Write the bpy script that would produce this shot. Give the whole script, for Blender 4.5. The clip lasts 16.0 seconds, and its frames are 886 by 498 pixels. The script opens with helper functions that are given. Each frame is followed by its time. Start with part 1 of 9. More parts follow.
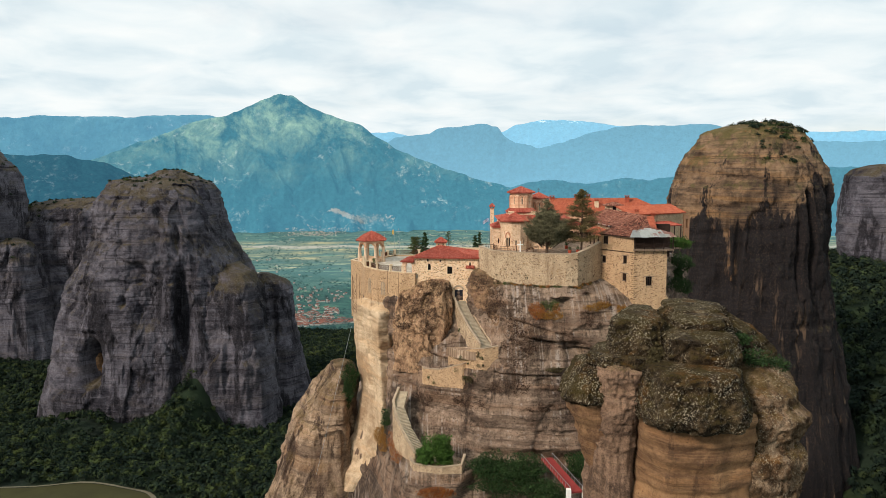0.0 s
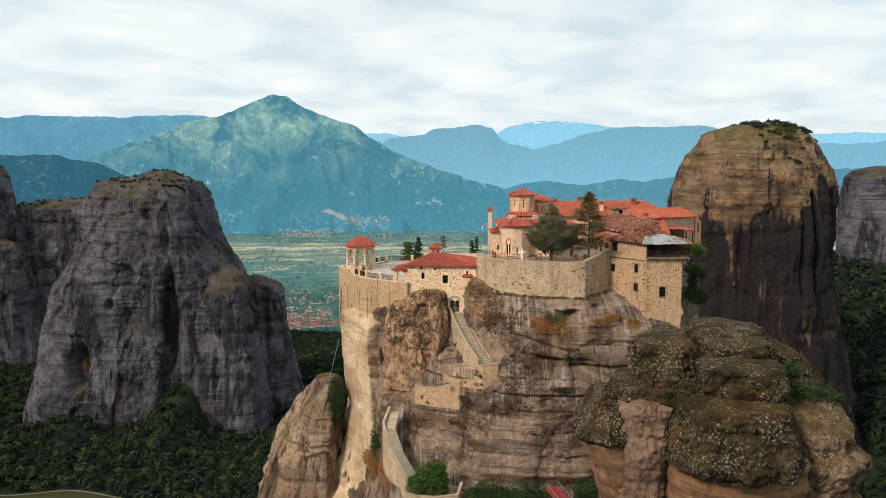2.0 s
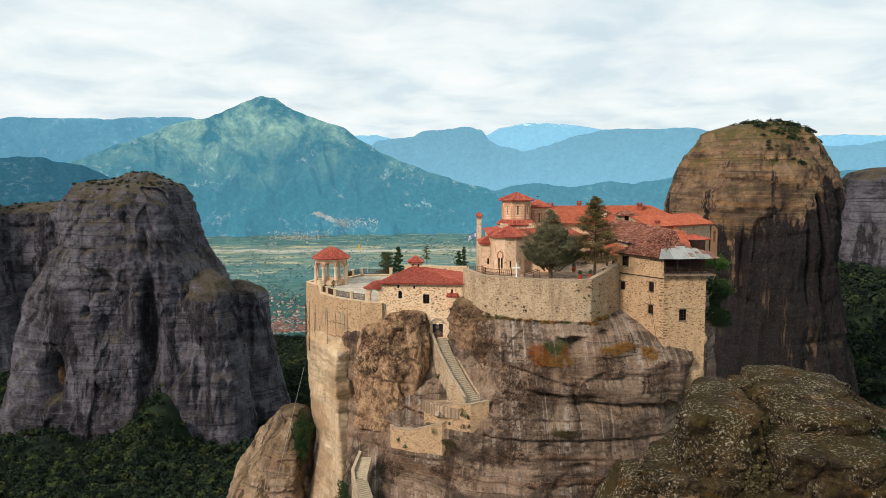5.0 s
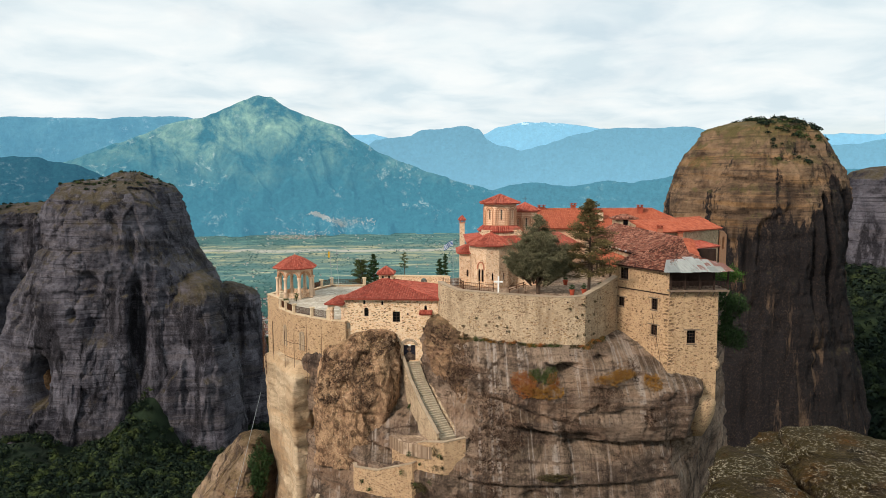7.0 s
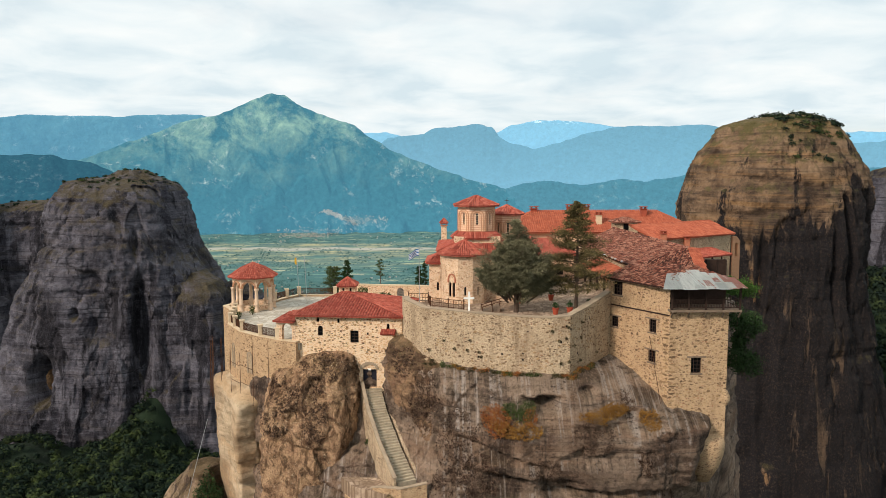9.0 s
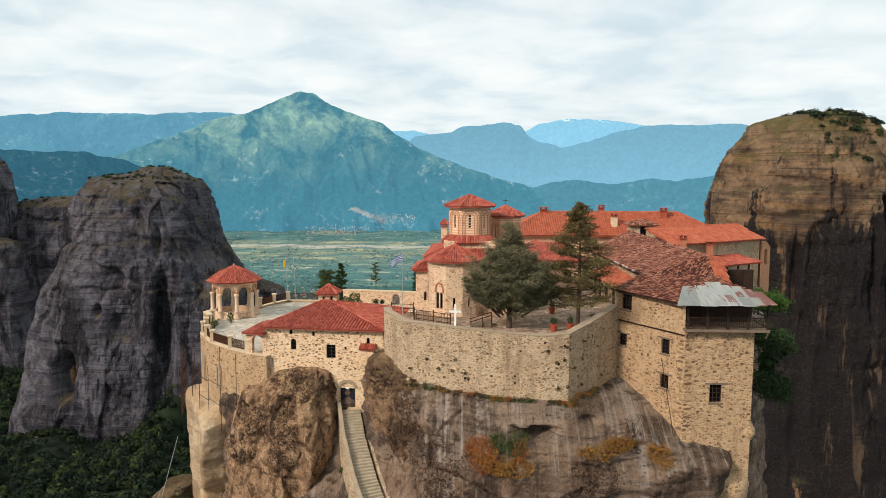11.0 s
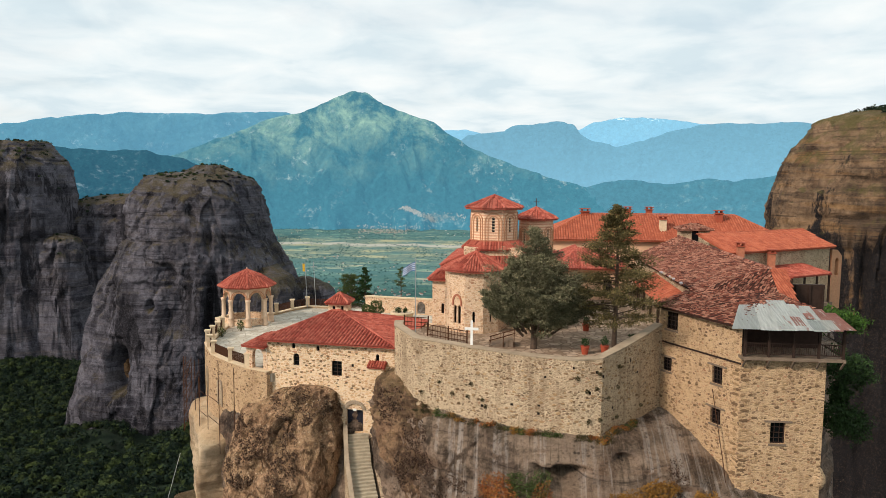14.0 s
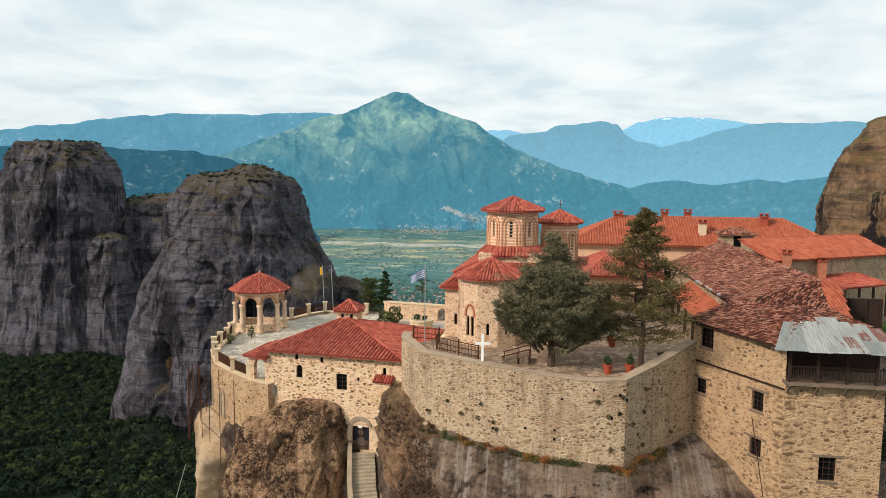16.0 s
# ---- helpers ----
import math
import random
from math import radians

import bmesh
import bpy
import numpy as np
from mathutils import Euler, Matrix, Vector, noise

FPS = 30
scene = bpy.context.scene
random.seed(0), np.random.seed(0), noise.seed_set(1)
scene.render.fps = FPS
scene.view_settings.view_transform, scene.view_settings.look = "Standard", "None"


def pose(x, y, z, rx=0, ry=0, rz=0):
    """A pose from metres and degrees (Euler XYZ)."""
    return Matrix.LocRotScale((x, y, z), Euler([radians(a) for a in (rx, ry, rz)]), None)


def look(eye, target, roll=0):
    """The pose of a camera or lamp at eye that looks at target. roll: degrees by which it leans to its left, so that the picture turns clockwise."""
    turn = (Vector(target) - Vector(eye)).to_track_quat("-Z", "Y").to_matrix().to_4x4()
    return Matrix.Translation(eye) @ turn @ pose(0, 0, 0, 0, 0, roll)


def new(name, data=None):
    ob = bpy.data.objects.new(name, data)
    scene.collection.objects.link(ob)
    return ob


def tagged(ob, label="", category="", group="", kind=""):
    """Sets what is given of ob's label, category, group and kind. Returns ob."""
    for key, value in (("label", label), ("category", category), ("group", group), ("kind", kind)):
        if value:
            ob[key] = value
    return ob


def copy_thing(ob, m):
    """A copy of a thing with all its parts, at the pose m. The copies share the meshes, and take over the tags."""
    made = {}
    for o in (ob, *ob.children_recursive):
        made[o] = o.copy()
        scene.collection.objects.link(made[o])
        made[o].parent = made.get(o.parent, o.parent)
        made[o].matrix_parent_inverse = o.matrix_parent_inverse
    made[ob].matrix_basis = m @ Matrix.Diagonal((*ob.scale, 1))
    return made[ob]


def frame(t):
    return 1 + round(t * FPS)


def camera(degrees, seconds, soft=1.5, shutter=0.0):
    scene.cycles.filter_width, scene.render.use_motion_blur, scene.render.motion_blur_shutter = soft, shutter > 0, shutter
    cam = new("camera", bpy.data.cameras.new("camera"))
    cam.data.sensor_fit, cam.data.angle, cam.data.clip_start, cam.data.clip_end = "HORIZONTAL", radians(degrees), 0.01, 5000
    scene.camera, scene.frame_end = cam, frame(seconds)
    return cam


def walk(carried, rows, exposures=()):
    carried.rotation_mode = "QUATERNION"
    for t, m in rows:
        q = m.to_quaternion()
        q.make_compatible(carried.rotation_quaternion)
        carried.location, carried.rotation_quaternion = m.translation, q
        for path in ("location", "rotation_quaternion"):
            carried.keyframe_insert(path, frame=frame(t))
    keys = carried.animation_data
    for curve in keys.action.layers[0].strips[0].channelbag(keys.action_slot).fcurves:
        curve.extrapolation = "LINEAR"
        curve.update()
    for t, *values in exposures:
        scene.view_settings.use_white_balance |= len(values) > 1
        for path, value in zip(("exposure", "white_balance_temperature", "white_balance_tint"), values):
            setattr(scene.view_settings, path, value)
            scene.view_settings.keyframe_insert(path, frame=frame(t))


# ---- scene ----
cam = camera(63.4, 16.0, 0.85)
PATH = [
    (0, (-0.047, -0.025, 350.006), (-0.048, 1.966, 349.81), -0.2),
    (0.5, (-0.112, 2.747, 350.009), (-0.108, 4.737, 349.813), -0.1),
    (1, (-0.159, 5.564, 350.005), (-0.151, 7.555, 349.811), -0.1),
    (1.5, (-0.16, 8.388, 350.004), (-0.149, 10.379, 349.81), -0.1),
    (2, (-0.156, 11.275, 350.019), (-0.141, 13.265, 349.826), -0.1),
    (2.5, (-0.081, 14.167, 350.029), (-0.061, 16.157, 349.836), -0.1),
    (3, (0.037, 17.105, 350.046), (0.062, 19.096, 349.852), -0.1),
    (3.5, (0.249, 20.187, 350.081), (0.278, 22.178, 349.89), -0.1),
    (4, (0.515, 23.515, 350.075), (0.549, 25.506, 349.887), -0.1),
    (6.5, (4.048, 41.398, 350.17), (4.097, 43.388, 349.983), -0.2),
    (7, (5.274, 44.881, 350.222), (5.322, 46.872, 350.033), -0.2),
    (7.5, (6.729, 48.369, 350.273), (6.768, 50.36, 350.083), -0.1),
    (8, (8.308, 51.809, 350.293), (8.336, 53.8, 350.101), -0.2),
    (8.5, (9.81, 55.084, 350.294), (9.83, 57.075, 350.101), -0.2),
    (11, (15.441, 67.362, 350.152), (15.375, 69.351, 349.954), 0.2),
    (11.5, (16.073, 68.971, 350.123), (15.976, 70.958, 349.924), 0.2),
    (12, (16.535, 70.416, 350.115), (16.406, 72.402, 349.916), 0.3),
    (12.5, (16.95, 71.796, 350.107), (16.789, 73.78, 349.908), 0.3),
    (13, (17.316, 73.14, 350.073), (17.125, 75.12, 349.874), 0.3),
    (13.5, (17.701, 74.533, 350.064), (17.501, 76.513, 349.863), 0.3),
    (14, (18.097, 75.992, 350.063), (17.889, 77.971, 349.862), 0.4),
    (14.5, (18.548, 77.494, 350.066), (18.317, 79.47, 349.863), 0.3),
    (15, (19.05, 78.929, 350.033), (18.788, 80.901, 349.83), 0.4),
    (15.5, (19.539, 80.198, 350.037), (19.247, 82.167, 349.835), 0.4),
    (16, (19.986, 81.434, 350.041), (19.664, 83.397, 349.84), 0.5),
]
walk(cam, [(t, look(eye, target, roll)) for t, eye, target, roll in PATH])


# ---- sky and sun ----
world = bpy.data.worlds.new("world")
scene.world = world
world.use_nodes = True


def build_sky(nt):
    nt.nodes.clear()
    add, link = nt.nodes.new, nt.links.new
    out, bg = add("ShaderNodeOutputWorld"), add("ShaderNodeBackground")
    sky = add("ShaderNodeTexSky")
    sky.sky_type, sky.sun_disc = "NISHITA", False
    sky.sun_elevation, sky.sun_rotation = radians(SUN_UP), radians(SUN_ROUND)
    sky.altitude, sky.dust_density = 500, 2.0
    dim = add("ShaderNodeVectorMath")
    dim.operation = "SCALE"
    dim.inputs["Scale"].default_value = 0.10
    link(sky.outputs["Color"], dim.inputs[0])
    # a layer of cloud: the direction laid onto a flat ceiling
    co, sep = add("ShaderNodeTexCoord"), add("ShaderNodeSeparateXYZ")
    link(co.outputs["Generated"], sep.inputs[0])
    up = add("ShaderNodeMath")
    up.operation, up.inputs[1].default_value = "MAXIMUM", 0.0
    link(sep.outputs["Z"], up.inputs[0])
    lift = add("ShaderNodeMath")
    lift.operation, lift.inputs[1].default_value = "ADD", 0.16
    link(up.outputs[0], lift.inputs[0])
    flat = []
    for axis in ("X", "Y"):
        div = add("ShaderNodeMath")
        div.operation = "DIVIDE"
        link(sep.outputs[axis], div.inputs[0])
        link(lift.outputs[0], div.inputs[1])
        flat.append(div)
    com = add("ShaderNodeCombineXYZ")
    link(flat[0].outputs[0], com.inputs[0])
    link(flat[1].outputs[0], com.inputs[1])
    big, fine = add("ShaderNodeTexNoise"), add("ShaderNodeTexNoise")
    for node, scale, detail in ((big, 0.9, 5), (fine, 2.4, 5)):
        node.inputs["Scale"].default_value = scale
        node.inputs["Detail"].default_value = detail
        node.inputs["Roughness"].default_value = 0.52
        node.inputs["Distortion"].default_value = 0.35
        link(com.outputs[0], node.inputs["Vector"])
    cover = add("ShaderNodeValToRGB")
    cover.color_ramp.elements[0].position, cover.color_ramp.elements[1].position = 0.30, 0.52
    cover.color_ramp.elements[0].color = (0.72, 0.72, 0.72, 1)
    cover.color_ramp.elements[1].color = (1, 1, 1, 1)
    link(big.outputs["Fac"], cover.inputs[0])
    body = add("ShaderNodeValToRGB")
    r = body.color_ramp
    r.elements[0].position, r.elements[1].position = 0.34, 0.66
    r.elements[0].color = (0.66, 0.77, 0.82, 1)
    r.elements[1].color = (0.90, 0.935, 0.93, 1)
    mid = r.elements.new(0.5)
    mid.color = (0.80, 0.875, 0.895, 1)
    link(fine.outputs["Fac"], body.inputs[0])
    mix = add("ShaderNodeMix")
    mix.data_type = "RGBA"
    link(cover.outputs[0], mix.inputs["Factor"])
    link(dim.outputs[0], mix.inputs["A"])
    link(body.outputs[0], mix.inputs["B"])
    link(mix.outputs["Result"], bg.inputs["Color"])
    bg.inputs["Strength"].default_value = SKY
    link(bg.outputs[0], out.inputs[0])


SUN_UP, SUN_ROUND, SKY, SUN = 34.0, 228.0, 1.06, 3.6
build_sky(world.node_tree)
lamp = new("sun", bpy.data.lights.new("sun", "SUN"))
lamp.data.energy, lamp.data.angle, lamp.data.color = SUN, radians(10), (1.0, 0.865, 0.75)
_az = radians(SUN_ROUND)
_to_sun = Vector((math.sin(_az) * math.cos(radians(SUN_UP)), math.cos(_az) * math.cos(radians(SUN_UP)), math.sin(radians(SUN_UP))))
lamp.matrix_world = look(_to_sun * 900 + Vector((0, 0, 340)), (0, 0, 340))


# ---- materials ----
def c(text):
    """Linear colour of an sRGB hex text."""
    v = [int(text[i:i + 2], 16) / 255 for i in (0, 2, 4)]
    return tuple(a / 12.92 if a < 0.04045 else ((a + 0.055) / 1.055) ** 2.4 for a in v) + (1.0,)


class Graph:
    """A short hand for node materials."""

    def __init__(self, name):
        self.m = bpy.data.materials.new(name)
        self.m.use_nodes = True
        self.t = self.m.node_tree
        self.b = self.t.nodes["Principled BSDF"]

    def put(self, socket, v):
        if isinstance(v, bpy.types.NodeSocket):
            self.t.links.new(v, socket)
        elif v is not None:
            socket.default_value = v

    def place(self):
        return self.t.nodes.new("ShaderNodeNewGeometry").outputs["Position"]

    def up(self):
        s = self.t.nodes.new("ShaderNodeSeparateXYZ")
        self.put(s.inputs[0], self.t.nodes.new("ShaderNodeNewGeometry").outputs["Normal"])
        return s.outputs["Z"]

    def xyz(self, v):
        s = self.t.nodes.new("ShaderNodeSeparateXYZ")
        self.put(s.inputs[0], v)
        return s.outputs

    def island(self):
        return self.t.nodes.new("ShaderNodeNewGeometry").outputs["Random Per Island"]

    def each(self):
        return self.t.nodes.new("ShaderNodeObjectInfo").outputs["Random"]

    def scaled(self, v, s, turn=0.0):
        n = self.t.nodes.new("ShaderNodeMapping")
        n.inputs["Scale"].default_value = s
        n.inputs["Rotation"].default_value = (0, 0, radians(turn))
        self.put(n.inputs["Vector"], v)
        return n.outputs[0]

    def noise(self, v, scale, detail=4, rough=0.55, warp=0.0):
        n = self.t.nodes.new("ShaderNodeTexNoise")
        self.put(n.inputs["Vector"], v)
        n.inputs["Scale"].default_value, n.inputs["Detail"].default_value = scale, detail
        n.inputs["Roughness"].default_value, n.inputs["Distortion"].default_value = rough, warp
        return n.outputs["Fac"]

    def cells(self, v, scale, feature="F1", loose=1.0):
        n = self.t.nodes.new("ShaderNodeTexVoronoi")
        n.feature = feature
        self.put(n.inputs["Vector"], v)
        n.inputs["Scale"].default_value, n.inputs["Randomness"].default_value = scale, loose
        return n.outputs

    def ramp(self, f, stops):
        n = self.t.nodes.new("ShaderNodeValToRGB")
        e = n.color_ramp.elements
        while len(e) < len(stops):
            e.new(0.5)
        for el, (p, col) in zip(e, stops):
            el.position = p
            el.color = c(col) if isinstance(col, str) else (col, col, col, 1)
        self.put(n.inputs[0], f)
        return n.outputs[0]

    def mix(self, f, a, b, blend="MIX"):
        n = self.t.nodes.new("ShaderNodeMix")
        n.data_type, n.blend_type = "RGBA", blend
        self.put(n.inputs["Factor"], f)
        for key, v in (("A", a), ("B", b)):
            self.put(n.inputs[key], c(v) if isinstance(v, str) else v)
        return n.outputs["Result"]

    def sum(self, a, op, b):
        n = self.t.nodes.new("ShaderNodeMath")
        n.operation = op
        self.put(n.inputs[0], a)
        self.put(n.inputs[1], b)
        return n.outputs[0]

    def bump(self, h, deep, under=None):
        n = self.t.nodes.new("ShaderNodeBump")
        n.inputs["Distance"].default_value = deep
        n.inputs["Strength"].default_value = 1.0
        self.put(n.inputs["Height"], h)
        self.put(n.inputs["Normal"], under)
        return n.outputs[0]

    def done(self, col, rough=0.9, normal=None, metal=0.0, spec=0.25):
        self.put(self.b.inputs["Base Color"], c(col) if isinstance(col, str) else col)
        self.put(self.b.inputs["Roughness"], rough)
        self.put(self.b.inputs["Metallic"], metal)
        self.put(self.b.inputs["Specular IOR Level"], spec)
        self.put(self.b.inputs["Normal"], normal)
        return self.m


def strata_material(name, pale, mid, dark, warm, crust, grass, size=1.0, bands=0.5, lines=0.5, streak=0.5, varnish=0.5, patchy=0.5, moss=0.3, grit=0.5, run=0.0, tide=None, clean=0.0):
    """Bedded sandstone: tinted beds, thin joints, ragged dark varnish, rain streaks, spotted crust, grass on shelves.
    run: washed stripes on the sloping slabs. tide: heights between which the varnish takes over downwards."""
    g = Graph(name)
    p = g.scaled(g.place(), (1 / size, 1 / size, 1 / size))
    up = g.up()
    col = g.ramp(g.noise(p, 0.14, 6, 0.6, 0.5), [(0.36, mid), (0.52, pale), (0.66, mid)])
    col = g.mix(g.ramp(g.noise(g.scaled(p, (1.0, 1.0, 1.8)), 0.075, 8, 0.68, 0.7), [(0.47, 0.0), (0.56, 0.62)]), col, dark)
    bed = g.noise(g.scaled(p, (0.035, 0.035, 0.42)), 1.0, 6, 0.62, 0.6)
    col = g.mix(g.ramp(bed, [(0.40, bands), (0.47, 0.0), (1.0, 0.0)]), col, dark)
    col = g.mix(g.ramp(bed, [(0.52, 0.0), (0.60, bands * 1.2)]), col, warm)
    thin = g.noise(g.scaled(p, (0.05, 0.05, 2.6)), 1.0, 5, 0.6, 0.7)
    col = g.mix(g.ramp(thin, [(0.35, lines), (0.43, 0.0)]), col, dark)
    col = g.mix(g.ramp(thin, [(0.57, 0.0), (0.64, lines * 0.6)]), col, pale)
    # varnish: tall ragged tongues with crisp edges
    film = g.noise(g.scaled(p, (0.17, 0.17, 0.045)), 1.0, 9, 0.66, 0.5)
    film = g.sum(film, "ADD", g.sum(g.sum(g.noise(g.scaled(p, (0.9, 0.9, 0.16)), 1.0, 6, 0.7), "SUBTRACT", 0.5), "MULTIPLY", 0.22))
    if tide:
        s = g.xyz(g.place())
        line = g.sum(s[2], "SUBTRACT", g.sum(g.sum(s[0], "SUBTRACT", tide[2]), "MULTIPLY", tide[3]))
        low = g.sum(g.sum(tide[1], "SUBTRACT", line), "DIVIDE", tide[1] - tide[0])
        film = g.sum(film, "ADD", g.sum(g.ramp(low, [(0.0, 0.0), (1.0, 1.0)]), "MULTIPLY", 0.25))
        film = g.sum(film, "SUBTRACT", 0.035)
    col = g.mix(g.sum(g.ramp(film, [(0.535, 0.0), (0.585, 1.0)]), "MULTIPLY", varnish), col, crust)
    # rain streaks, broad and fine
    where = g.noise(p, 0.05, 4, 0.6, 0.3)
    zone = g.ramp(where, [(0.44, 0.0), (0.58, 1.0)])
    rain = g.noise(g.scaled(p, (0.42, 0.42, 0.03)), 1.0, 7, 0.66, 0.5)
    col = g.mix(g.sum(g.sum(g.ramp(rain, [(0.53, 0.0), (0.60, 1.0)]), "MULTIPLY", zone), "MULTIPLY", streak), col, dark)
    col = g.mix(g.sum(g.sum(g.ramp(rain, [(0.37, 1.0), (0.43, 0.0)]), "MULTIPLY", zone), "MULTIPLY", streak * 0.7), col, pale)
    if run:
        wash = g.noise(g.scaled(p, (1.5, 0.05, 0.05), 6), 1.0, 7, 0.66, 0.35)
        slope = g.sum(g.ramp(up, [(0.28, 0.0), (0.50, 1.0)]), "MULTIPLY", run)
        away = g.sum(g.sum(g.sum(g.xyz(g.place())[0], "SUBTRACT", 25.4), "ABSOLUTE", 0.0), "ADD", g.sum(g.noise(p, 0.8, 4), "MULTIPLY", 1.2))
        fall = g.sum(g.ramp(g.sum(away, "DIVIDE", 5.0), [(0.30, 0.8), (0.50, 0.0)]), "MULTIPLY", g.ramp(up, [(0.02, 0.0), (0.16, 1.0)]))
        slope = g.sum(slope, "MAXIMUM", fall)
        col = g.mix(g.sum(g.ramp(wash, [(0.36, 1.0), (0.46, 0.0)]), "MULTIPLY", slope), col, dark)
        col = g.mix(g.sum(g.ramp(wash, [(0.52, 0.0), (0.62, 1.0)]), "MULTIPLY", slope), col, "b8aca2")
    # spotted crust in patches
    spots = g.ramp(g.noise(p, 1.5, 9, 0.82), [(0.49, 0.0), (0.55, 1.0)])
    patch = g.ramp(g.noise(p, 0.13, 6, 0.66, 0.6), [(0.52, 0.0), (0.60, patchy)])
    col = g.mix(g.sum(spots, "MULTIPLY", patch), col, crust)
    flat = g.sum(g.ramp(up, [(0.40, 0.0), (0.72, 1.0)]), "MULTIPLY", g.ramp(g.noise(p, 0.35, 6, 0.7), [(0.34, 0.2), (0.56, 1.0)]))
    col = g.mix(g.sum(flat, "MULTIPLY", moss), col, grass)
    pock = g.cells(g.scaled(p, (1.0, 1.0, 1.5)), 1.7)["Distance"]
    pocked = g.ramp(g.noise(p, 0.22, 6, 0.65, 0.5), [(0.50, 0.0), (0.58, 0.8 * patchy)])
    col = g.mix(g.sum(g.ramp(pock, [(0.16, 1.0), (0.30, 0.0)]), "MULTIPLY", pocked), col, crust)
    pebble = g.ramp(g.noise(p, 4.2, 6, 0.8), [(0.62, 0.0), (0.66, 0.75)])
    col = g.mix(g.sum(pebble, "MULTIPLY", g.ramp(g.noise(p, 0.18, 6, 0.65, 0.7), [(0.46, 0.15), (0.58, 1.0)])), col, pale)
    fine = g.noise(p, 3.0, 10, 0.82)
    col = g.mix(g.ramp(fine, [(0.38, grit), (0.50, 0.0)]), col, dark)
    col = g.mix(g.ramp(fine, [(0.52, 0.0), (0.64, grit * 0.8)]), col, pale)
    nrm = g.bump(g.noise(g.scaled(p, (0.14, 0.14, 1.9)), 1.0, 7, 0.66, 0.5), 0.42 * size)
    nrm = g.bump(g.noise(p, 1.0, 10, 0.68), 0.30 * size, nrm)
    nrm = g.bump(g.noise(p, 4.0, 9, 0.78), 0.12 * size, nrm)
    return g.done(col, 0.93, nrm)


ROCK = strata_material("sandstone rock", "a48d79", "705a4b", "31261f", "8c6a50", "251b16", "6c603c", 1.0, 0.34, 0.55, 0.4, 0.68, 0.95, 0.12, 0.55, 0.7)
ROCK_BROWN = strata_material("brown crusted rock", "a98868", "836450", "43322a", "a0744f", "2e211a", "5f5530", 0.75, 0.3, 0.35, 0.35, 0.6, 0.95, 0.45, 0.5)
# cream stone, with sunlight on the western flank put into its paleness
ROCK_PALE = strata_material("washed cream rock", "e6ceac", "cdae8a", "947659", "d6ad80", "7e634c", "8a7a50", 1.2, 0.35, 0.35, 0.3, 0.35, 0.4, 0.1, 0.3)
ROCK_OUT = strata_material("grey-tan outcrop rock", "b59c82", "8a6f59", "46352b", "a5805d", "32241d", "6a5628", 1.1, 0.3, 0.6, 0.45, 0.9, 0.7, 0.5, 0.45)


def lichen_material(name, base, dark, bare, moss, rust, fleck, amount=0.5, mossy=1.0):
    """Old crusted rock: black and brown growth, rusty moss on shelves, clusters of white flecks."""
    g = Graph(name)
    p = g.place()
    col = g.ramp(g.noise(p, 0.55, 9, 0.7, 0.5), [(0.34, dark), (0.48, base), (0.66, bare)])
    col = g.mix(g.ramp(g.noise(g.scaled(p, (1, 1, 0.6)), 1.1, 8, 0.75, 0.4), [(0.50, 0.0), (0.58, 0.85)]), col, dark)
    shelf = g.sum(g.ramp(g.up(), [(0.10, 0.15), (0.55, 1.0)]), "MULTIPLY", g.ramp(g.noise(p, 0.26, 8, 0.72, 0.6), [(0.42, 0.0), (0.52, 0.95 * mossy)]))
    col = g.mix(shelf, col, g.mix(g.ramp(g.noise(p, 0.28, 5, 0.6), [(0.54, 0.0), (0.66, 1.0)]), moss, rust))
    zone = g.ramp(g.noise(p, 0.30, 7, 0.68, 0.8), [(0.44, 0.05), (0.56, 1.0)])
    flecks = g.sum(g.ramp(g.noise(p, 4.6, 8, 0.8), [(1.0 - amount + 0.03, 0.0), (1.0 - amount + 0.07, 0.9)]), "MULTIPLY", zone)
    col = g.mix(flecks, col, fleck)
    col = g.mix(g.ramp(g.noise(p, 7.0, 7, 0.8), [(0.38, 0.75), (0.54, 0.0)]), col, dark)
    nrm = g.bump(g.noise(p, 0.9, 9, 0.7, 0.3), 0.45)
    nrm = g.bump(g.noise(p, 4.5, 8, 0.75), 0.14, nrm)
    return g.done(col, 0.95, nrm, 0.0, 0.1)


ROCK_NEAR = lichen_material("lichen rock", "382d20", "16110b", "67573f", "41371a", "5f411b", "b4aa94", 0.495, 0.9)
ROCK_CRUST = lichen_material("crusted grey rock", "745d47", "31251b", "ab947b", "5d4b22", "755021", "c0b49c", 0.48, 0.7)
ROCK_SPECK = lichen_material("speckled brown boulder", "a9876a", "4a372a", "d2ae88", "6c5a36", "8a6644", "e4d0b0", 0.46, 0.35)
ROCK_PEBBLE = strata_material("pebbly beige conglomerate", "a0836c", "7d6351", "3c2e26", "8c6c50", "2d221b", "4f4520", 0.5, 0.2, 0.3, 0.3, 0.4, 0.8, 0.6, 0.85)
ROCK_TAN = strata_material("tan sandstone", "ac8660", "8e6b4c", "50382a", "a87c52", "3c2b22", "6a5228", 0.8, 0.32, 0.6, 0.35, 0.5, 0.6, 0.4, 0.4)
# the blue cast of these cliff greys is distance haze put into the colour
ROCK_GREY = strata_material("grey rock", "706d75", "403e47", "1b191f", "5a524f", "17151a", "4d432b", 4.0, 0.35, 0.7, 0.7, 0.85, 0.4, 0.9, 0.5)
ROCK_DOME = strata_material("brown rock", "94795f", "65503e", "221c1b", "a67c4c", "1b181a", "57502c", 2.4, 0.34, 0.6, 0.55, 1.0, 0.6, 0.95, 0.26, 0.0, (318, 340, 150, 0.35))


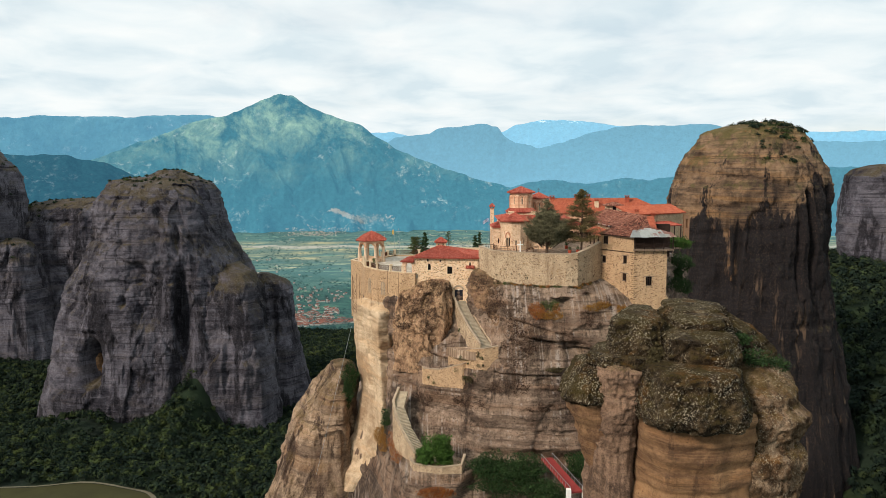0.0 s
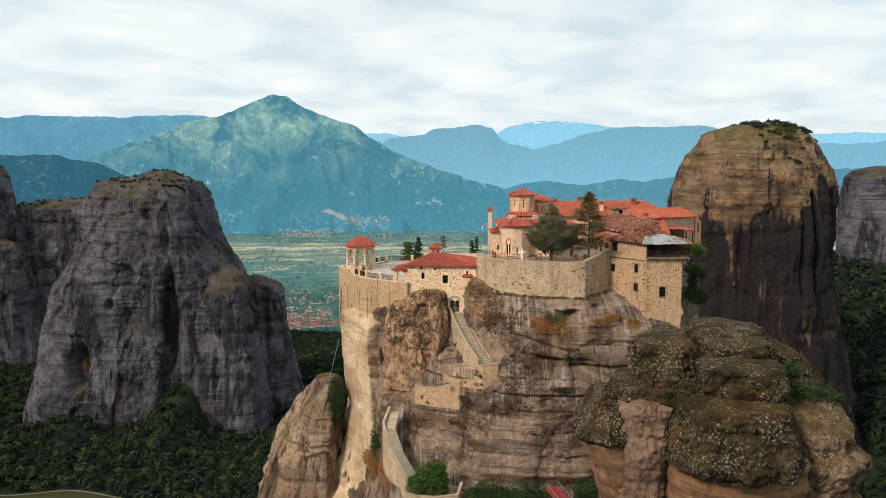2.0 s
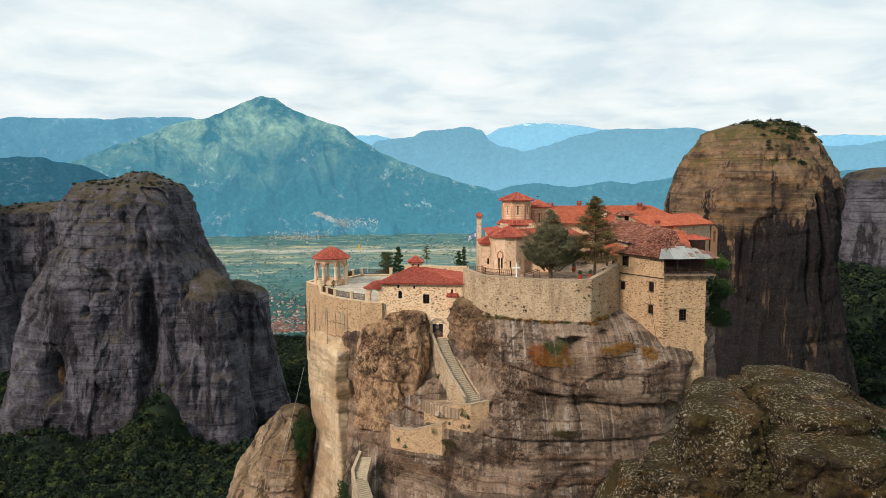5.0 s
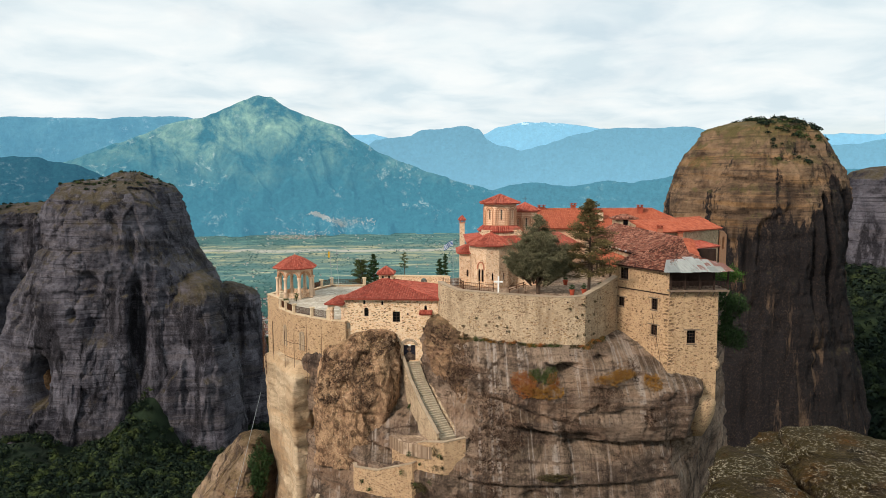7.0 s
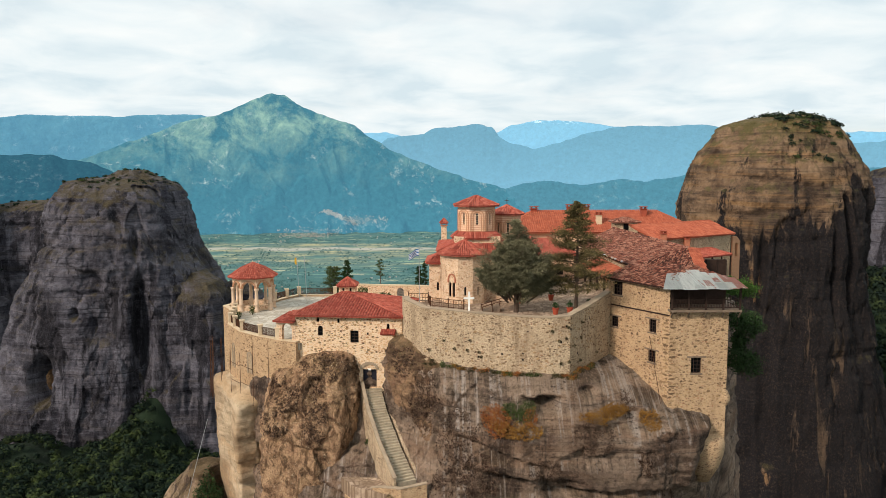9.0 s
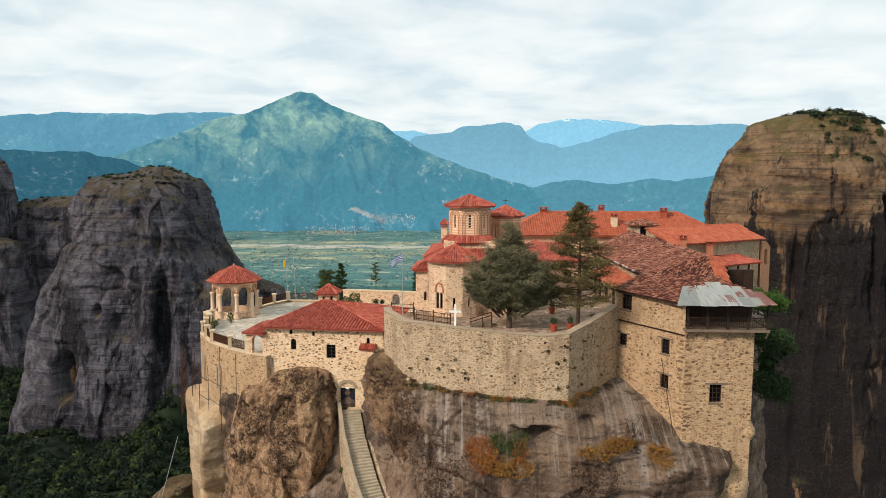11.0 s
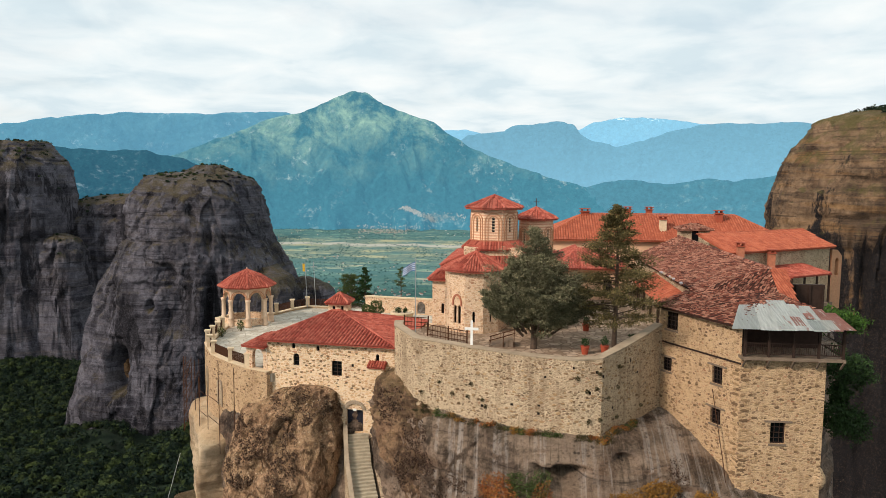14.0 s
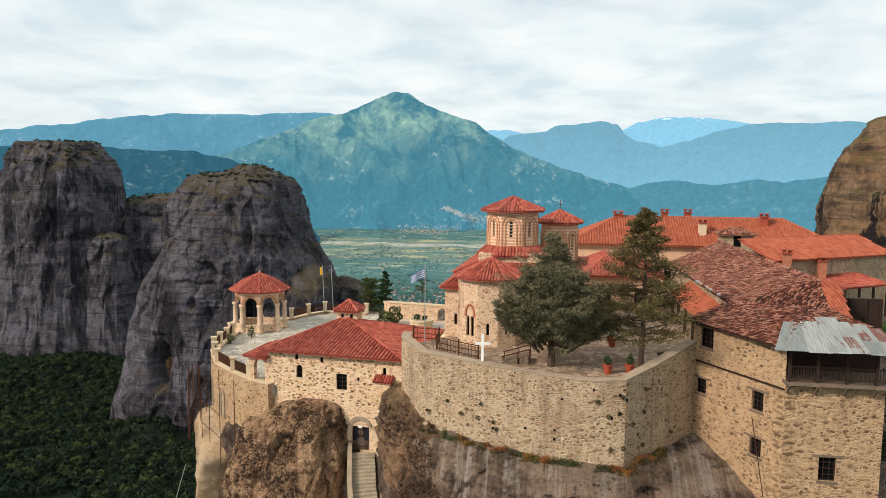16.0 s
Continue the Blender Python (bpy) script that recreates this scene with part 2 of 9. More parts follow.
def masonry_material(name, mortar, tones, size=0.24, brick=0.08, cover=0.45, grime=0.4):
    """Rubble wall: small uneven stones half drowned in mortar, patched and stained."""
    g = Graph(name)
    p = g.place()
    sway = g.t.nodes.new("ShaderNodeTexNoise")
    g.put(sway.inputs["Vector"], p)
    sway.inputs["Scale"].default_value, sway.inputs["Detail"].default_value = 2.6, 3
    w = g.mix(0.16, p, sway.outputs["Color"], "ADD")
    q = g.scaled(w, (1.0, 1.0, 1.7))
    cell = g.cells(q, 1 / size)
    edge = g.cells(q, 1 / size, "DISTANCE_TO_EDGE")["Distance"]
    pick = g.xyz(cell["Color"])
    col = g.ramp(pick[0], [(0.0, tones[0]), (0.18, tones[1]), (0.5, tones[2]), (0.85, tones[3])])
    col = g.mix(g.ramp(pick[1], [(1 - brick, 0.0), (1 - brick + 0.02, 0.55)]), col, "a5674a")
    drown = g.sum(g.noise(p, 1.1, 6, 0.7), "MULTIPLY", 0.24)
    grain = g.sum(g.noise(p, 13, 5, 0.7), "MULTIPLY", 0.16)
    depth = g.sum(g.sum(edge, "SUBTRACT", drown), "ADD", grain)
    stone = g.ramp(depth, [(0.0, 0.0), (0.13, 1.0)])
    col = g.mix(stone, mortar, col)
    col = g.mix(g.sum(g.ramp(g.noise(p, 0.45, 7, 0.7, 0.4), [(0.44, 0.0), (0.62, 1.0)]), "MULTIPLY", cover), col, mortar)
    col = g.mix(g.sum(g.ramp(g.noise(g.scaled(p, (1.0, 1.0, 0.16)), 0.9, 6, 0.65), [(0.50, 0.0), (0.68, 1.0)]), "MULTIPLY", grime), col, tones[1])
    col = g.mix(g.ramp(g.noise(p, 0.22, 6, 0.7), [(0.50, 0.0), (0.64, grime * 0.8)]), col, tones[2])
    col = g.mix(g.ramp(g.noise(p, 18, 4, 0.75), [(0.32, 0.45), (0.55, 0.0)]), col, tones[0])
    h = g.sum(stone, "ADD", g.sum(g.noise(p, 11, 5, 0.65), "MULTIPLY", 0.7))
    return g.done(col, 0.92, g.bump(h, 0.05))


STONE = masonry_material("rubble masonry", "d0b18c", ("644c39", "8f7157", "b89670", "cdac86"), 0.27, 0.06, 0.3, 0.35)
STONE_WARM = masonry_material("warm church masonry", "ecd2b3", ("946c4f", "bf9470", "d8ad86", "e6c29e"), 0.30, 0.12, 0.3, 0.15)
STONE_GATE = masonry_material("gatehouse masonry", "f4dcbc", ("a88058", "d2a67a", "e8c296", "f2d4ae"), 0.34, 0.12, 0.15, 0.15)
STONE_GREY = masonry_material("grey rubble masonry", "d6bf9f", ("5a4838", "836c55", "aa9174", "c4ab8c"), 0.27, 0.05, 0.35, 0.6)


def drum_material():
    """Church drum: courses of thin brick between pale mortar beds."""
    g = Graph("banded brick and stone")
    p = g.place()
    z = g.sum(g.xyz(p)[2], "ADD", g.sum(g.noise(p, 1.5, 3), "MULTIPLY", 0.06))
    f = g.sum(g.sum(z, "DIVIDE", 0.27), "FRACT", 0.0)
    row = g.ramp(f, [(0.0, 1.0), (0.34, 1.0), (0.44, 0.0), (0.92, 0.0), (1.0, 1.0)])
    col = g.mix(g.sum(row, "MULTIPLY", 0.75), g.mix(g.noise(p, 3.0, 5, 0.7), "dfb896", "efd2b4"), g.mix(g.noise(p, 7.0, 4, 0.7), "c08464", "d4a080"))
    col = g.mix(g.ramp(g.noise(p, 12, 5, 0.75), [(0.32, 0.5), (0.55, 0.0)]), col, "8a5f45")
    h = g.sum(row, "ADD", g.sum(g.noise(p, 10, 4), "MULTIPLY", 0.6))
    return g.done(col, 0.9, g.bump(h, 0.02))


DRUM = drum_material()


def plain(name, col, rough=0.8, vary=0.25, scale=3.0, metal=0.0, deep=0.01, dark=None):
    g = Graph(name)
    p = g.place()
    v = g.sum(g.noise(p, scale, 6, 0.65), "MULTIPLY", 1.0)
    shade = tuple(a * (1 - vary) for a in c(col)[:3]) + (1,)
    colour = g.mix(g.ramp(v, [(0.35, 0.0), (0.65, 1.0)]), shade if dark is None else dark, col)
    colour = g.mix(g.ramp(g.noise(p, scale * 7, 4, 0.7), [(0.3, 0.4), (0.55, 0.0)]), colour, shade)
    return g.done(colour, rough, g.bump(g.noise(p, scale * 5, 5, 0.6), deep), metal)


def tile_material(name, tones, grime, dirt=0.4):
    g = Graph(name)
    p = g.place()
    col = g.ramp(g.island(), [(0.0, tones[0]), (0.35, tones[1]), (0.7, tones[2]), (1.0, tones[1])])
    col = g.mix(g.ramp(g.noise(p, 0.7, 6, 0.7), [(0.45, 0.0), (0.7, dirt)]), col, grime)
    col = g.mix(g.ramp(g.noise(p, 9, 4, 0.7), [(0.35, 0.4), (0.6, 0.0)]), col, grime)
    return g.done(col, 0.85, g.bump(g.noise(p, 20, 4), 0.01))


TILE_RED = tile_material("red roof tiles", ("8c4033", "a74f3f", "bf6d59"), "6a372c")
TILE_ORANGE = tile_material("orange roof tiles", ("9a4e36", "ab5b40", "b96a4d"), "7d4233", 0.4)
TILE_OLD = tile_material("old mottled roof tiles", ("45251c", "7f4231", "c28f78"), "35261f", 0.6)
UNDER = plain("roof boards", "3d2720", 0.9, 0.3, 2.0)
PLASTER = plain("pink ochre plaster", "dcb190", 0.9, 0.18, 0.8)
PALE = plain("pale cut stone", "d8c1a0", 0.85, 0.22, 2.0)
TRIM = plain("pale brick arch bands", "c2906d", 0.9, 0.3, 5.0)
GAZEBO = plain("rosy cut stone", "d8bca0", 0.88, 0.25, 1.6)
BRICK = plain("brick trim", "b8765a", 0.9, 0.3, 4.0)
MARBLE = plain("white painted cross", "ecebe6", 0.6, 0.06, 2.0)
WOOD = plain("dark weathered wood", "3a2a22", 0.85, 0.4, 3.0)
WOOD_GREY = plain("grey weathered beam", "82705f", 0.85, 0.35, 2.0)
IRON = plain("rusty dark iron", "50321f", 0.85, 0.35, 6.0, 0.1)
STEEL = plain("galvanised pole", "a9adae", 0.45, 0.15, 2.0, 0.7)
def flag_material():
    g = Graph("pale flagstones")
    p = g.place()
    q = g.scaled(p, (1.0, 1.0, 0.0))
    tone = g.xyz(g.cells(q, 1.1)["Color"])[0]
    col = g.ramp(tone, [(0.0, "a89f90"), (0.5, "bfb7a7"), (1.0, "cfc8b9")])
    gap = g.cells(q, 1.1, "DISTANCE_TO_EDGE")["Distance"]
    col = g.mix(g.ramp(gap, [(0.02, 0.8), (0.06, 0.0)]), col, "8a8170")
    col = g.mix(g.ramp(g.noise(p, 0.35, 6, 0.7), [(0.42, 0.0), (0.62, 0.6)]), col, "9d9382")
    return g.done(col, 0.9, g.bump(g.ramp(gap, [(0.0, 0.0), (0.06, 1.0)]), 0.02))


PAVING = flag_material()
def court_material():
    """Worn courtyard: rough flags with earth and litter between them."""
    g = Graph("courtyard flags")
    p = g.place()
    q = g.scaled(p, (1.0, 1.0, 0.0))
    gap = g.cells(q, 1.4, "DISTANCE_TO_EDGE")["Distance"]
    col = g.ramp(g.xyz(g.cells(q, 1.4)["Color"])[0], [(0.0, "8f7a66"), (0.5, "a8917a"), (1.0, "bda791")])
    col = g.mix(g.ramp(gap, [(0.02, 0.9), (0.10, 0.0)]), col, "6a5644")
    col = g.mix(g.ramp(g.noise(p, 0.5, 6, 0.7), [(0.44, 0.0), (0.60, 0.85)]), col, "7a6450")
    return g.done(col, 0.95, g.bump(g.noise(p, 5, 6, 0.7), 0.04))


EARTH = court_material()
STEP = plain("worn stone step", "b5a78f", 0.9, 0.3, 1.5)
POT = plain("terracotta pot", "a34a33", 0.8, 0.2, 5.0)
FLAG_BLUE = plain("blue flag cloth", "3f6fb0", 0.9, 0.1, 3.0)
FLAG_WHITE = plain("white flag cloth", "e8ecef", 0.9, 0.08, 3.0)
FLAG_GOLD = plain("yellow flag cloth", "d8a82c", 0.9, 0.15, 3.0)
BRIDGE_RED = plain("red painted deck", "8d3632", 0.8, 0.25, 1.5)


def glass_material():
    g = Graph("dark window glass")
    return g.done("0d0f12", 0.12, None, 0.0, 0.5)


GLASS = glass_material()


def tin_material(name, rusty):
    g = Graph(name)
    p = g.place()
    rust = g.noise(g.scaled(p, (2.2, 0.7, 1.0), 8), 1.0, 7, 0.7, 0.2)
    sheen = g.ramp(g.each(), [(0.0, "a9aeaa"), (0.35, "c9cdc8"), (0.7, "dfe1dc"), (1.0, "b9bab2")])
    sheen = g.mix(g.ramp(g.noise(g.scaled(p, (6, 0.5, 1), 8), 1.0, 4), [(0.4, 0.0), (0.7, 0.5)]), sheen, "8f9490")
    col = g.mix(g.ramp(rust, [(0.62 - rusty, 0.0), (0.70 - rusty, 0.9)]), sheen, g.mix(g.noise(p, 5, 5, 0.7), "7a3f30", "b0664e"))
    return g.done(col, 0.55, g.bump(g.noise(p, 6, 4), 0.01), 0.1, 0.5)


TIN = tin_material("corrugated tin", 0.05)
TIN_OLD = tin_material("dull old tin", -0.10)
TIN_PALE = tin_material("pale new tin", -0.04)
TIN_RUST = tin_material("rusted corrugated tin", 0.26)


def leaf_material(name, tones, size=1.2):
    g = Graph(name)
    p = g.place()
    col = g.ramp(g.island(), [(0.0, tones[0]), (0.4, tones[1]), (0.8, tones[2]), (1.0, tones[1])])
    col = g.mix(g.ramp(g.noise(p, size, 4, 0.6), [(0.38, 0.55), (0.62, 0.0)]), col, tones[0])
    return g.done(col, 0.85, None, 0.0, 0.2)


LEAF_GREY = leaf_material("grey-green conifer needles", ("42422e", "706c50", "989072"), 0.7)
LEAF_PINE = leaf_material("dark conifer needles", ("3a3820", "605736", "8a774c"), 0.9)
LEAF_GREEN = leaf_material("green broad leaves", ("2c4219", "3d5b22", "547530"))
LEAF_OCHRE = leaf_material("dry ochre shrubs", ("6f4c22", "8f642b", "a07c40"))
LEAF_RUST = leaf_material("rust red autumn leaves", ("754024", "985730", "a57c42"), 0.8)
LEAF_BALL = leaf_material("clipped olive leaves", ("2f3a1c", "46522a", "5f6838"), 2.5)
LEAF_DARK = leaf_material("dark ivy", ("1f2f18", "2b4020", "3a5228"))
LEAF_BROWN = leaf_material("withered brown creeper", ("2a1d16", "4a3427", "8a7360"))
BARK = plain("grey brown bark", "5a4a3e", 0.95, 0.4, 4.0, 0.0, 0.03)


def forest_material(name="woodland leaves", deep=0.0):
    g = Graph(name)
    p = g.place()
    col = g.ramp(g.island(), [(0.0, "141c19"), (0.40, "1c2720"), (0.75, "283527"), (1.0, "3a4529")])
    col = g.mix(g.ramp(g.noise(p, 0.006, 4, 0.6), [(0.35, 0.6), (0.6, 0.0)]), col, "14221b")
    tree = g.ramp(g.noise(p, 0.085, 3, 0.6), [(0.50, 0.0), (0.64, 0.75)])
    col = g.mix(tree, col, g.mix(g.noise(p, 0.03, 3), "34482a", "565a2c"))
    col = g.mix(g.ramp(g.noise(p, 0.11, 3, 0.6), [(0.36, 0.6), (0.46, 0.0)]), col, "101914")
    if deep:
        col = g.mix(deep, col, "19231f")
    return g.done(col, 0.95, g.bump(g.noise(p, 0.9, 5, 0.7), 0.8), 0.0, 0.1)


FOREST = forest_material()
# darker copy of FOREST: the slope's shade is put into the leaf colour
FOREST_SHADED = forest_material("dark woodland leaves", 0.4)
# the blue tint of these leaves is distance haze put into the colour
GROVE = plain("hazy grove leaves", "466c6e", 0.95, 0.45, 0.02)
COPING = plain("worn pale coping", "ad9a82", 0.9, 0.3, 1.2)
CAP = plain("red brick caps", "a4523c", 0.9, 0.3, 3.0)
LEAF_WEED = leaf_material("dull wall weeds", ("332e1e", "4d452c", "665a3a"))


# ---- shared builders ----
ORIGIN = {}


def thing(name, at, label, category, group="", kind=""):
    ob = new(name)
    ob.location = at
    ob.empty_display_size = 0.5
    ORIGIN[ob.name] = Vector(at)
    return tagged(ob, label, category, group, kind)


def part(name, bm, material, parent=None, label="", smooth=False, kind=""):
    """Links a bmesh, built in world metres, as one mesh under its thing."""
    base = ORIGIN[parent.name] if parent else Vector((0, 0, 0))
    if base.length:
        bmesh.ops.translate(bm, verts=bm.verts, vec=-base)
    me = bpy.data.meshes.new(name)
    bm.to_mesh(me)
    bm.free()
    me.materials.append(material)
    if smooth:
        me.shade_smooth()
    ob = new(name, me)
    ob.parent = parent
    ORIGIN[ob.name] = base
    return tagged(ob, label, "", "", kind)


def sheet(name, verts, faces, material, parent=None, label="", smooth=True, kind=""):
    """The same from arrays, for large meshes."""
    v = np.asarray(verts, float)
    base = ORIGIN[parent.name] if parent else Vector((0, 0, 0))
    v = v - np.array(base)
    me = bpy.data.meshes.new(name)
    f = np.asarray(faces, int)
    n = f.shape[1]
    me.vertices.add(len(v))
    me.vertices.foreach_set("co", v.ravel())
    me.loops.add(f.size)
    me.loops.foreach_set("vertex_index", f.ravel())
    me.polygons.add(len(f))
    me.polygons.foreach_set("loop_start", np.arange(len(f)) * n)
    me.update(calc_edges=True)
    me.validate()
    me.materials.append(material)
    if smooth:
        me.shade_smooth()
    ob = new(name, me)
    ob.parent = parent
    ORIGIN[ob.name] = base
    return tagged(ob, label, "", "", kind)


def grid_faces(rows, cols, ring=False):
    i, j = np.meshgrid(np.arange(rows - 1), np.arange(cols if ring else cols - 1), indexing="ij")
    k = (j + 1) % cols
    return np.stack([i * cols + j, i * cols + k, (i + 1) * cols + k, (i + 1) * cols + j], -1).reshape(-1, 4)


def smoothstep(a, b, x):
    f = np.clip((x - a) / (b - a), 0, 1)
    return f * f * (3 - 2 * f)


def value_noise(x, y, seed=0):
    """Smooth random values between -1 and 1 over arrays of places."""
    x, y = np.asarray(x, float), np.asarray(y, float)
    xi, yi = np.floor(x), np.floor(y)
    fx, fy = x - xi, y - yi
    fx, fy = fx * fx * (3 - 2 * fx), fy * fy * (3 - 2 * fy)

    def h(a, b):
        s = np.sin(a * 127.1 + b * 311.7 + seed * 74.7) * 43758.5453
        return (s - np.floor(s)) * 2 - 1

    top = h(xi, yi) * (1 - fx) + h(xi + 1, yi) * fx
    low = h(xi, yi + 1) * (1 - fx) + h(xi + 1, yi + 1) * fx
    return top * (1 - fy) + low * fy


def rough_noise(x, y, octaves=5, seed=0, ridged=False):
    out, amp = 0, 1.0
    for k in range(octaves):
        n = value_noise(x * 2 ** k, y * 2 ** k, seed + k)
        out = out + amp * (1 - 2 * np.abs(n) if ridged else n)
        amp *= 0.5
    return out


# ---- the land ----
PLAIN = 40.0


def land(x, y):
    x, y = np.asarray(x, float), np.asarray(y, float)
    z = PLAIN + 70 * (1 - smoothstep(800, 1700, y)) + 25 * (1 - smoothstep(300, 900, y))
    z = z - 10 * np.exp(-((x + 330) / 150) ** 2 - ((y - 690) / 120) ** 2) + 12 * np.exp(-((x + 334) / 34) ** 2 - ((y - 640) / 40) ** 2)
    z = z + 20 * np.exp(-((x + 500) / 120) ** 2 - ((y - 850) / 80) ** 2)
    z = z + 62 * np.exp(-((x + 240) / 26) ** 2 - ((y - 705) / 60) ** 2)
    z = z + 90 * smoothstep(60, 330, x) * (1 - smoothstep(650, 1500, y))
    z = z + 70 * np.exp(-((x - 400) / 170) ** 2 - ((y - 660) / 220) ** 2)
    z = z + 12 * smoothstep(-330, -900, x) * (1 - smoothstep(1100, 2000, y))
    hill = 1 - smoothstep(1000, 2000, y)
    z = z + hill * (10 * rough_noise(x / 170, y / 170, 4, 3))
    return z


def land_material():
    g = Graph("valley ground")
    p = g.place()
    s = g.xyz(p)
    # woods and scrub of the near valley
    scrub = g.ramp(g.noise(p, 0.02, 6, 0.65), [(0.35, "141f14"), (0.55, "1c2a18"), (0.70, "39421f")])
    # the cultivated plain: strips of field, hedges and groves, haze mixed into their colours
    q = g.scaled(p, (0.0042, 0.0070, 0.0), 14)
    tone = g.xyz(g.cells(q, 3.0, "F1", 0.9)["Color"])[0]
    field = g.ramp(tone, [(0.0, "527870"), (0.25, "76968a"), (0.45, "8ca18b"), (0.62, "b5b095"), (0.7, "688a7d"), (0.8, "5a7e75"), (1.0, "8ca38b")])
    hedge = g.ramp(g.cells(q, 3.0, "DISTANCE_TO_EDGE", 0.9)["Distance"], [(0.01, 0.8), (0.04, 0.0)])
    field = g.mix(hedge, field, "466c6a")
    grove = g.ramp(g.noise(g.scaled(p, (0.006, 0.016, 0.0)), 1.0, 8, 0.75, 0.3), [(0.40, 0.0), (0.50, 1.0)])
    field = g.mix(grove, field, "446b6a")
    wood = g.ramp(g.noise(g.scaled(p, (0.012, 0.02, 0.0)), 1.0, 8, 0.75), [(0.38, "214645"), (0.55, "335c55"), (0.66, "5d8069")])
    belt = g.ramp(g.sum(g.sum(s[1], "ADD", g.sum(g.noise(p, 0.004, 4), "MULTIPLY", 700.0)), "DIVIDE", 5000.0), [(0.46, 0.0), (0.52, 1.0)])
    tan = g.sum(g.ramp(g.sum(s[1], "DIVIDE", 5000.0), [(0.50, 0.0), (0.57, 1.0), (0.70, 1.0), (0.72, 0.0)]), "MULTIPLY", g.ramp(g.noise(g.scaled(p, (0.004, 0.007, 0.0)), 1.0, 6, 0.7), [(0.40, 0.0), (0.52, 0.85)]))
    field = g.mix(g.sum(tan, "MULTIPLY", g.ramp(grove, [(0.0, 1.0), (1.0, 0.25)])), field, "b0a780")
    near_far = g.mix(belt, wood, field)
    start = g.ramp(g.sum(s[1], "DIVIDE", 5000.0), [(0.20, 0.0), (0.30, 1.0)])
    col = g.mix(start, scrub, near_far)
    # braided river bed with pale gravel
    bend = g.sum(g.sum(g.noise(g.scaled(p, (0.0009, 0.0, 0.0)), 1.0, 3), "MULTIPLY", 700.0), "ADD", s[1])
    bank = g.sum(g.sum(bend, "SUBTRACT", 3620.0), "ABSOLUTE", 0.0)
    bed = g.ramp(g.sum(g.sum(bank, "ADD", g.sum(g.noise(p, 0.008, 6), "MULTIPLY", 220.0)), "DIVIDE", 400.0), [(0.34, 1.0), (0.44, 0.0)])
    col = g.mix(bed, col, "a9a79b")
    return g.done(col, 0.95, g.bump(g.noise(p, 0.05, 6, 0.7), 3.0))


xs = np.concatenate([np.linspace(-5200, -1000, 60, endpoint=False), np.linspace(-1000, 700, 230, endpoint=False), np.linspace(700, 5200, 60)])
ys = np.concatenate([np.linspace(-2500, -100, 25, endpoint=False), np.linspace(-100, 1500, 220, endpoint=False), np.linspace(1500, 5200, 110)])
gy, gx = np.meshgrid(ys, xs, indexing="ij")
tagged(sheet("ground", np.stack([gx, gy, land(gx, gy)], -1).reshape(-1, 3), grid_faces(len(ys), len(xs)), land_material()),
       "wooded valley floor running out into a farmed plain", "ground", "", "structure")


# ---- the far mountains ----
def far_material(name, wood, sunlit_pasture, scree, air, glow, sunny=0.5, snow=None, thick_air=(0.0, 1.0, 1.0)):
    """Hazy slopes far behind everything: forest, grassland painted sunlit, and bare scree; blue haze is in the colours
    and an added glow.
    """
    g = Graph(name)
    p = g.place()
    s = g.xyz(p)
    rel = g.sum(s[2], "DIVIDE", 1000.0)
    bare = g.noise(g.scaled(p, (1.0, 1.0, 1.1)), 0.02, 9, 0.78, 0.3)
    high = g.ramp(g.sum(rel, "ADD", g.sum(g.noise(p, 0.003, 5, 0.6), "MULTIPLY", 0.5)), [(0.56, 0.0), (0.92, 1.0)])
    # brighter open patches near the crest: sunlight put into the colour
    open_ = g.sum(g.ramp(g.noise(p, 0.005, 9, 0.72, 0.4), [(0.42, 0.0), (0.62, sunny)]), "MULTIPLY", high)
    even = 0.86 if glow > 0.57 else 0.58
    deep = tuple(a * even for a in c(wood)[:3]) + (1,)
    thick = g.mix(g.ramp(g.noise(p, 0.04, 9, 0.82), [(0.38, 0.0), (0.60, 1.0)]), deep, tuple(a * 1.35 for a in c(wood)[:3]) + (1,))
    col = g.mix(open_, thick, sunlit_pasture)
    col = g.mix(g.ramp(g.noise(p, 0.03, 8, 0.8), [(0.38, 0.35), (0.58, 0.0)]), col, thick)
    group = g.ramp(g.noise(p, 0.0045, 5, 0.6, 0.5), [(0.50, 0.0), (0.60, 1.0)])
    col = g.mix(g.sum(g.ramp(bare, [(0.54, 0.0), (0.65, 0.55)]), "MULTIPLY", group), col, scree)
    if snow:
        peak = g.ramp(g.sum(g.sum(s[2], "DIVIDE", 1000.0), "ADD", g.sum(bare, "MULTIPLY", 0.08)), [(snow, 0.0), (snow + 0.012, 0.8)])
        drift = g.ramp(g.noise(g.scaled(p, (1.0, 1.0, 3.0)), 0.022, 6, 0.7), [(0.56, 0.0), (0.61, 0.8)])
        col = g.mix(g.sum(peak, "MULTIPLY", drift), col, "dfe6ea")
    # distance haze as blue emission, stronger towards the foot
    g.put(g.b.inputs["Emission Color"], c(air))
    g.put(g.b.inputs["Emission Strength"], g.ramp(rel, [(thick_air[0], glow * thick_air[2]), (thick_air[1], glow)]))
    return g.done(col, 1.0, g.bump(g.noise(p, 0.012, 7, 0.7), 25.0), 0.0, 0.0)


SLOPES = {}


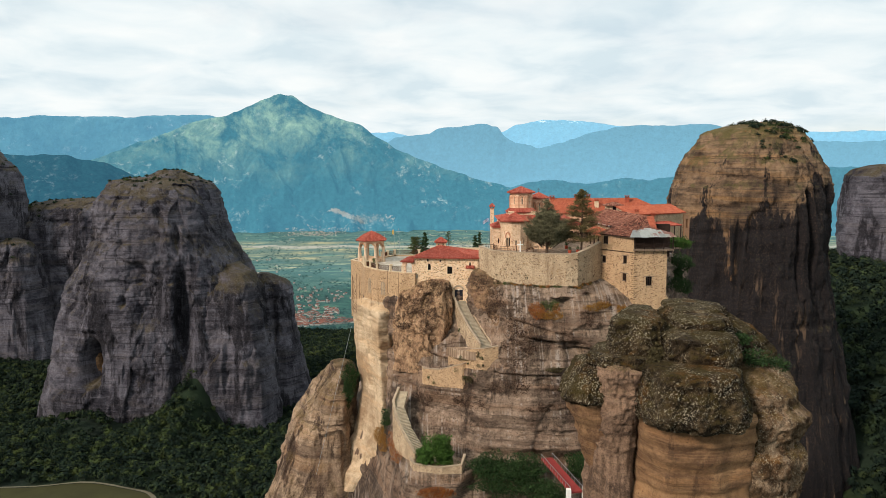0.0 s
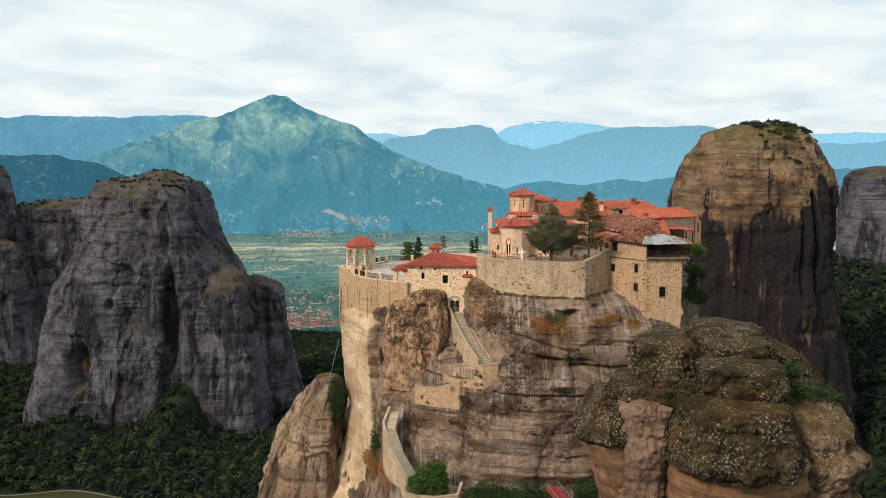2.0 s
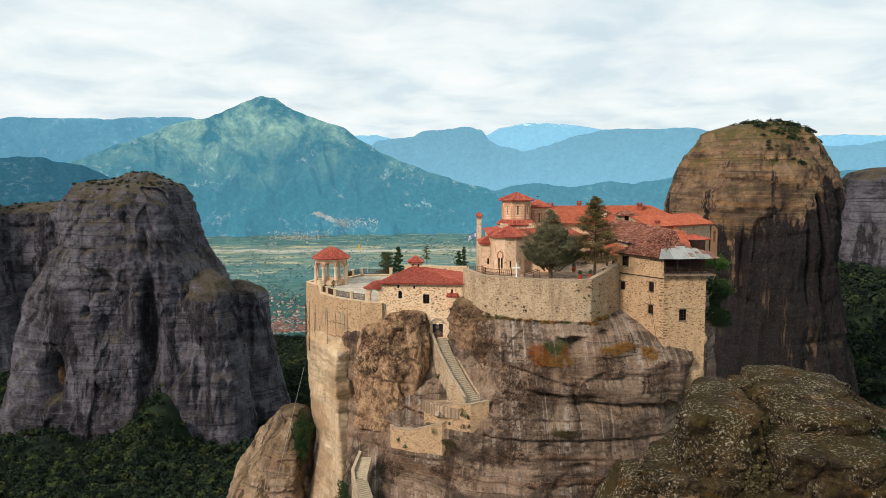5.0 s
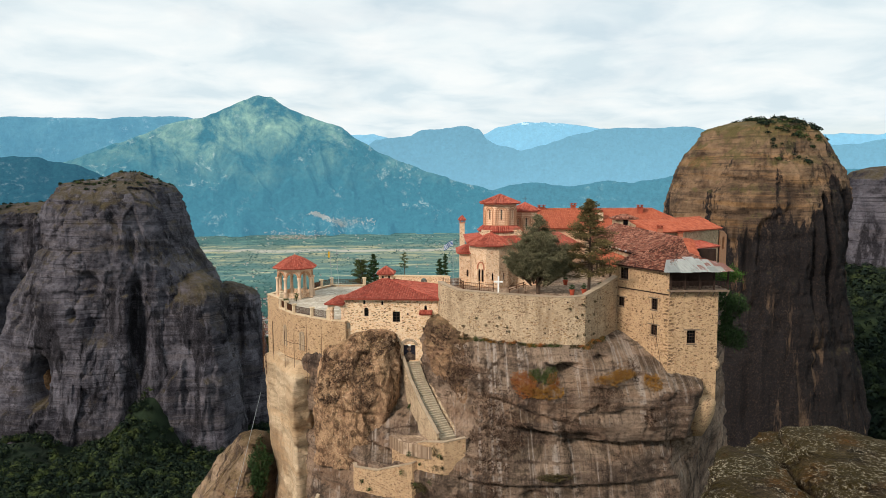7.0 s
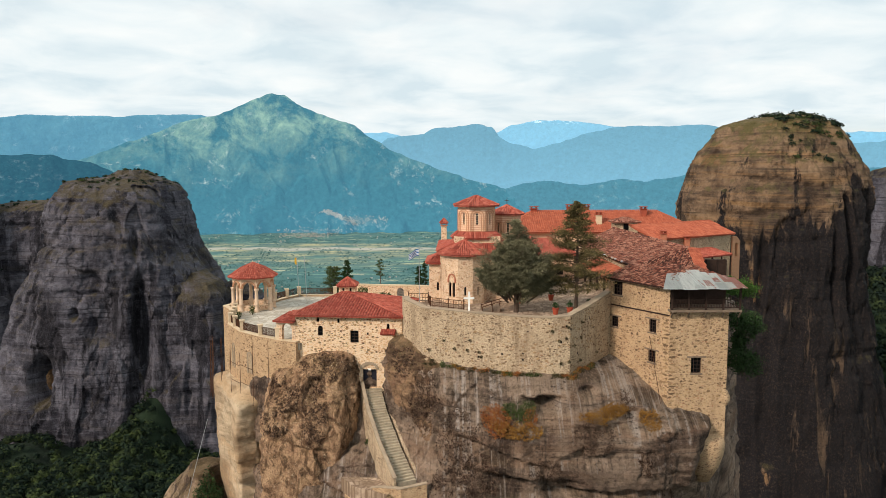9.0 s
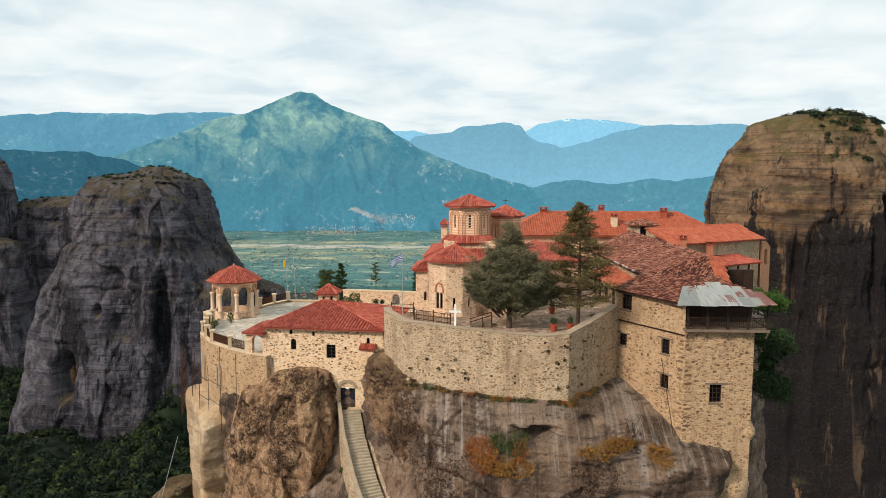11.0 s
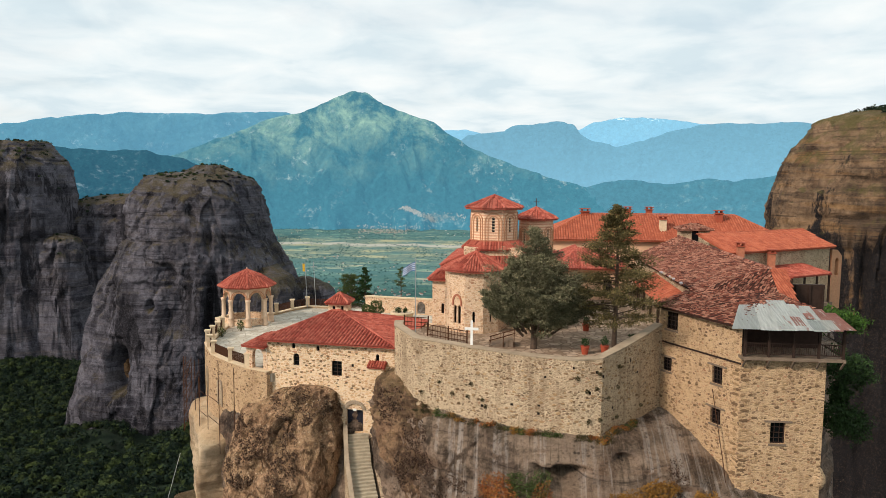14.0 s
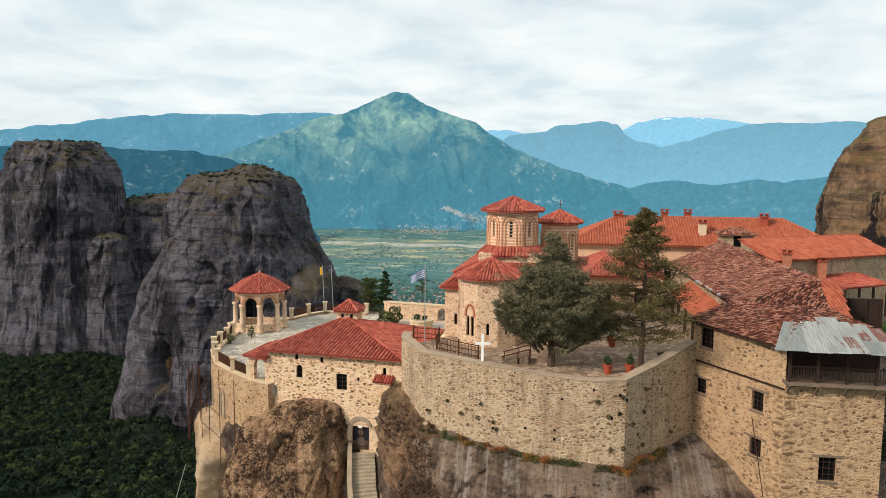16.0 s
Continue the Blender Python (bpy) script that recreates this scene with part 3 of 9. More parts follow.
def range_of(name, crest, foot, top, base, rough, material, label, seed, spur=0.3):
    """A mountain range: crest gives its elevation over the eye's height by azimuth, in degrees."""
    az0, az1 = crest[0][0], crest[-1][0]
    az = np.linspace(az0, az1, int((az1 - az0) * 14))
    e = np.interp(az, [a for a, _ in crest], [b for _, b in crest])
    k = np.exp(-np.linspace(-2, 2, 9) ** 2)
    e = np.convolve(np.pad(e, 4, "edge"), k / k.sum(), "valid")
    e = e + 0.08 * rough_noise(az * 0.9, az * 0 + seed, 4, seed)
    u = np.linspace(0, 1.12, 90)
    U, A = np.meshgrid(u, az, indexing="ij")
    E = np.broadcast_to(e, U.shape)
    toe = 140 * np.clip(rough_noise(A * 0.55, A * 0 + seed, 4, seed + 4), -0.2, 1.0) if foot < 4400 else 0.0
    r = foot + (top - foot) * U - toe * np.clip(1 - 5 * U, 0, 1)
    crest_z = 350 + top * np.tan(np.radians(E))
    shape = np.where(U <= 1, np.clip(U, 0, 1) ** 1.25, 1 - (U - 1) * 2.5)
    lean = A + 2.2 * (U - 0.5) * value_noise(A * 0.16, U * 0 + 3.0, seed + 5)
    wave = rough_noise(lean * 0.34 + 0.35 * rough_noise(A * 0.7, U * 3, 3, seed + 9), U * 3.0 + 0.5 * value_noise(A * 0.5, U * 2, seed + 2), 4, seed, True)
    z = base + (crest_z - base) * shape
    z = z + rough * wave * np.sin(np.pi * np.clip(U, 0, 1)) ** 0.8 * (0.25 + spur * (crest_z - base) / 500)
    x, y = r * np.sin(np.radians(A)), r * np.cos(np.radians(A))
    SLOPES[name] = (u, az, z, r)
    f = grid_faces(len(u), len(az))
    return tagged(sheet(name, np.stack([x, y, z], -1).reshape(-1, 3), f[:, ::-1], material), label, "mountain", "", "structure")


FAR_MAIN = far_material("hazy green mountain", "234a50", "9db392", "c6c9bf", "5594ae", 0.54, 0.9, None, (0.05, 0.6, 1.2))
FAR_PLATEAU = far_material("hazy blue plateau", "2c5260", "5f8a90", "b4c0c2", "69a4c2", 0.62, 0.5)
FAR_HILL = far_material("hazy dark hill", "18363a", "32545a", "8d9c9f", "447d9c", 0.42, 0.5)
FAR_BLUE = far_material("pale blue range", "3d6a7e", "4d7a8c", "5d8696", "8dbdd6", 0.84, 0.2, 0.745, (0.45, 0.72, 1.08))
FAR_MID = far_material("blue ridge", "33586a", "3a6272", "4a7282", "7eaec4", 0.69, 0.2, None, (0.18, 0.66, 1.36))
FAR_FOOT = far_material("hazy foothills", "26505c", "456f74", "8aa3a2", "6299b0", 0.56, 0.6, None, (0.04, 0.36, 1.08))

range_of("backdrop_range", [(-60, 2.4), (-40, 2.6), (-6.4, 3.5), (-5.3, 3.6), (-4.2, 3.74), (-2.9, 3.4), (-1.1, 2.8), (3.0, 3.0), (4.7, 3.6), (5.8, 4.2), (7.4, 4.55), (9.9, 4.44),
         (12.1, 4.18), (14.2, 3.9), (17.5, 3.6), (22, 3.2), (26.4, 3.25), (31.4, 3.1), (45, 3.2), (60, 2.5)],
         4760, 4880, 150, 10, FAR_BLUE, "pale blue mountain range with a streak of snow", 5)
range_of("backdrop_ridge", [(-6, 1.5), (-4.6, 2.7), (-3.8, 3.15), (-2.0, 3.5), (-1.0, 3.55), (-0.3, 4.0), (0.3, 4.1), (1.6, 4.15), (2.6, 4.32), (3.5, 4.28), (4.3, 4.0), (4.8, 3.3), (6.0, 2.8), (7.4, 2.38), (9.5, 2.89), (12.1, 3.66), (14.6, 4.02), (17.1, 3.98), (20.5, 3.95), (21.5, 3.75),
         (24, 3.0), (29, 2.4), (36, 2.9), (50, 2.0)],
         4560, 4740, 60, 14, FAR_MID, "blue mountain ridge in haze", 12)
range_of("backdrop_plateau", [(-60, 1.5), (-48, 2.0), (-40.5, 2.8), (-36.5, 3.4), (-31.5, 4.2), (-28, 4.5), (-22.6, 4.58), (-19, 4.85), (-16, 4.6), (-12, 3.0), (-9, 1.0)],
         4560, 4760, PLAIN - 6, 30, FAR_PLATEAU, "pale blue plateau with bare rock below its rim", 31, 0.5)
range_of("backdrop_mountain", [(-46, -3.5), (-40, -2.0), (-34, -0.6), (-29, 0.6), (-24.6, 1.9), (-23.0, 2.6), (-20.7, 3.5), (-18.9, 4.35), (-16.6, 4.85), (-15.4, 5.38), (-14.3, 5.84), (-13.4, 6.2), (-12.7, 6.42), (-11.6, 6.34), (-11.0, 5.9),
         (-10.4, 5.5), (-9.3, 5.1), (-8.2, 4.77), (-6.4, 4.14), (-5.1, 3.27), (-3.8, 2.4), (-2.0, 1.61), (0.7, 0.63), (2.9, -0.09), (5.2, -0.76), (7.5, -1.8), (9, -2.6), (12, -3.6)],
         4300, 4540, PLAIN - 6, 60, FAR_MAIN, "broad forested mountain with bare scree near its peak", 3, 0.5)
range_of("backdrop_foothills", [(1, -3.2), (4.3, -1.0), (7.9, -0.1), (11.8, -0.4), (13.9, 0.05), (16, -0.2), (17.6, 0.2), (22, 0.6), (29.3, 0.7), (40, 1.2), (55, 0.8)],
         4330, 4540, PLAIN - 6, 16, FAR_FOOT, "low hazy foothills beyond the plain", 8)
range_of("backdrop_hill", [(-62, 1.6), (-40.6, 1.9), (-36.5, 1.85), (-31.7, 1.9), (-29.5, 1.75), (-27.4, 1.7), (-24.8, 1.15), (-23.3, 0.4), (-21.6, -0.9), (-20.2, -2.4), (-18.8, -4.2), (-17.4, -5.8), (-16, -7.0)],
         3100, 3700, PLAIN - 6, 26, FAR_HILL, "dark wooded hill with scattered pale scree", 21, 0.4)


# ---- rock towers ----
def ring_radii(polygon, centre, angles):
    """Distances from the centre to a star-shaped outline, angle by angle."""
    p = np.array(polygon, float) - np.array(centre)
    a = np.arctan2(p[:, 1], p[:, 0])
    r = np.hypot(p[:, 0], p[:, 1])
    order = np.argsort(a)
    a, p = a[order], p[order]
    a3 = np.concatenate([a - 2 * np.pi, a, a + 2 * np.pi])
    p3 = np.concatenate([p, p, p])
    k = np.clip(np.searchsorted(a3, angles) - 1, 0, len(a3) - 2)
    u, v = p3[k], p3[k + 1]
    d = np.stack([np.cos(angles), np.sin(angles)], -1)
    e = v - u
    den = d[:, 0] * e[:, 1] - d[:, 1] * e[:, 0]
    return np.abs((u[:, 0] * e[:, 1] - u[:, 1] * e[:, 0]) / np.where(np.abs(den) < 1e-9, 1e-9, den))


def blur(a, n, ring):
    k = np.hanning(2 * n + 3)[1:-1]
    k /= k.sum()
    if ring:
        return sum(np.roll(a, i - n, 1) * w for i, w in enumerate(k))
    pad = np.concatenate([np.repeat(a[:1], n, 0), a, np.repeat(a[-1:], n, 0)])
    return sum(pad[i:i + len(a)] * w for i, w in enumerate(k))


def rock(name, levels, rows, material, parent=None, label="", big=1.0, small=0.25, beds=0.6, size=10.0, fine=(4.0, 5.5, 260), rest=90, hollows=(), seed=0.0, soft=3, flute=0.0, wide=10.0, ledge=0.0, bed=2.8, shelves=(), facet=0.0, chunk=8.0):
    """A rock lofted through outlines from its foot to its top, with beds, bulges and grain.
    fine: the arc that gets the most columns. hollows: (x, y, z, width, height, depth).
    shelves: overhanging beds (height, x from, x to, depth, reach downwards, fall per metre).
    facet: how far broken planes of about a chunk's width stand proud."""
    a0, a1, n = fine
    angles = np.concatenate([np.linspace(a0, a1, n, endpoint=False), np.linspace(a1, a0 + 2 * np.pi, rest, endpoint=False)])
    angles = (angles + np.pi) % (2 * np.pi) - np.pi
    angles.sort()
    mids = [((min(x for x, _ in p) + max(x for x, _ in p)) / 2, (min(y for _, y in p) + max(y for _, y in p)) / 2) for _, p in levels]
    R = np.array([ring_radii(poly, mid, angles) for mid, (_, poly) in zip(mids, levels)])
    zs = [z for z, _ in levels]
    rr, zz, mm = [], [], []
    for k in range(len(levels) - 1):
        for f in np.linspace(0, 1, rows[k], endpoint=False):
            rr.append(R[k] * (1 - f) + R[k + 1] * f)
            zz.append(zs[k] * (1 - f) + zs[k + 1] * f)
            mm.append(np.array(mids[k]) * (1 - f) + np.array(mids[k + 1]) * f)
    rr.append(R[-1])
    zz.append(zs[-1])
    mm.append(np.array(mids[-1]))
    mm = blur(np.array(mm), soft, False)
    rr = blur(blur(np.array(rr), soft, False), 4, True)
    zz = np.array(zz)
    rows_n, cols = rr.shape
    ca, sa = np.cos(angles), np.sin(angles)
    V = np.empty((rows_n, cols, 3))
    s = seed
    for i in range(rows_n):
        z, centre = zz[i], mm[i]
        for j in range(cols):
            r = rr[i, j]
            x, y = centre[0] + r * ca[j], centre[1] + r * sa[j]
            warp = noise.noise((x / size / 3 + s, y / size / 3, z / size / 3)) * size * 0.12
            d = big * noise.fractal((x / size + s, y / size, z / size * 0.7), 1.0, 2.1, 3)
            layer = noise.noise((x / size / 5, y / size / 5 + s, (z + warp) * 4.2 / size)) + 0.5 * noise.noise((x / size / 3, s, (z + warp) * 11.0 / size))
            d += beds * layer
            d += small * noise.fractal((x * 8 / size, y * 8 / size + s, z * 12 / size), 0.9, 2.1, 4)
            if flute:
                q = noise.noise((x / wide + s, y / wide, z / wide / 7)) + 0.45 * noise.noise((x / wide * 2.3, y / wide * 2.3 + s, z / wide / 4))
                d += flute * (0.55 - 1.6 * abs(q))
            if ledge:
                t = (z + warp * 1.3 + 0.5 * bed * noise.noise((x / bed / 7, y / bed / 7 + s, 0.0))) / bed
                t += 0.35 * math.sin(t * 2.1 + s)
                f = t - math.floor(t)
                amount = 0.35 + 0.9 * max(0.0, noise.noise((x / bed / 3 + s, y / bed / 3, math.floor(t) * 1.7)) + 0.35)
                d += ledge * amount * (math.sqrt(max(0.0, 1 - (2 * f - 1) ** 4)) - 0.8)
            if facet:
                for f, share in ((1.0, 1.0), (2.7, 0.42)):
                    q = Vector((x / chunk * f + s + 0.35 * noise.noise((x / chunk, y / chunk, z / chunk)), y / chunk * f, z / chunk / 2.0 * f))
                    near = noise.voronoi(q)[1][0]
                    lean = noise.cell_vector(near * 7.3)
                    d += facet * share * (lean.z - 0.5 + 1.3 * (q - near).dot(lean - Vector((0.5, 0.5, 0.5))))
            for hx, hy, hz, w, h, deep in hollows:
                q = ((x - hx) ** 2 + (y - hy) ** 2) / w ** 2 + ((z - hz) / h) ** 2
                if q < 6:
                    d -= deep * math.exp(-q * q)
            for sz, x0, x1, deep, high, fall in shelves:
                if x < x0 - 3 * high or x > x1 + 3 * high or sa[j] > 0.2:
                    continue
                edge = sz + fall * (x - x0) + 0.22 * high * noise.noise((x / high / 1.6, s + sz, 0.3)) + 0.12 * high * noise.noise((x / high * 1.7, s, sz))
                q = (edge - z) / high
                if -0.12 < q < 1.6:
                    ends = min(1.0, max(0.0, (x - x0) / high / 1.5 + 0.5)) * min(1.0, max(0.0, (x1 - x) / high / 1.5 + 0.5))
                    lip = min(1.0, (q + 0.12) / 0.16)
                    d -= deep * ends * lip * max(0.0, 1 - max(0.0, q) / 1.6) ** 1.5 * (0.75 + 0.5 * noise.noise((x / high / 3, sz, s)))
            fade = min(1.0, r / (0.4 * size + 0.01))
            V[i, j] = x + ca[j] * d * fade, y + sa[j] * d * fade, z + (0.1 * d if i > rows_n - 12 else 0)
    V = np.concatenate([V, V[-1:].mean(1, keepdims=True) + (V[-1:] - V[-1:].mean(1, keepdims=True)) * 0.002])
    f = grid_faces(rows_n + 1, cols, True)
    ob = sheet(name, V.reshape(-1, 3), f, material, parent, label)
    return ob


def cut_top(ob, height, name, parent, label):
    """Takes the faces above a height out of a rock as a part of their own."""
    me, base = ob.data, np.array(ORIGIN[ob.name])
    v = np.empty(len(me.vertices) * 3)
    me.vertices.foreach_get("co", v)
    v = v.reshape(-1, 3) + base
    f = np.array([tuple(q.vertices) for q in me.polygons if len(q.vertices) == 4])
    high = v[f][:, :, 2].mean(1) > height
    material, old, text, under = me.materials[0], ob.name, ob.get("label", ""), ob.parent
    bpy.data.objects.remove(ob)
    low_ob = sheet(old.split(".")[0], v, f[~high], material, under, text)
    sheet(name, v, f[high], material, parent, label)
    return low_ob


def oval(cx, cy, rx, ry, n=14, squash=2.6):
    out = []
    for k in range(n):
        a = 2 * math.pi * k / n
        ca, sa = math.cos(a), math.sin(a)
        out.append((cx + rx * math.copysign(abs(ca) ** (2 / squash), ca), cy + ry * math.copysign(abs(sa) ** (2 / squash), sa)))
    return out


# the monastery's rock
BACK = [(47, 150), (62, 175), (60, 205), (38, 235), (0, 232), (-14, 205)]
CROWN = [(47, 150), (60, 172), (58, 198), (36, 200), (8, 188), (-8, 184)]
rings = []
rings.append((120, oval(8, 168, 120, 110)))
rings.append((215, oval(8, 172, 70, 74)))
rings.append((270, [(-40, 190), (-27, 152), (-19, 134), (-10, 116), (4, 112), (22, 113), (40, 118), (52, 130)] + BACK))
rings.append((292, [(-27, 190), (-19.5, 153), (-13, 139), (-9.5, 125), (-7, 117.5), (5, 117.5), (8, 120), (22, 121), (34, 122.5), (43, 132)] + BACK))
rings.append((299, [(-20, 190), (-17, 154), (-11.8, 140), (-9.2, 128), (-6.5, 119), (4.2, 119), (5.5, 122.8), (20, 124.0), (28, 124.0), (36, 126.5), (41.5, 138)] + BACK))
rings.append((300.3, [(-19, 190), (-16.2, 154), (-11.8, 141), (-9.3, 130.5), (-3, 127.5), (4, 126.4), (12, 124.6), (20, 124.4), (28, 124.4), (36, 126.5), (41.5, 138)] + BACK))
rings.append((302.2, [(-19, 190), (-16.2, 154), (-11.8, 141), (-9, 131.5), (-4, 129.5), (3, 127.6), (8, 124.6), (12, 123.2), (20, 122.8), (28, 123.0), (35.5, 125.5), (41.5, 138)] + BACK))
rings.append((308, [(-18, 190), (-15.4, 153.5), (-11.0, 140.5), (-6, 135.5), (1, 130), (6, 126.0), (12, 123.6), (20, 123.2), (28, 123.4), (35.6, 125.8), (41.5, 138)] + BACK))
rings.append((315.0, [(-19.5, 190), (-16.8, 153.5), (-10, 140.5), (-2, 136.5), (4, 131), (8, 127.2), (12, 124.5), (20, 123.6), (28, 123.8), (35.8, 126.4), (41.5, 138)] + BACK))
rings.append((319.3, [(-18, 176), (-18.2, 153), (-9.5, 141), (0, 138), (4.5, 134), (9, 129.5), (13, 127), (20, 125.7), (28, 125.6), (36.4, 127), (41.5, 138)] + CROWN))
rings.append((321.5, [(-17.5, 176), (-17.8, 153), (-9.5, 142), (0, 139.8), (4.4, 138.2), (8.5, 132.4), (13, 128.2), (20, 125.6), (28, 125.2), (36.6, 126.8), (42, 138)] + CROWN))
rings.append((325.2, [(-17, 176), (-17.4, 153), (-9.5, 142.5), (0, 141.2), (4.4, 141.0), (8, 135), (13, 130), (20, 126.6), (27, 126.2), (33, 127.0), (38.5, 128.6), (43, 138)] + CROWN))
rings.append((327.4, [(-15, 176), (-15, 154), (-9.5, 144), (0, 142.5), (4.4, 141), (7.5, 135.8), (13, 131.0), (20, 128.0), (26.6, 127.6), (32, 130.0), (40, 134), (46, 140)] + CROWN))
rings.append((329.6, [(-14, 176), (-14, 154.5), (-9, 145), (0, 143.2), (4.8, 141), (7.7, 136.4), (13, 132.6), (20, 130.2), (25.6, 129.8), (30, 133.0), (38.6, 137), (45, 143)] + CROWN))
rings.append((330.6, [(-13, 176), (-13.5, 155), (-8, 146), (0, 144), (5, 141), (8, 137.6), (13, 134.4), (20, 132.6), (25, 131.9), (28.6, 135.4), (37, 140), (45, 146)] + CROWN))
rings.append((330.7, oval(18, 166, 16, 24)))
monastery_rock = rock("monastery_rock", rings, [6, 12, 26, 10, 6, 8, 26, 32, 22, 14, 20, 14, 12, 10, 5], ROCK, None, "", 0.8, 0.16, 0.3, 9.0, (3.65, 5.3, 360), 70,
    [(21.8, 128.2, 327.5, 1.4, 0.9, 1.4), (26.6, 128.9, 328.7, 1.2, 0.5, 1.2), (17.6, 124, 314.2, 1.3, 0.45, 0.9), (22.1, 124, 311.7, 1.5, 0.5, 1.1), (-8.5, 134, 311.0, 3.0, 4.0, 0.8), (31.5, 128.0, 326.4, 1.6, 0.8, 0.9)], 0.0, 2, 0.3, 5.0, 0.22, 2.6,
    ((328.3, 20.2, 23.0, 3.0, 1.5, 0.0), (324.2, 13.0, 22.0, 0.9, 0.9, -0.24), (323.0, 22.0, 33.0, 0.55, 0.8, 0.05), (321.2, 15.8, 24.0, 1.9, 1.9, -0.10), (319.8, 21.0, 37.0, 1.5, 0.9, -0.03), (317.6, 8.0, 24.0, 0.5, 0.7, 0.0), (315.2, 4.0, 38.0, 1.1, 0.8, 0.0),
     (312.9, 8.0, 36.0, 0.35, 0.6, -0.02), (309.0, 6.0, 36.0, 0.45, 0.8, 0.02), (305.4, 4.0, 36.0, 0.4, 0.8, 0.0), (316.8, -12.0, 3.0, 1.2, 0.8, -0.08), (313.7, -13.0, 3.0, 0.8, 0.8, -0.05), (309.8, -12.0, -2.0, 0.5, 0.8, 0.0), (325.9, 24.0, 34.0, 0.5, 0.6, 0.0)), 0.42, 4.5)
tagged(monastery_rock, "tall banded sandstone rock tower carrying the monastery", "rock")

rings = []
rings.append((312, oval(-4.6, 142, 5.6, 4.4)))
rings.append((318, [(-10.5, 143), (-9.5, 139.8), (-5, 137.4), (-0.5, 137.2), (1.2, 139), (1.4, 143), (-4, 147)]))
rings.append((324, [(-10.2, 143), (-9.3, 139.6), (-5, 137.0), (-0.5, 136.8), (1.6, 138.6), (1.8, 143), (-4, 147)]))
rings.append((327.4, [(-8.4, 143), (-7.8, 140.6), (-4.6, 138.2), (-0.4, 137.8), (1.4, 139.2), (1.6, 143), (-4, 146.5)]))
rings.append((329.6, [(-4.8, 143), (-4.4, 141.2), (-2.6, 139.9), (0, 139.6), (1.0, 140.4), (1.2, 143), (-2, 145)]))
rings.append((330.1, oval(-1.2, 142, 1.0, 1.2)))
rock("west_boulder", rings, [10, 24, 24, 18, 6], ROCK_SPECK, monastery_rock, "", 0.7, 0.2, 0.15, 5.0, (3.2, 6.2, 200), 40,
     [(-7.2, 137.6, 326.3, 1.5, 1.3, 1.1), (-3.0, 137.2, 326.4, 1.5, 1.5, 1.3), (-5.2, 137.6, 323.2, 1.6, 0.9, 0.6)], 31.0, 2, 0.2, 4.0, 0.25, 3.2, ((322.4, -11.0, -3.0, 0.4, 0.6, 0.1), (320.2, -11.0, -1.0, 0.6, 0.7, -0.05)), 0.35, 2.6)
rings = []
rings.append((314, oval(11.5, 138, 4.4, 6.0)))
rings.append((321, [(7.4, 140), (7.6, 136.6), (9.6, 132.4), (13, 130.4), (16, 131.5), (16, 141), (10, 143)]))
rings.append((325, [(5.9, 140), (6.2, 138), (8.0, 134.6), (12.5, 131.8), (16, 132.6), (16, 141), (9, 143)]))
rings.append((328.6, [(5.0, 140), (5.4, 138.4), (7.4, 135.8), (11.5, 133.6), (15, 134), (15, 141), (8, 143)]))
rings.append((330.8, [(5.2, 140), (5.5, 138.8), (7.0, 137.0), (10.0, 135.6), (12.5, 136), (12.5, 141), (8, 142)]))
rings.append((332.0, [(6.0, 140), (6.2, 139.2), (7.0, 138.2), (8.4, 137.6), (9.4, 138.0), (9.4, 141), (8, 142)]))
rings.append((332.4, oval(7.8, 139.6, 0.8, 1.0)))
rock("east_boulder", rings, [10, 16, 16, 14, 10, 5], ROCK_BROWN, monastery_rock, "", 0.55, 0.40, 0.25, 4.0, (2.8, 6.2, 170), 40, (), 37.0, 2, 0.35, 2.5)
rings = []
rings.append((284, oval(-18, 155, 8, 9)))
BEHIND = [(-11, 143.5), (-9, 150), (-12, 160)]
for z, far, mid, near in ((290, (-22.4, 155), (-17.2, 147.4), (-13.6, 141.2)), (297, (-19.8, 155.2), (-16.4, 148.6), (-13.3, 141.8)), (304, (-18.2, 155.6), (-15.3, 148.8), (-12.8, 142.2)),
                          (310, (-19.3, 155.6), (-16.0, 148.6), (-13.0, 141.9)), (314, (-19.8, 155.6), (-16.1, 148.4), (-13.1, 141.8)), (319.5, (-20.3, 155.6), (-16.6, 148.4), (-13.4, 141.6)),
                          (323.4, (-20.0, 155.6), (-16.6, 148.8), (-13.2, 142.4))):
    rings.append((z, [(far[0] - 0.3, far[1] + 1.6), far, mid, near] + BEHIND))
rings.append((324.6, oval(-13.5, 151, 3, 4)))
rock("cream_flank", rings, [6, 12, 16, 16, 10, 16, 12, 5], ROCK_PALE, monastery_rock, "", 0.7, 0.12, 0.2, 7.0, (3.0, 5.4, 170), 40, (), 41.0, 2, 0.5, 4.0, 0.3, 4.0,
     ((316.2, -24, -8, 0.8, 0.8, -0.04), (312.8, -24, -8, 0.7, 1.2, 0.05), (305.2, -24, -8, 0.6, 1.4, 0.0)))

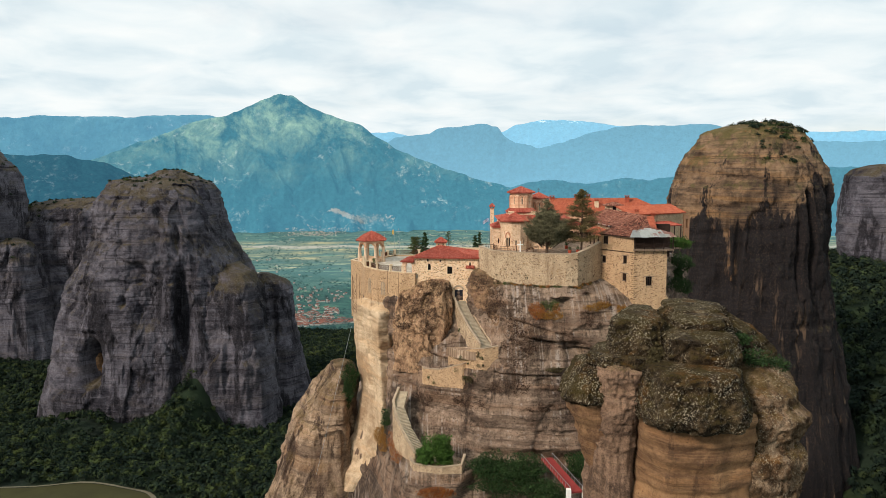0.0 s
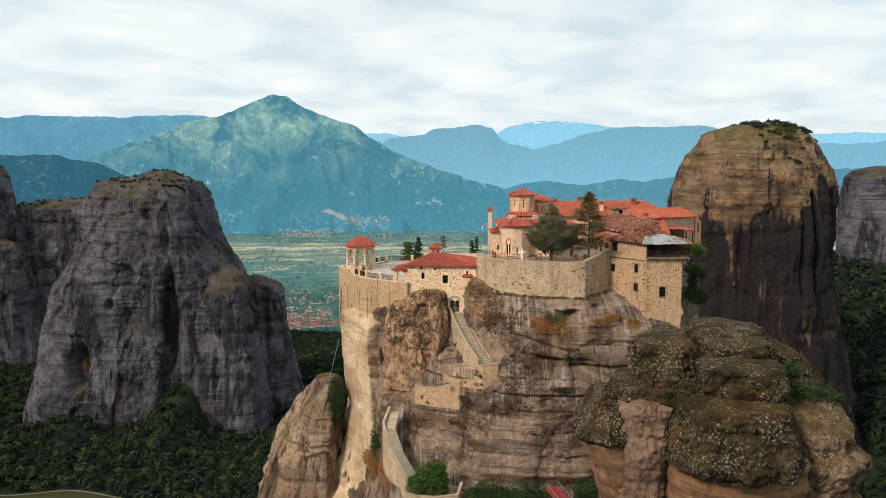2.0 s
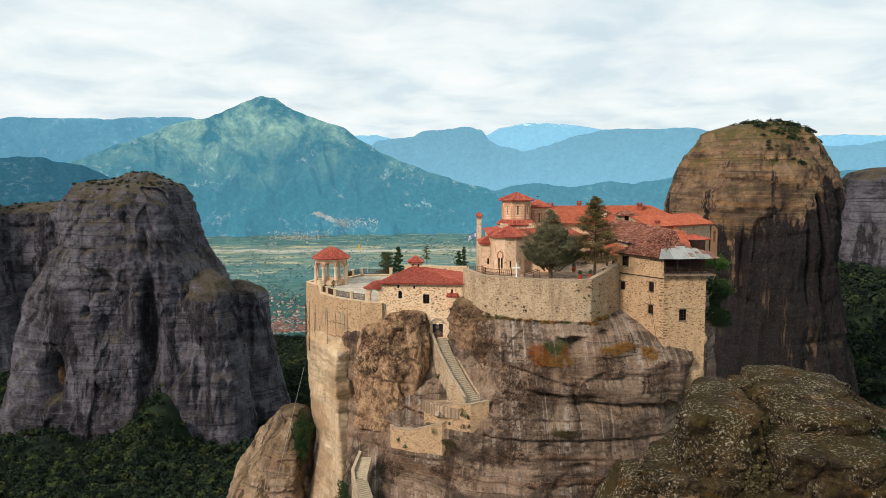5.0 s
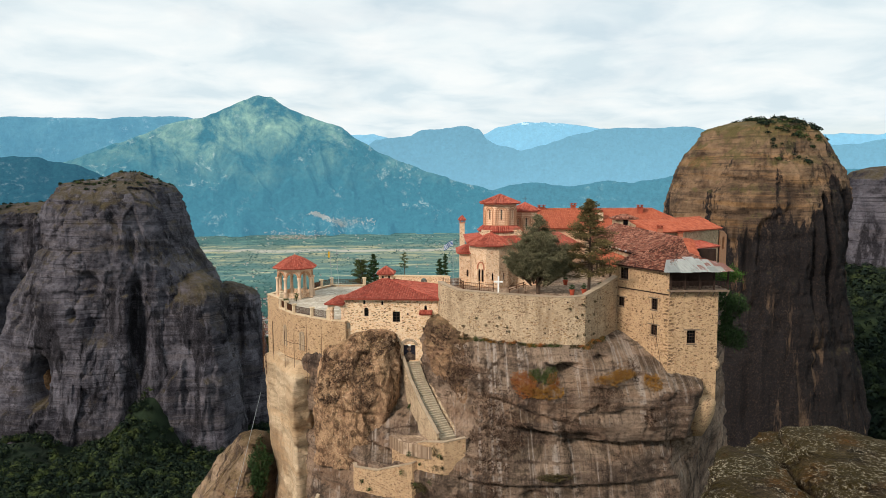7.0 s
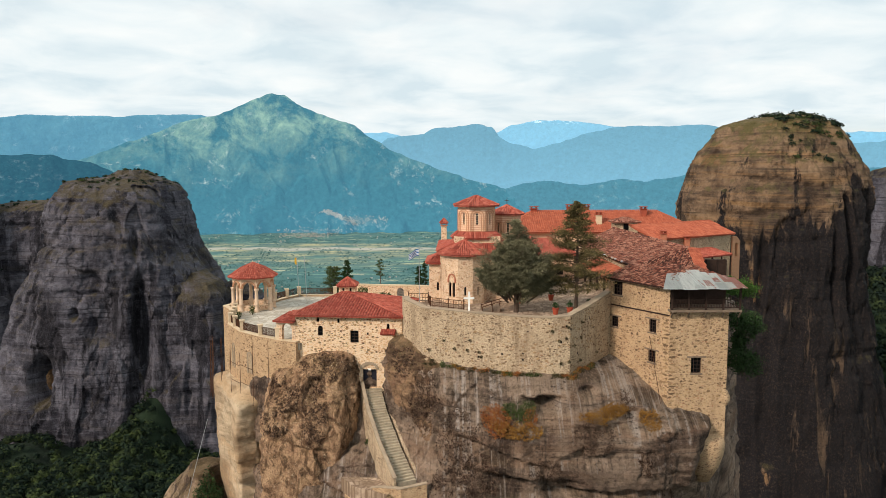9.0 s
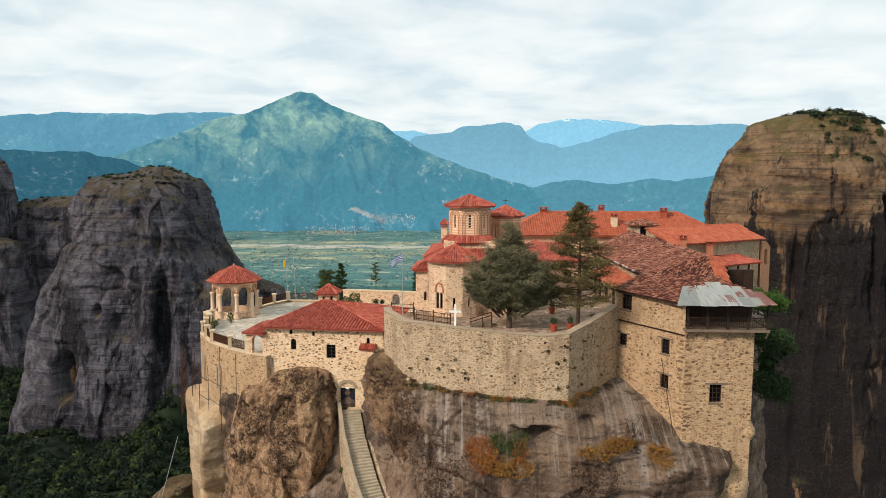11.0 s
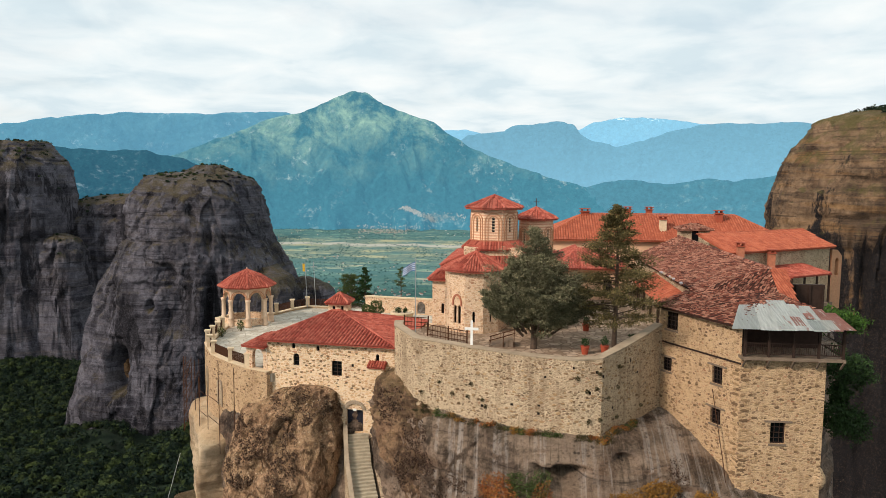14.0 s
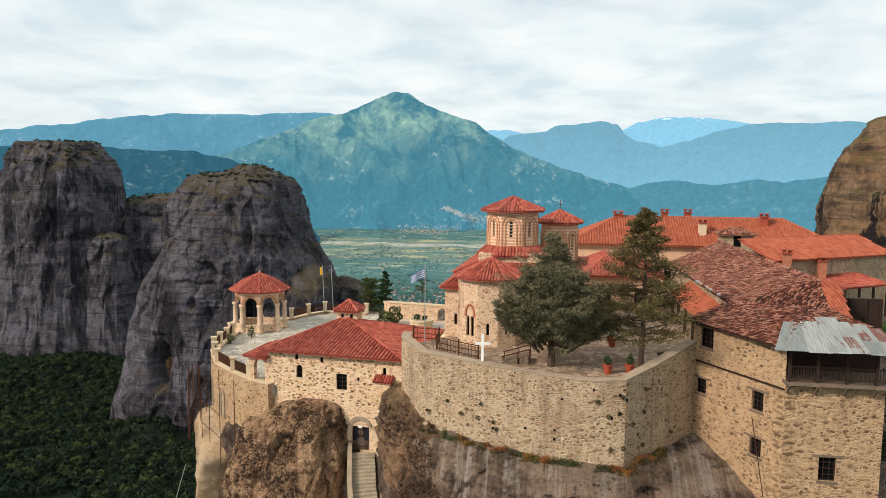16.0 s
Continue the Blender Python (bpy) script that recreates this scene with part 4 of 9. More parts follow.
for k, (line, top) in enumerate((([(0.6, 135), (1.3, 132.5), (2.9, 131.2), (4.9, 128.6), (7.4, 126.8), (10.4, 127.4), (12, 130), (12, 136), (4, 138)], 314.7),
                                 ([(-4.7, 135), (-4.3, 132.6), (-1.2, 130.7), (3.4, 129.0), (6, 129.2), (8, 136), (0, 140)], 310.6))):
    cx, cy = sum(x for x, _ in line) / len(line), sum(y for _, y in line) / len(line)

    def sized(f):
        return [(cx + (x - cx) * f, cy + (y - cy) * f) for x, y in line]

    rock("landing_ledge", [(top - 14, sized(0.55)), (top - 6, sized(0.93)), (top - 2.5, sized(1.0)), (top, sized(1.03)), (top + 0.5, sized(0.99)), (top + 0.8, sized(0.2))],
         [14, 12, 10, 4, 4], ROCK, monastery_rock, "", 0.5, 0.2, 0.3, 6.0, (3.2, 6.2, 140), 40, (), 51.0 + k, 1, 0.4, 4.0, 0.4, 2.6)

rings = []
rings.append((120, oval(-30, 165, 60, 60)))
rings.append((270, oval(-29, 160, 15, 20)))
rings.append((295, [(-34, 160), (-33, 153.5), (-28, 149), (-22, 149), (-20, 156), (-22, 170), (-30, 175), (-36, 170)]))
rings.append((302, [(-28.8, 160), (-27.6, 154), (-25, 151), (-21.5, 151), (-20, 158), (-22, 168), (-29, 172), (-32, 168)]))
rings.append((307, [(-25, 160), (-24.2, 155.2), (-22.4, 153), (-21, 155), (-20.5, 160), (-22, 165), (-25, 166), (-27, 164)]))
rings.append((308.5, oval(-23.5, 159, 1.5, 3)))
outcrop = thing("rock_outcrop", (-28, 160, 120), "", "")
flank_rock = rock("face", rings, [8, 30, 30, 24, 8], ROCK_OUT, outcrop, "", 0.9, 0.25, 0.4, 8.0, (3.6, 5.6, 190), 50, (), 4.0, 2, 0.4, 5.0, 0.25, 2.4, ((300.6, -40, -18, 0.8, 1.0, 0.1), (296.5, -40, -18, 0.6, 0.9, 0.05), (291.5, -40, -18, 0.7, 1.2, 0.0)), 0.7, 5.0)
cut_top(flank_rock, 303.5, "crest", outcrop, "")
tagged(outcrop, "lower sandstone outcrop beside the main rock", "rock")

# the lichened rock that the camera passes: stacked, rounded slabs on a sandstone stem
near_rock = thing("lichened_rock", (26, 78, 250), "near stacked rock crusted with dark lichen and rusty moss", "rock")


def slab(name, line, z0, z1, batter, material, seed, rough=0.30, edge=0.5, dome=0.25, lip=0.0, tilt=(0, 0)):
    """One rounded block of the near rock: outline at its foot, heights of foot and top, and how much it draws in."""
    cx, cy = sum(x for x, _ in line) / len(line), sum(y for _, y in line) / len(line)
    reach = max(math.hypot(x - cx, y - cy) for x, y in line)

    def inset(d):
        f = 1 - d / reach
        return [(cx + (x - cx) * f + tilt[0] * d, cy + (y - cy) * f + tilt[1] * d) for x, y in line]

    h = z1 - z0
    levels = [(z0 - 0.5, inset(1.3)), (z0, inset(0.25)), (z0 + 0.12 * h + 0.1, inset(-lip)), (z1 - edge, inset(batter)), (z1 - 0.3 * edge, inset(batter + 0.35 * edge)), (z1, inset(batter + edge)),
              (z1 + dome * 0.7, inset(batter + edge + 0.4 * (reach - batter))), (z1 + dome, inset(reach * 0.97))]
    up = max(6, int((h - edge) * 5))
    return rock(name, levels, [3, 4, up, 5, 4, 9, 9], material, near_rock, "", 0.55, rough, 0.22, 4.5, (2.4, 6.1, 260), 80, (), seed, 2, 0.25, 2.6, 0.0, 2.8, (), 0.3, 2.4)


rings = []
rings.append((200, oval(27, 80, 22, 22)))
rings.append((300, oval(26, 80.5, 11.5, 13.5)))
rings.append((318, [(20.6, 80), (20.2, 72), (22, 68.8), (27, 68.2), (31, 70), (34, 76), (36, 86), (29, 91), (22, 89)]))
rings.append((326.2, [(20.6, 80), (20.2, 71), (22.4, 68.0), (27, 67.6), (31, 69), (34, 76), (36, 86), (29, 92), (22.5, 90)]))
rings.append((327.0, oval(27.5, 80, 5, 8)))
rock("sandstone_stem", rings, [8, 20, 30, 5], ROCK_TAN, near_rock, "tan sandstone stem under the lichened slabs", 0.6, 0.14, 0.35, 6.0, (2.6, 5.9, 190), 60, (), 11.0, 2)
slab("skirt_slab", [(21.0, 84), (19.9, 74), (19.8, 69.9), (21.0, 67.2), (24.5, 66.0), (28.6, 66.6), (30.4, 69.4), (32, 76), (31, 90)], 325.9, 331.0, 2.0, ROCK_NEAR, 61.0, 0.28, 1.2, 0.3, 0.5)
slab("middle_slab", [(23.2, 84), (22.8, 75), (23.0, 72.2), (24.8, 70.7), (28.6, 70.4), (30.6, 72.2), (31.6, 78), (31, 90)], 330.9, 333.6, 0.2, ROCK_NEAR, 63.0, 0.26, 1.2, 0.4, 0.3)
slab("head_slab", [(25.4, 84), (24.9, 77.4), (25.3, 75.0), (29.4, 74.2), (30.8, 76), (31.6, 82), (30, 87)], 333.4, 334.9, 0.1, ROCK_NEAR, 65.0, 0.24, 0.9, 0.3, 0.2)
slab("top_slab", [(25.9, 85), (25.4, 80), (25.8, 78.2), (30.4, 78.0), (32.0, 80), (32.8, 84), (30, 87.5), (27, 87.5)], 334.5, 335.3, 0.1, ROCK_NEAR, 67.0, 0.24, 0.7, 0.2)
rings = []
rings.append((320, [(29, 88), (29, 77), (31, 74.0), (35, 73.4), (38.4, 75.5), (40.2, 80), (39, 88), (33, 92)]))
rings.append((326.8, [(29, 88), (29, 76.5), (31, 74.2), (35, 73.8), (38.0, 76.2), (39.3, 80), (38.4, 88), (33, 92)]))
rings.append((330.4, [(29, 88), (29, 77.5), (31, 76), (34.4, 76), (36.6, 77.6), (37.9, 80.5), (37.2, 88), (33, 91)]))
rings.append((332.8, [(29, 88), (29, 79), (30.6, 77.8), (33.2, 77.8), (34.8, 79), (35.6, 81.5), (35, 87), (32, 90)]))
rings.append((334.6, [(29, 86), (29, 80.5), (30.2, 79.4), (31.8, 79.8), (32.6, 82), (32, 86)]))
rings.append((335.2, oval(30.6, 83, 0.9, 1.5)))
rock("flank", rings, [12, 16, 14, 10, 6], ROCK_NEAR, near_rock, "", 0.8, 0.3, 0.3, 4.5, (2.6, 6.1, 210), 60, (), 69.0, 2, 0.3, 3.0, 0.0, 2.8, ((329.2, 31, 41, 0.8, 0.9, -0.25), (326.2, 31, 41, 0.6, 0.8, 0.0), (323.4, 31, 41, 0.5, 0.7, 0.0)))
rings = []
rings.append((200, oval(20, 79, 10, 14)))
rings.append((306, oval(19.4, 77.6, 2.6, 4.6)))
rings.append((316, [(16.6, 78), (16.8, 75.0), (18.0, 73.4), (20.0, 73.2), (21, 77), (20, 81), (17.4, 81)]))
rings.append((322, [(14.8, 78), (15.0, 75.0), (16.4, 73.4), (19.0, 73.2), (20, 77), (19, 81), (16, 81)]))
rings.append((326.4, [(13.0, 77), (13.5, 74.4), (15.0, 73.0), (17.4, 73.2), (18.4, 76), (18, 82), (14, 82)]))
rings.append((327.0, oval(15.8, 77.4, 1.6, 3)))
rock("knob_stem", rings, [6, 10, 14, 12, 3], ROCK_TAN, near_rock, "tan sandstone stem leaning under a lichened knob", 0.4, 0.14, 0.25, 4.0, (2.4, 6.1, 130), 40, (), 83.0, 1)
slab("back_hump", [(24.8, 90), (24.2, 86), (30, 83), (36, 85), (37.6, 90), (34, 94), (28.5, 94)], 326, 332.9, 1.2, ROCK_NEAR, 70.0, 0.3, 0.8, 0.5)
rings = []
rings.append((200, oval(33, 80, 16, 18)))
rings.append((300, oval(33.4, 78.5, 5.4, 9.5)))
rings.append((316, [(29.6, 80), (29.6, 73), (31.2, 70.2), (34.4, 70.0), (37.2, 72.4), (38.4, 78), (37.4, 86), (32, 88)]))
rings.append((321.5, [(29.6, 80), (29.6, 72.2), (31.0, 69.2), (34.8, 69.0), (37.8, 71.8), (38.8, 78), (37.8, 86), (32, 88)]))
rings.append((322.3, [(29.8, 80), (29.8, 73.0), (31.4, 70.4), (34.4, 70.2), (37.0, 72.6), (38.2, 78), (37.4, 86), (32, 88)]))
rings.append((325.8, [(29.6, 80), (29.6, 72.0), (31.0, 69.0), (34.6, 68.8), (37.6, 71.6), (38.8, 78), (37.8, 86), (32, 88)]))
rings.append((326.4, [(29.8, 80), (29.8, 73.0), (31.4, 70.2), (34.2, 70.0), (36.8, 72.4), (38.2, 78), (37.4, 86), (32, 88)]))
rings.append((328.4, [(29.8, 80), (29.8, 73.0), (31.2, 70.4), (34.2, 70.2), (36.6, 72.6), (38.0, 78), (37.2, 86), (32, 88)]))
rings.append((329.4, [(30.2, 80), (30.2, 74.4), (31.6, 72.4), (33.8, 72.4), (35.8, 74.4), (37.0, 78), (36.4, 85), (32, 87)]))
rings.append((329.9, oval(33.4, 79, 2.0, 4.5)))
rock("east_column", rings, [6, 16, 18, 5, 14, 5, 10, 6, 6], ROCK_CRUST, near_rock, "", 0.6, 0.32, 0.3, 4.5, (2.6, 6.1, 190), 60, (), 71.0, 1)
rings = []
rings.append((200, oval(18, 78, 12, 16)))
rings.append((305, oval(18.2, 77, 3.2, 5.6)))
rings.append((321, [(16.0, 77), (16.2, 74.2), (17.2, 72.6), (19.0, 72.2), (20.2, 73.4), (20.8, 78), (18.4, 81), (16.4, 80)]))
rings.append((326.6, [(15.6, 77), (15.8, 74.0), (17.0, 72.2), (19.6, 71.8), (21.0, 73.2), (21.6, 78), (18, 81.4), (16.0, 80)]))
rings.append((330.2, [(16.0, 77), (16.2, 74.4), (17.4, 72.8), (20.2, 72.4), (21.8, 73.8), (22.4, 78), (18.6, 81.4), (16.4, 80)]))
rings.append((330.8, oval(19.2, 77, 2.2, 2.8)))
rock("west_stem", rings, [6, 12, 22, 16, 4], ROCK_PEBBLE, near_rock, "pebbly beige stem of conglomerate", 0.5, 0.32, 0.3, 4.0, (2.4, 6.1, 170), 50, (), 17.0, 1)
slab("west_shelf", [(12.8, 77), (13.4, 74.2), (15.0, 72.6), (17.2, 73.0), (18.0, 76), (18, 82), (14, 82)], 326.2, 329.9, 1.5, ROCK_NEAR, 73.0, 0.24, 0.7, 0.3, 0.2, (0.5, 0.2))
slab("west_ledge", [(17.6, 80), (15.4, 76.0), (16.4, 73.2), (20.4, 72.2), (22.2, 73.6), (23.0, 78), (22, 84), (20, 84)], 330.1, 331.3, 0.3, ROCK_NEAR, 75.0, 0.2, 0.4, 0.1)
slab("west_head", [(19.8, 81), (17.7, 76.8), (18.2, 74.6), (21.6, 73.8), (23.8, 75.2), (24.3, 80), (25.2, 85.5), (22.6, 86)], 331.0, 335.0, 0.3, ROCK_NEAR, 77.0, 0.28, 1.3, 0.4)

# the great dome behind the monastery
DOME_RINGS = [(120, oval(172, 400, 76, 72, 20, 2.1))] + [(z, oval(x, 397, rx, ry, 20, 2.1)) for z, x, rx, ry in (
    (227, 167.6, 54.2, 52), (260, 167.4, 48.4, 49), (292, 167.1, 42.0, 46), (308, 166.4, 40.0, 45), (324, 167.0, 40.4, 44), (339.5, 167.9, 41.4, 42), (355, 167.5, 37.0, 37), (360, 167.4, 34.8, 34),
    (371, 168.1, 27.8, 28), (376, 168.8, 22.5, 22), (379, 176, 11, 12), (380, 180, 4, 5))]
dome = thing("rock_dome", (168, 397, 120), "", "")
dome_rock = rock("face", DOME_RINGS, [8, 12, 16, 10, 10, 12, 14, 5, 10, 6, 6, 4], ROCK_DOME, dome, "dark varnished face with tan beds", 1.8, 0.7, 0.5, 18.0, (3.0, 6.0, 330), 50,
            [(158, 352, 345, 2.2, 24, 6), (184, 357, 330, 2.5, 60, 6), (176, 354, 300, 1.8, 45, 3.5), (147, 357, 322, 2.0, 26, 3), (198, 368, 320, 2.5, 40, 4), (136, 362, 350, 2.0, 26, 4), (143, 360, 340, 1.6, 24, 3), (150, 362, 362, 2.0, 9, 3)], 2.0, 2, 1.5, 9.0, 0.35, 7.0,
            ((352, 140, 172, 2.0, 5, -0.15), (335, 134, 164, 2.4, 5, 0.1), (322, 130, 175, 1.4, 4, 0.1), (276, 174, 230, 2.2, 3.0, 0.0), (300, 140, 214, 0.9, 4, 0.0), (312, 150, 214, 0.8, 4, 0.0)), 1.5, 13.0)
cut_top(dome_rock, 361.0, "grassy_cap", dome, "rounded cap grown with dry grass")
tagged(dome, "great brown rock dome with dry grass on top", "rock")
rings = []
for z, x, rx in ((150, 404, 66), (262, 402, 46), (308, 404, 45), (335, 406, 44.5), (350, 408, 44), (357, 410, 38), (361, 412, 24), (362, 412, 8)):
    rings.append((z, oval(x, 640, rx, rx, 18, 2.1)))
far_dome = rock("rock_pillar", rings, [8, 16, 10, 8, 6, 5, 4], ROCK_GREY, None, "", 4.0, 1.0, 1.2, 40.0, (2.6, 5.2, 150), 40, (), 5.0, 2, 1.5, 24.0, 0.6, 12.0, (), 3.2, 22.0)
tagged(far_dome, "dark rock pillar rising from the woods", "rock")

# the cliff across the valley
cliff = thing("cliff_rock", (-285, 740, 120), "grey streaked cliff across the valley with a tall cave", "rock")
rings = []
for z, x, rx, front in ((60, -318, 132, 648), (93, -314.4, 120.5, 655), (115, -310.8, 113.5, 658), (147, -306.9, 105, 661), (178, -303.2, 99.8, 664), (209, -300.2, 98, 668), (239, -296.6, 91.5, 672), (251.5, -295.9, 86, 674), (264, -295.2, 78.7, 676), (276, -294.8, 71.5, 678),
                        (294, -292.9, 62.8, 682), (312, -296.8, 60, 686), (330, -298.2, 57.6, 692), (339, -297.4, 53, 700), (345, -298.3, 49, 708), (349, -298.2, 43.5, 722), (353, -287.8, 21, 738)):
    rings.append((z, oval(x, 760, rx, 760 - front, 20, 2.6)))
rings.append((359.5, oval(-287, 760, 10, 14)))
rock("main_cliff", rings, [4, 6, 12, 14, 14, 14, 8, 8, 8, 10, 10, 10, 6, 5, 4, 4, 5], ROCK_GREY, cliff, "", 5.0, 1.3, 0.8, 45.0, (3.6, 5.9, 360), 60,
     [(-339, 664, 177, 9, 21, 38), (-345, 664, 199, 2.6, 5, 12), (-330, 666, 166, 4, 16, 10), (-250, 680, 205, 8, 60, 22), (-256, 676, 140, 8, 40, 16), (-306, 672, 234, 3.2, 4.5, 8), (-258, 690, 310, 4, 40, 9), (-272, 686, 322, 7, 12, 7), (-292, 676, 262, 12, 10, 6), (-284, 674, 225, 16, 22, 7)], 3.0, 2, 1.4, 22.0, 0.5, 11.0,
     ((334, -360, -300, 4.5, 8, -0.05), (312, -366, -290, 3.5, 8, 0.1), (291, -372, -296, 4.0, 7, 0.0), (254, -318, -262, 7.0, 20, -0.1), (276, -312, -270, 4.0, 10, -0.4), (300, -280, -225, 3.0, 9, -0.2), (205, -415, -300, 1.6, 6, 0.0), (150, -420, -270, 2.0, 7, 0.0), (228, -405, -320, 1.4, 6, 0.0)), 3.6, 24.0)
rings = [(140, oval(-340, 693, 10, 9)), (165, oval(-341, 693, 8.5, 9)), (185, oval(-343, 694, 7, 8)), (196, oval(-343, 695, 5, 6)), (199, oval(-343, 696, 2, 3))]
rock("cave_wall", rings, [10, 10, 8, 4], ROCK_TAN, cliff, "tan rock bared inside the cave", 1.6, 0.6, 0.3, 10.0, (3.4, 6.0, 60), 20, (), 12.0, 1)
rings = []
for z, x, y, rx, ry in ((80, -203, 704, 44, 44), (124, -205.7, 704, 37.4, 38), (156, -208.5, 706, 38, 35), (179, -211.5, 708, 37.4, 33), (213, -213.5, 712, 34, 32), (240, -216, 718, 30, 29), (254, -220, 726, 24, 24), (264, -226, 736, 14, 16)):
    rings.append((z, oval(x, y, rx, ry, 16, 2.3)))
rock("side_column", rings, [5, 10, 10, 14, 10, 6, 5], ROCK_GREY, cliff, "", 4.0, 1.2, 0.8, 40.0, (3.2, 6.1, 150), 40, [(-196, 672, 200, 3.5, 40, 7), (-210, 672, 170, 3.0, 34, 5)], 8.0, 2, 2.2, 18.0, 0.5, 10.0, ((206, -240, -170, 2.0, 6, 0.0), (180, -240, -160, 1.6, 6, 0.0)), 3.0, 20.0)
rings = []
for z, x, y, rx, ry in ((80, -178, 776, 40, 44), (175, -182.6, 772, 24.9, 30), (200, -185.5, 772, 21.6, 26), (228, -185.5, 772, 21, 24), (240, -188.7, 772, 17.5, 19), (246, -194, 774, 9.5, 13), (248, -196, 776, 4, 6)):
    rings.append((z, oval(x, y, rx, ry, 16, 2.4)))
rock("shoulder", rings, [8, 10, 10, 6, 5, 4], ROCK_GREY, cliff, "", 3.5, 1.1, 0.8, 36.0, (3.2, 6.1, 110), 40, [(-178, 746, 200, 4, 26, 8)], 6.0, 2, 2.0, 18.0, 0.5, 10.0, ((224, -200, -150, 3.0, 7, 0.0),), 2.4, 18.0)

back_cliffs = thing("back_cliffs", (-560, 960, 120), "row of grey cliffs behind the valley woods", "rock")
rings = []
rings.append((60, oval(-520, 1010, 170, 110)))
rings.append((180, oval(-520, 1010, 125, 75)))
rings.append((285, oval(-520, 1010, 112, 66)))
rings.append((312, oval(-500, 1010, 96, 58)))
rings.append((322, oval(-490, 1010, 60, 40)))
rings.append((325, oval(-480, 1010, 16, 14)))
rock("long_cliff", rings, [10, 24, 12, 8, 6], ROCK_GREY, back_cliffs, "", 6.0, 1.6, 1.2, 60.0, (3.4, 6.0, 190), 40, (), 13.0, 2, 2.6, 26.0, 0.9, 13.0, ((296, -660, -380, 4, 8, 0.0), (240, -660, -380, 2.5, 8, 0.0)), 4.0, 30.0)
rings = []
rings.append((60, oval(-555, 920, 70, 60)))
rings.append((190, oval(-552, 918, 38, 32)))
rings.append((250, oval(-552, 918, 30, 26)))
rings.append((270, oval(-553, 918, 20, 18)))
rings.append((276, oval(-553, 918, 6, 6)))
rock("front_column", rings, [10, 16, 10, 6], ROCK_GREY, back_cliffs, "", 4.5, 1.4, 1.0, 45.0, (3.4, 6.0, 120), 40, (), 9.0, 2, 2.0, 26.0, 0.8, 13.0, (), 4.0, 24.0)
rings = []
rings.append((60, oval(-650, 940, 130, 110)))
rings.append((200, oval(-645, 935, 92, 75)))
rings.append((320, oval(-635, 935, 80, 64)))
rings.append((362, oval(-628, 935, 66, 54)))
rings.append((380, oval(-634, 935, 52, 42)))
rings.append((390, oval(-634, 935, 44, 36)))
rings.append((392, oval(-640, 935, 14, 12)))
rock("tall_cliff", rings, [10, 24, 12, 10, 8, 5], ROCK_GREY, back_cliffs, "", 8.0, 1.8, 1.4, 60.0, (3.4, 6.0, 210), 40, (), 15.0, 2, 4.0, 28.0, 1.0, 13.0, ((366, -760, -540, 4, 9, 0.0), (330, -760, -540, 4, 10, 0.0), (270, -760, -540, 4, 10, 0.0)), 5.5, 30.0)


# ---- builders for walls, windows and roofs ----
from mathutils import geometry


def prism(bm, poly, z0, z1):
    """A closed upright block over an outline, given anticlockwise."""
    low = [bm.verts.new((x, y, z0)) for x, y in poly]
    top = [bm.verts.new((x, y, z1)) for x, y in poly]
    n = len(poly)
    bm.faces.new(low[::-1])
    bm.faces.new(top)
    for i in range(n):
        bm.faces.new((low[i], low[(i + 1) % n], top[(i + 1) % n], top[i]))


def bar(bm, a, b, w, h=None, up=(0, 0, 1)):
    """A straight bar of w x h from a to b."""
    a, b = Vector(a), Vector(b)
    h = w if h is None else h
    d = (b - a).normalized()
    u = Vector(up)
    if abs(d.dot(u)) > 0.95:
        u = Vector((0, 1, 0))
    s = d.cross(u).normalized()
    u = s.cross(d).normalized()
    ring = []
    for p in (a, b):
        ring.append([bm.verts.new(p + s * sx * w / 2 + u * sy * h / 2) for sx, sy in ((-1, -1), (1, -1), (1, 1), (-1, 1))])
    bm.faces.new(ring[0])
    bm.faces.new(ring[1][::-1])
    for i in range(4):
        j = (i + 1) % 4
        bm.faces.new((ring[0][i], ring[1][i], ring[1][j], ring[0][j]))


def block(bm, x0, x1, y0, y1, z0, z1):
    prism(bm, [(x0, y0), (x1, y0), (x1, y1), (x0, y1)], z0, z1)


def lathe(bm, at, profile, n=12):
    """A turned body from (radius, height) pairs."""
    x, y, z = at
    rings = []
    for r, h in profile:
        rings.append([bm.verts.new((x + r * math.cos(2 * math.pi * k / n), y + r * math.sin(2 * math.pi * k / n), z + h)) for k in range(n)])
    for a, b in zip(rings, rings[1:]):
        for k in range(n):
            bm.faces.new((a[k], a[(k + 1) % n], b[(k + 1) % n], b[k]))
    bm.faces.new(rings[0][::-1])
    bm.faces.new(rings[-1])


def hole_loop(s0, s1, za, zb, arch):
    if not arch:
        return [(s0, za), (s1, za), (s1, zb), (s0, zb)]
    m, r = (s0 + s1) / 2, (s1 - s0) / 2
    return [(s0, za), (s1, za)] + [(m + r * math.cos(math.pi * k / 8), zb - r + r * math.sin(math.pi * k / 8)) for k in range(9)]


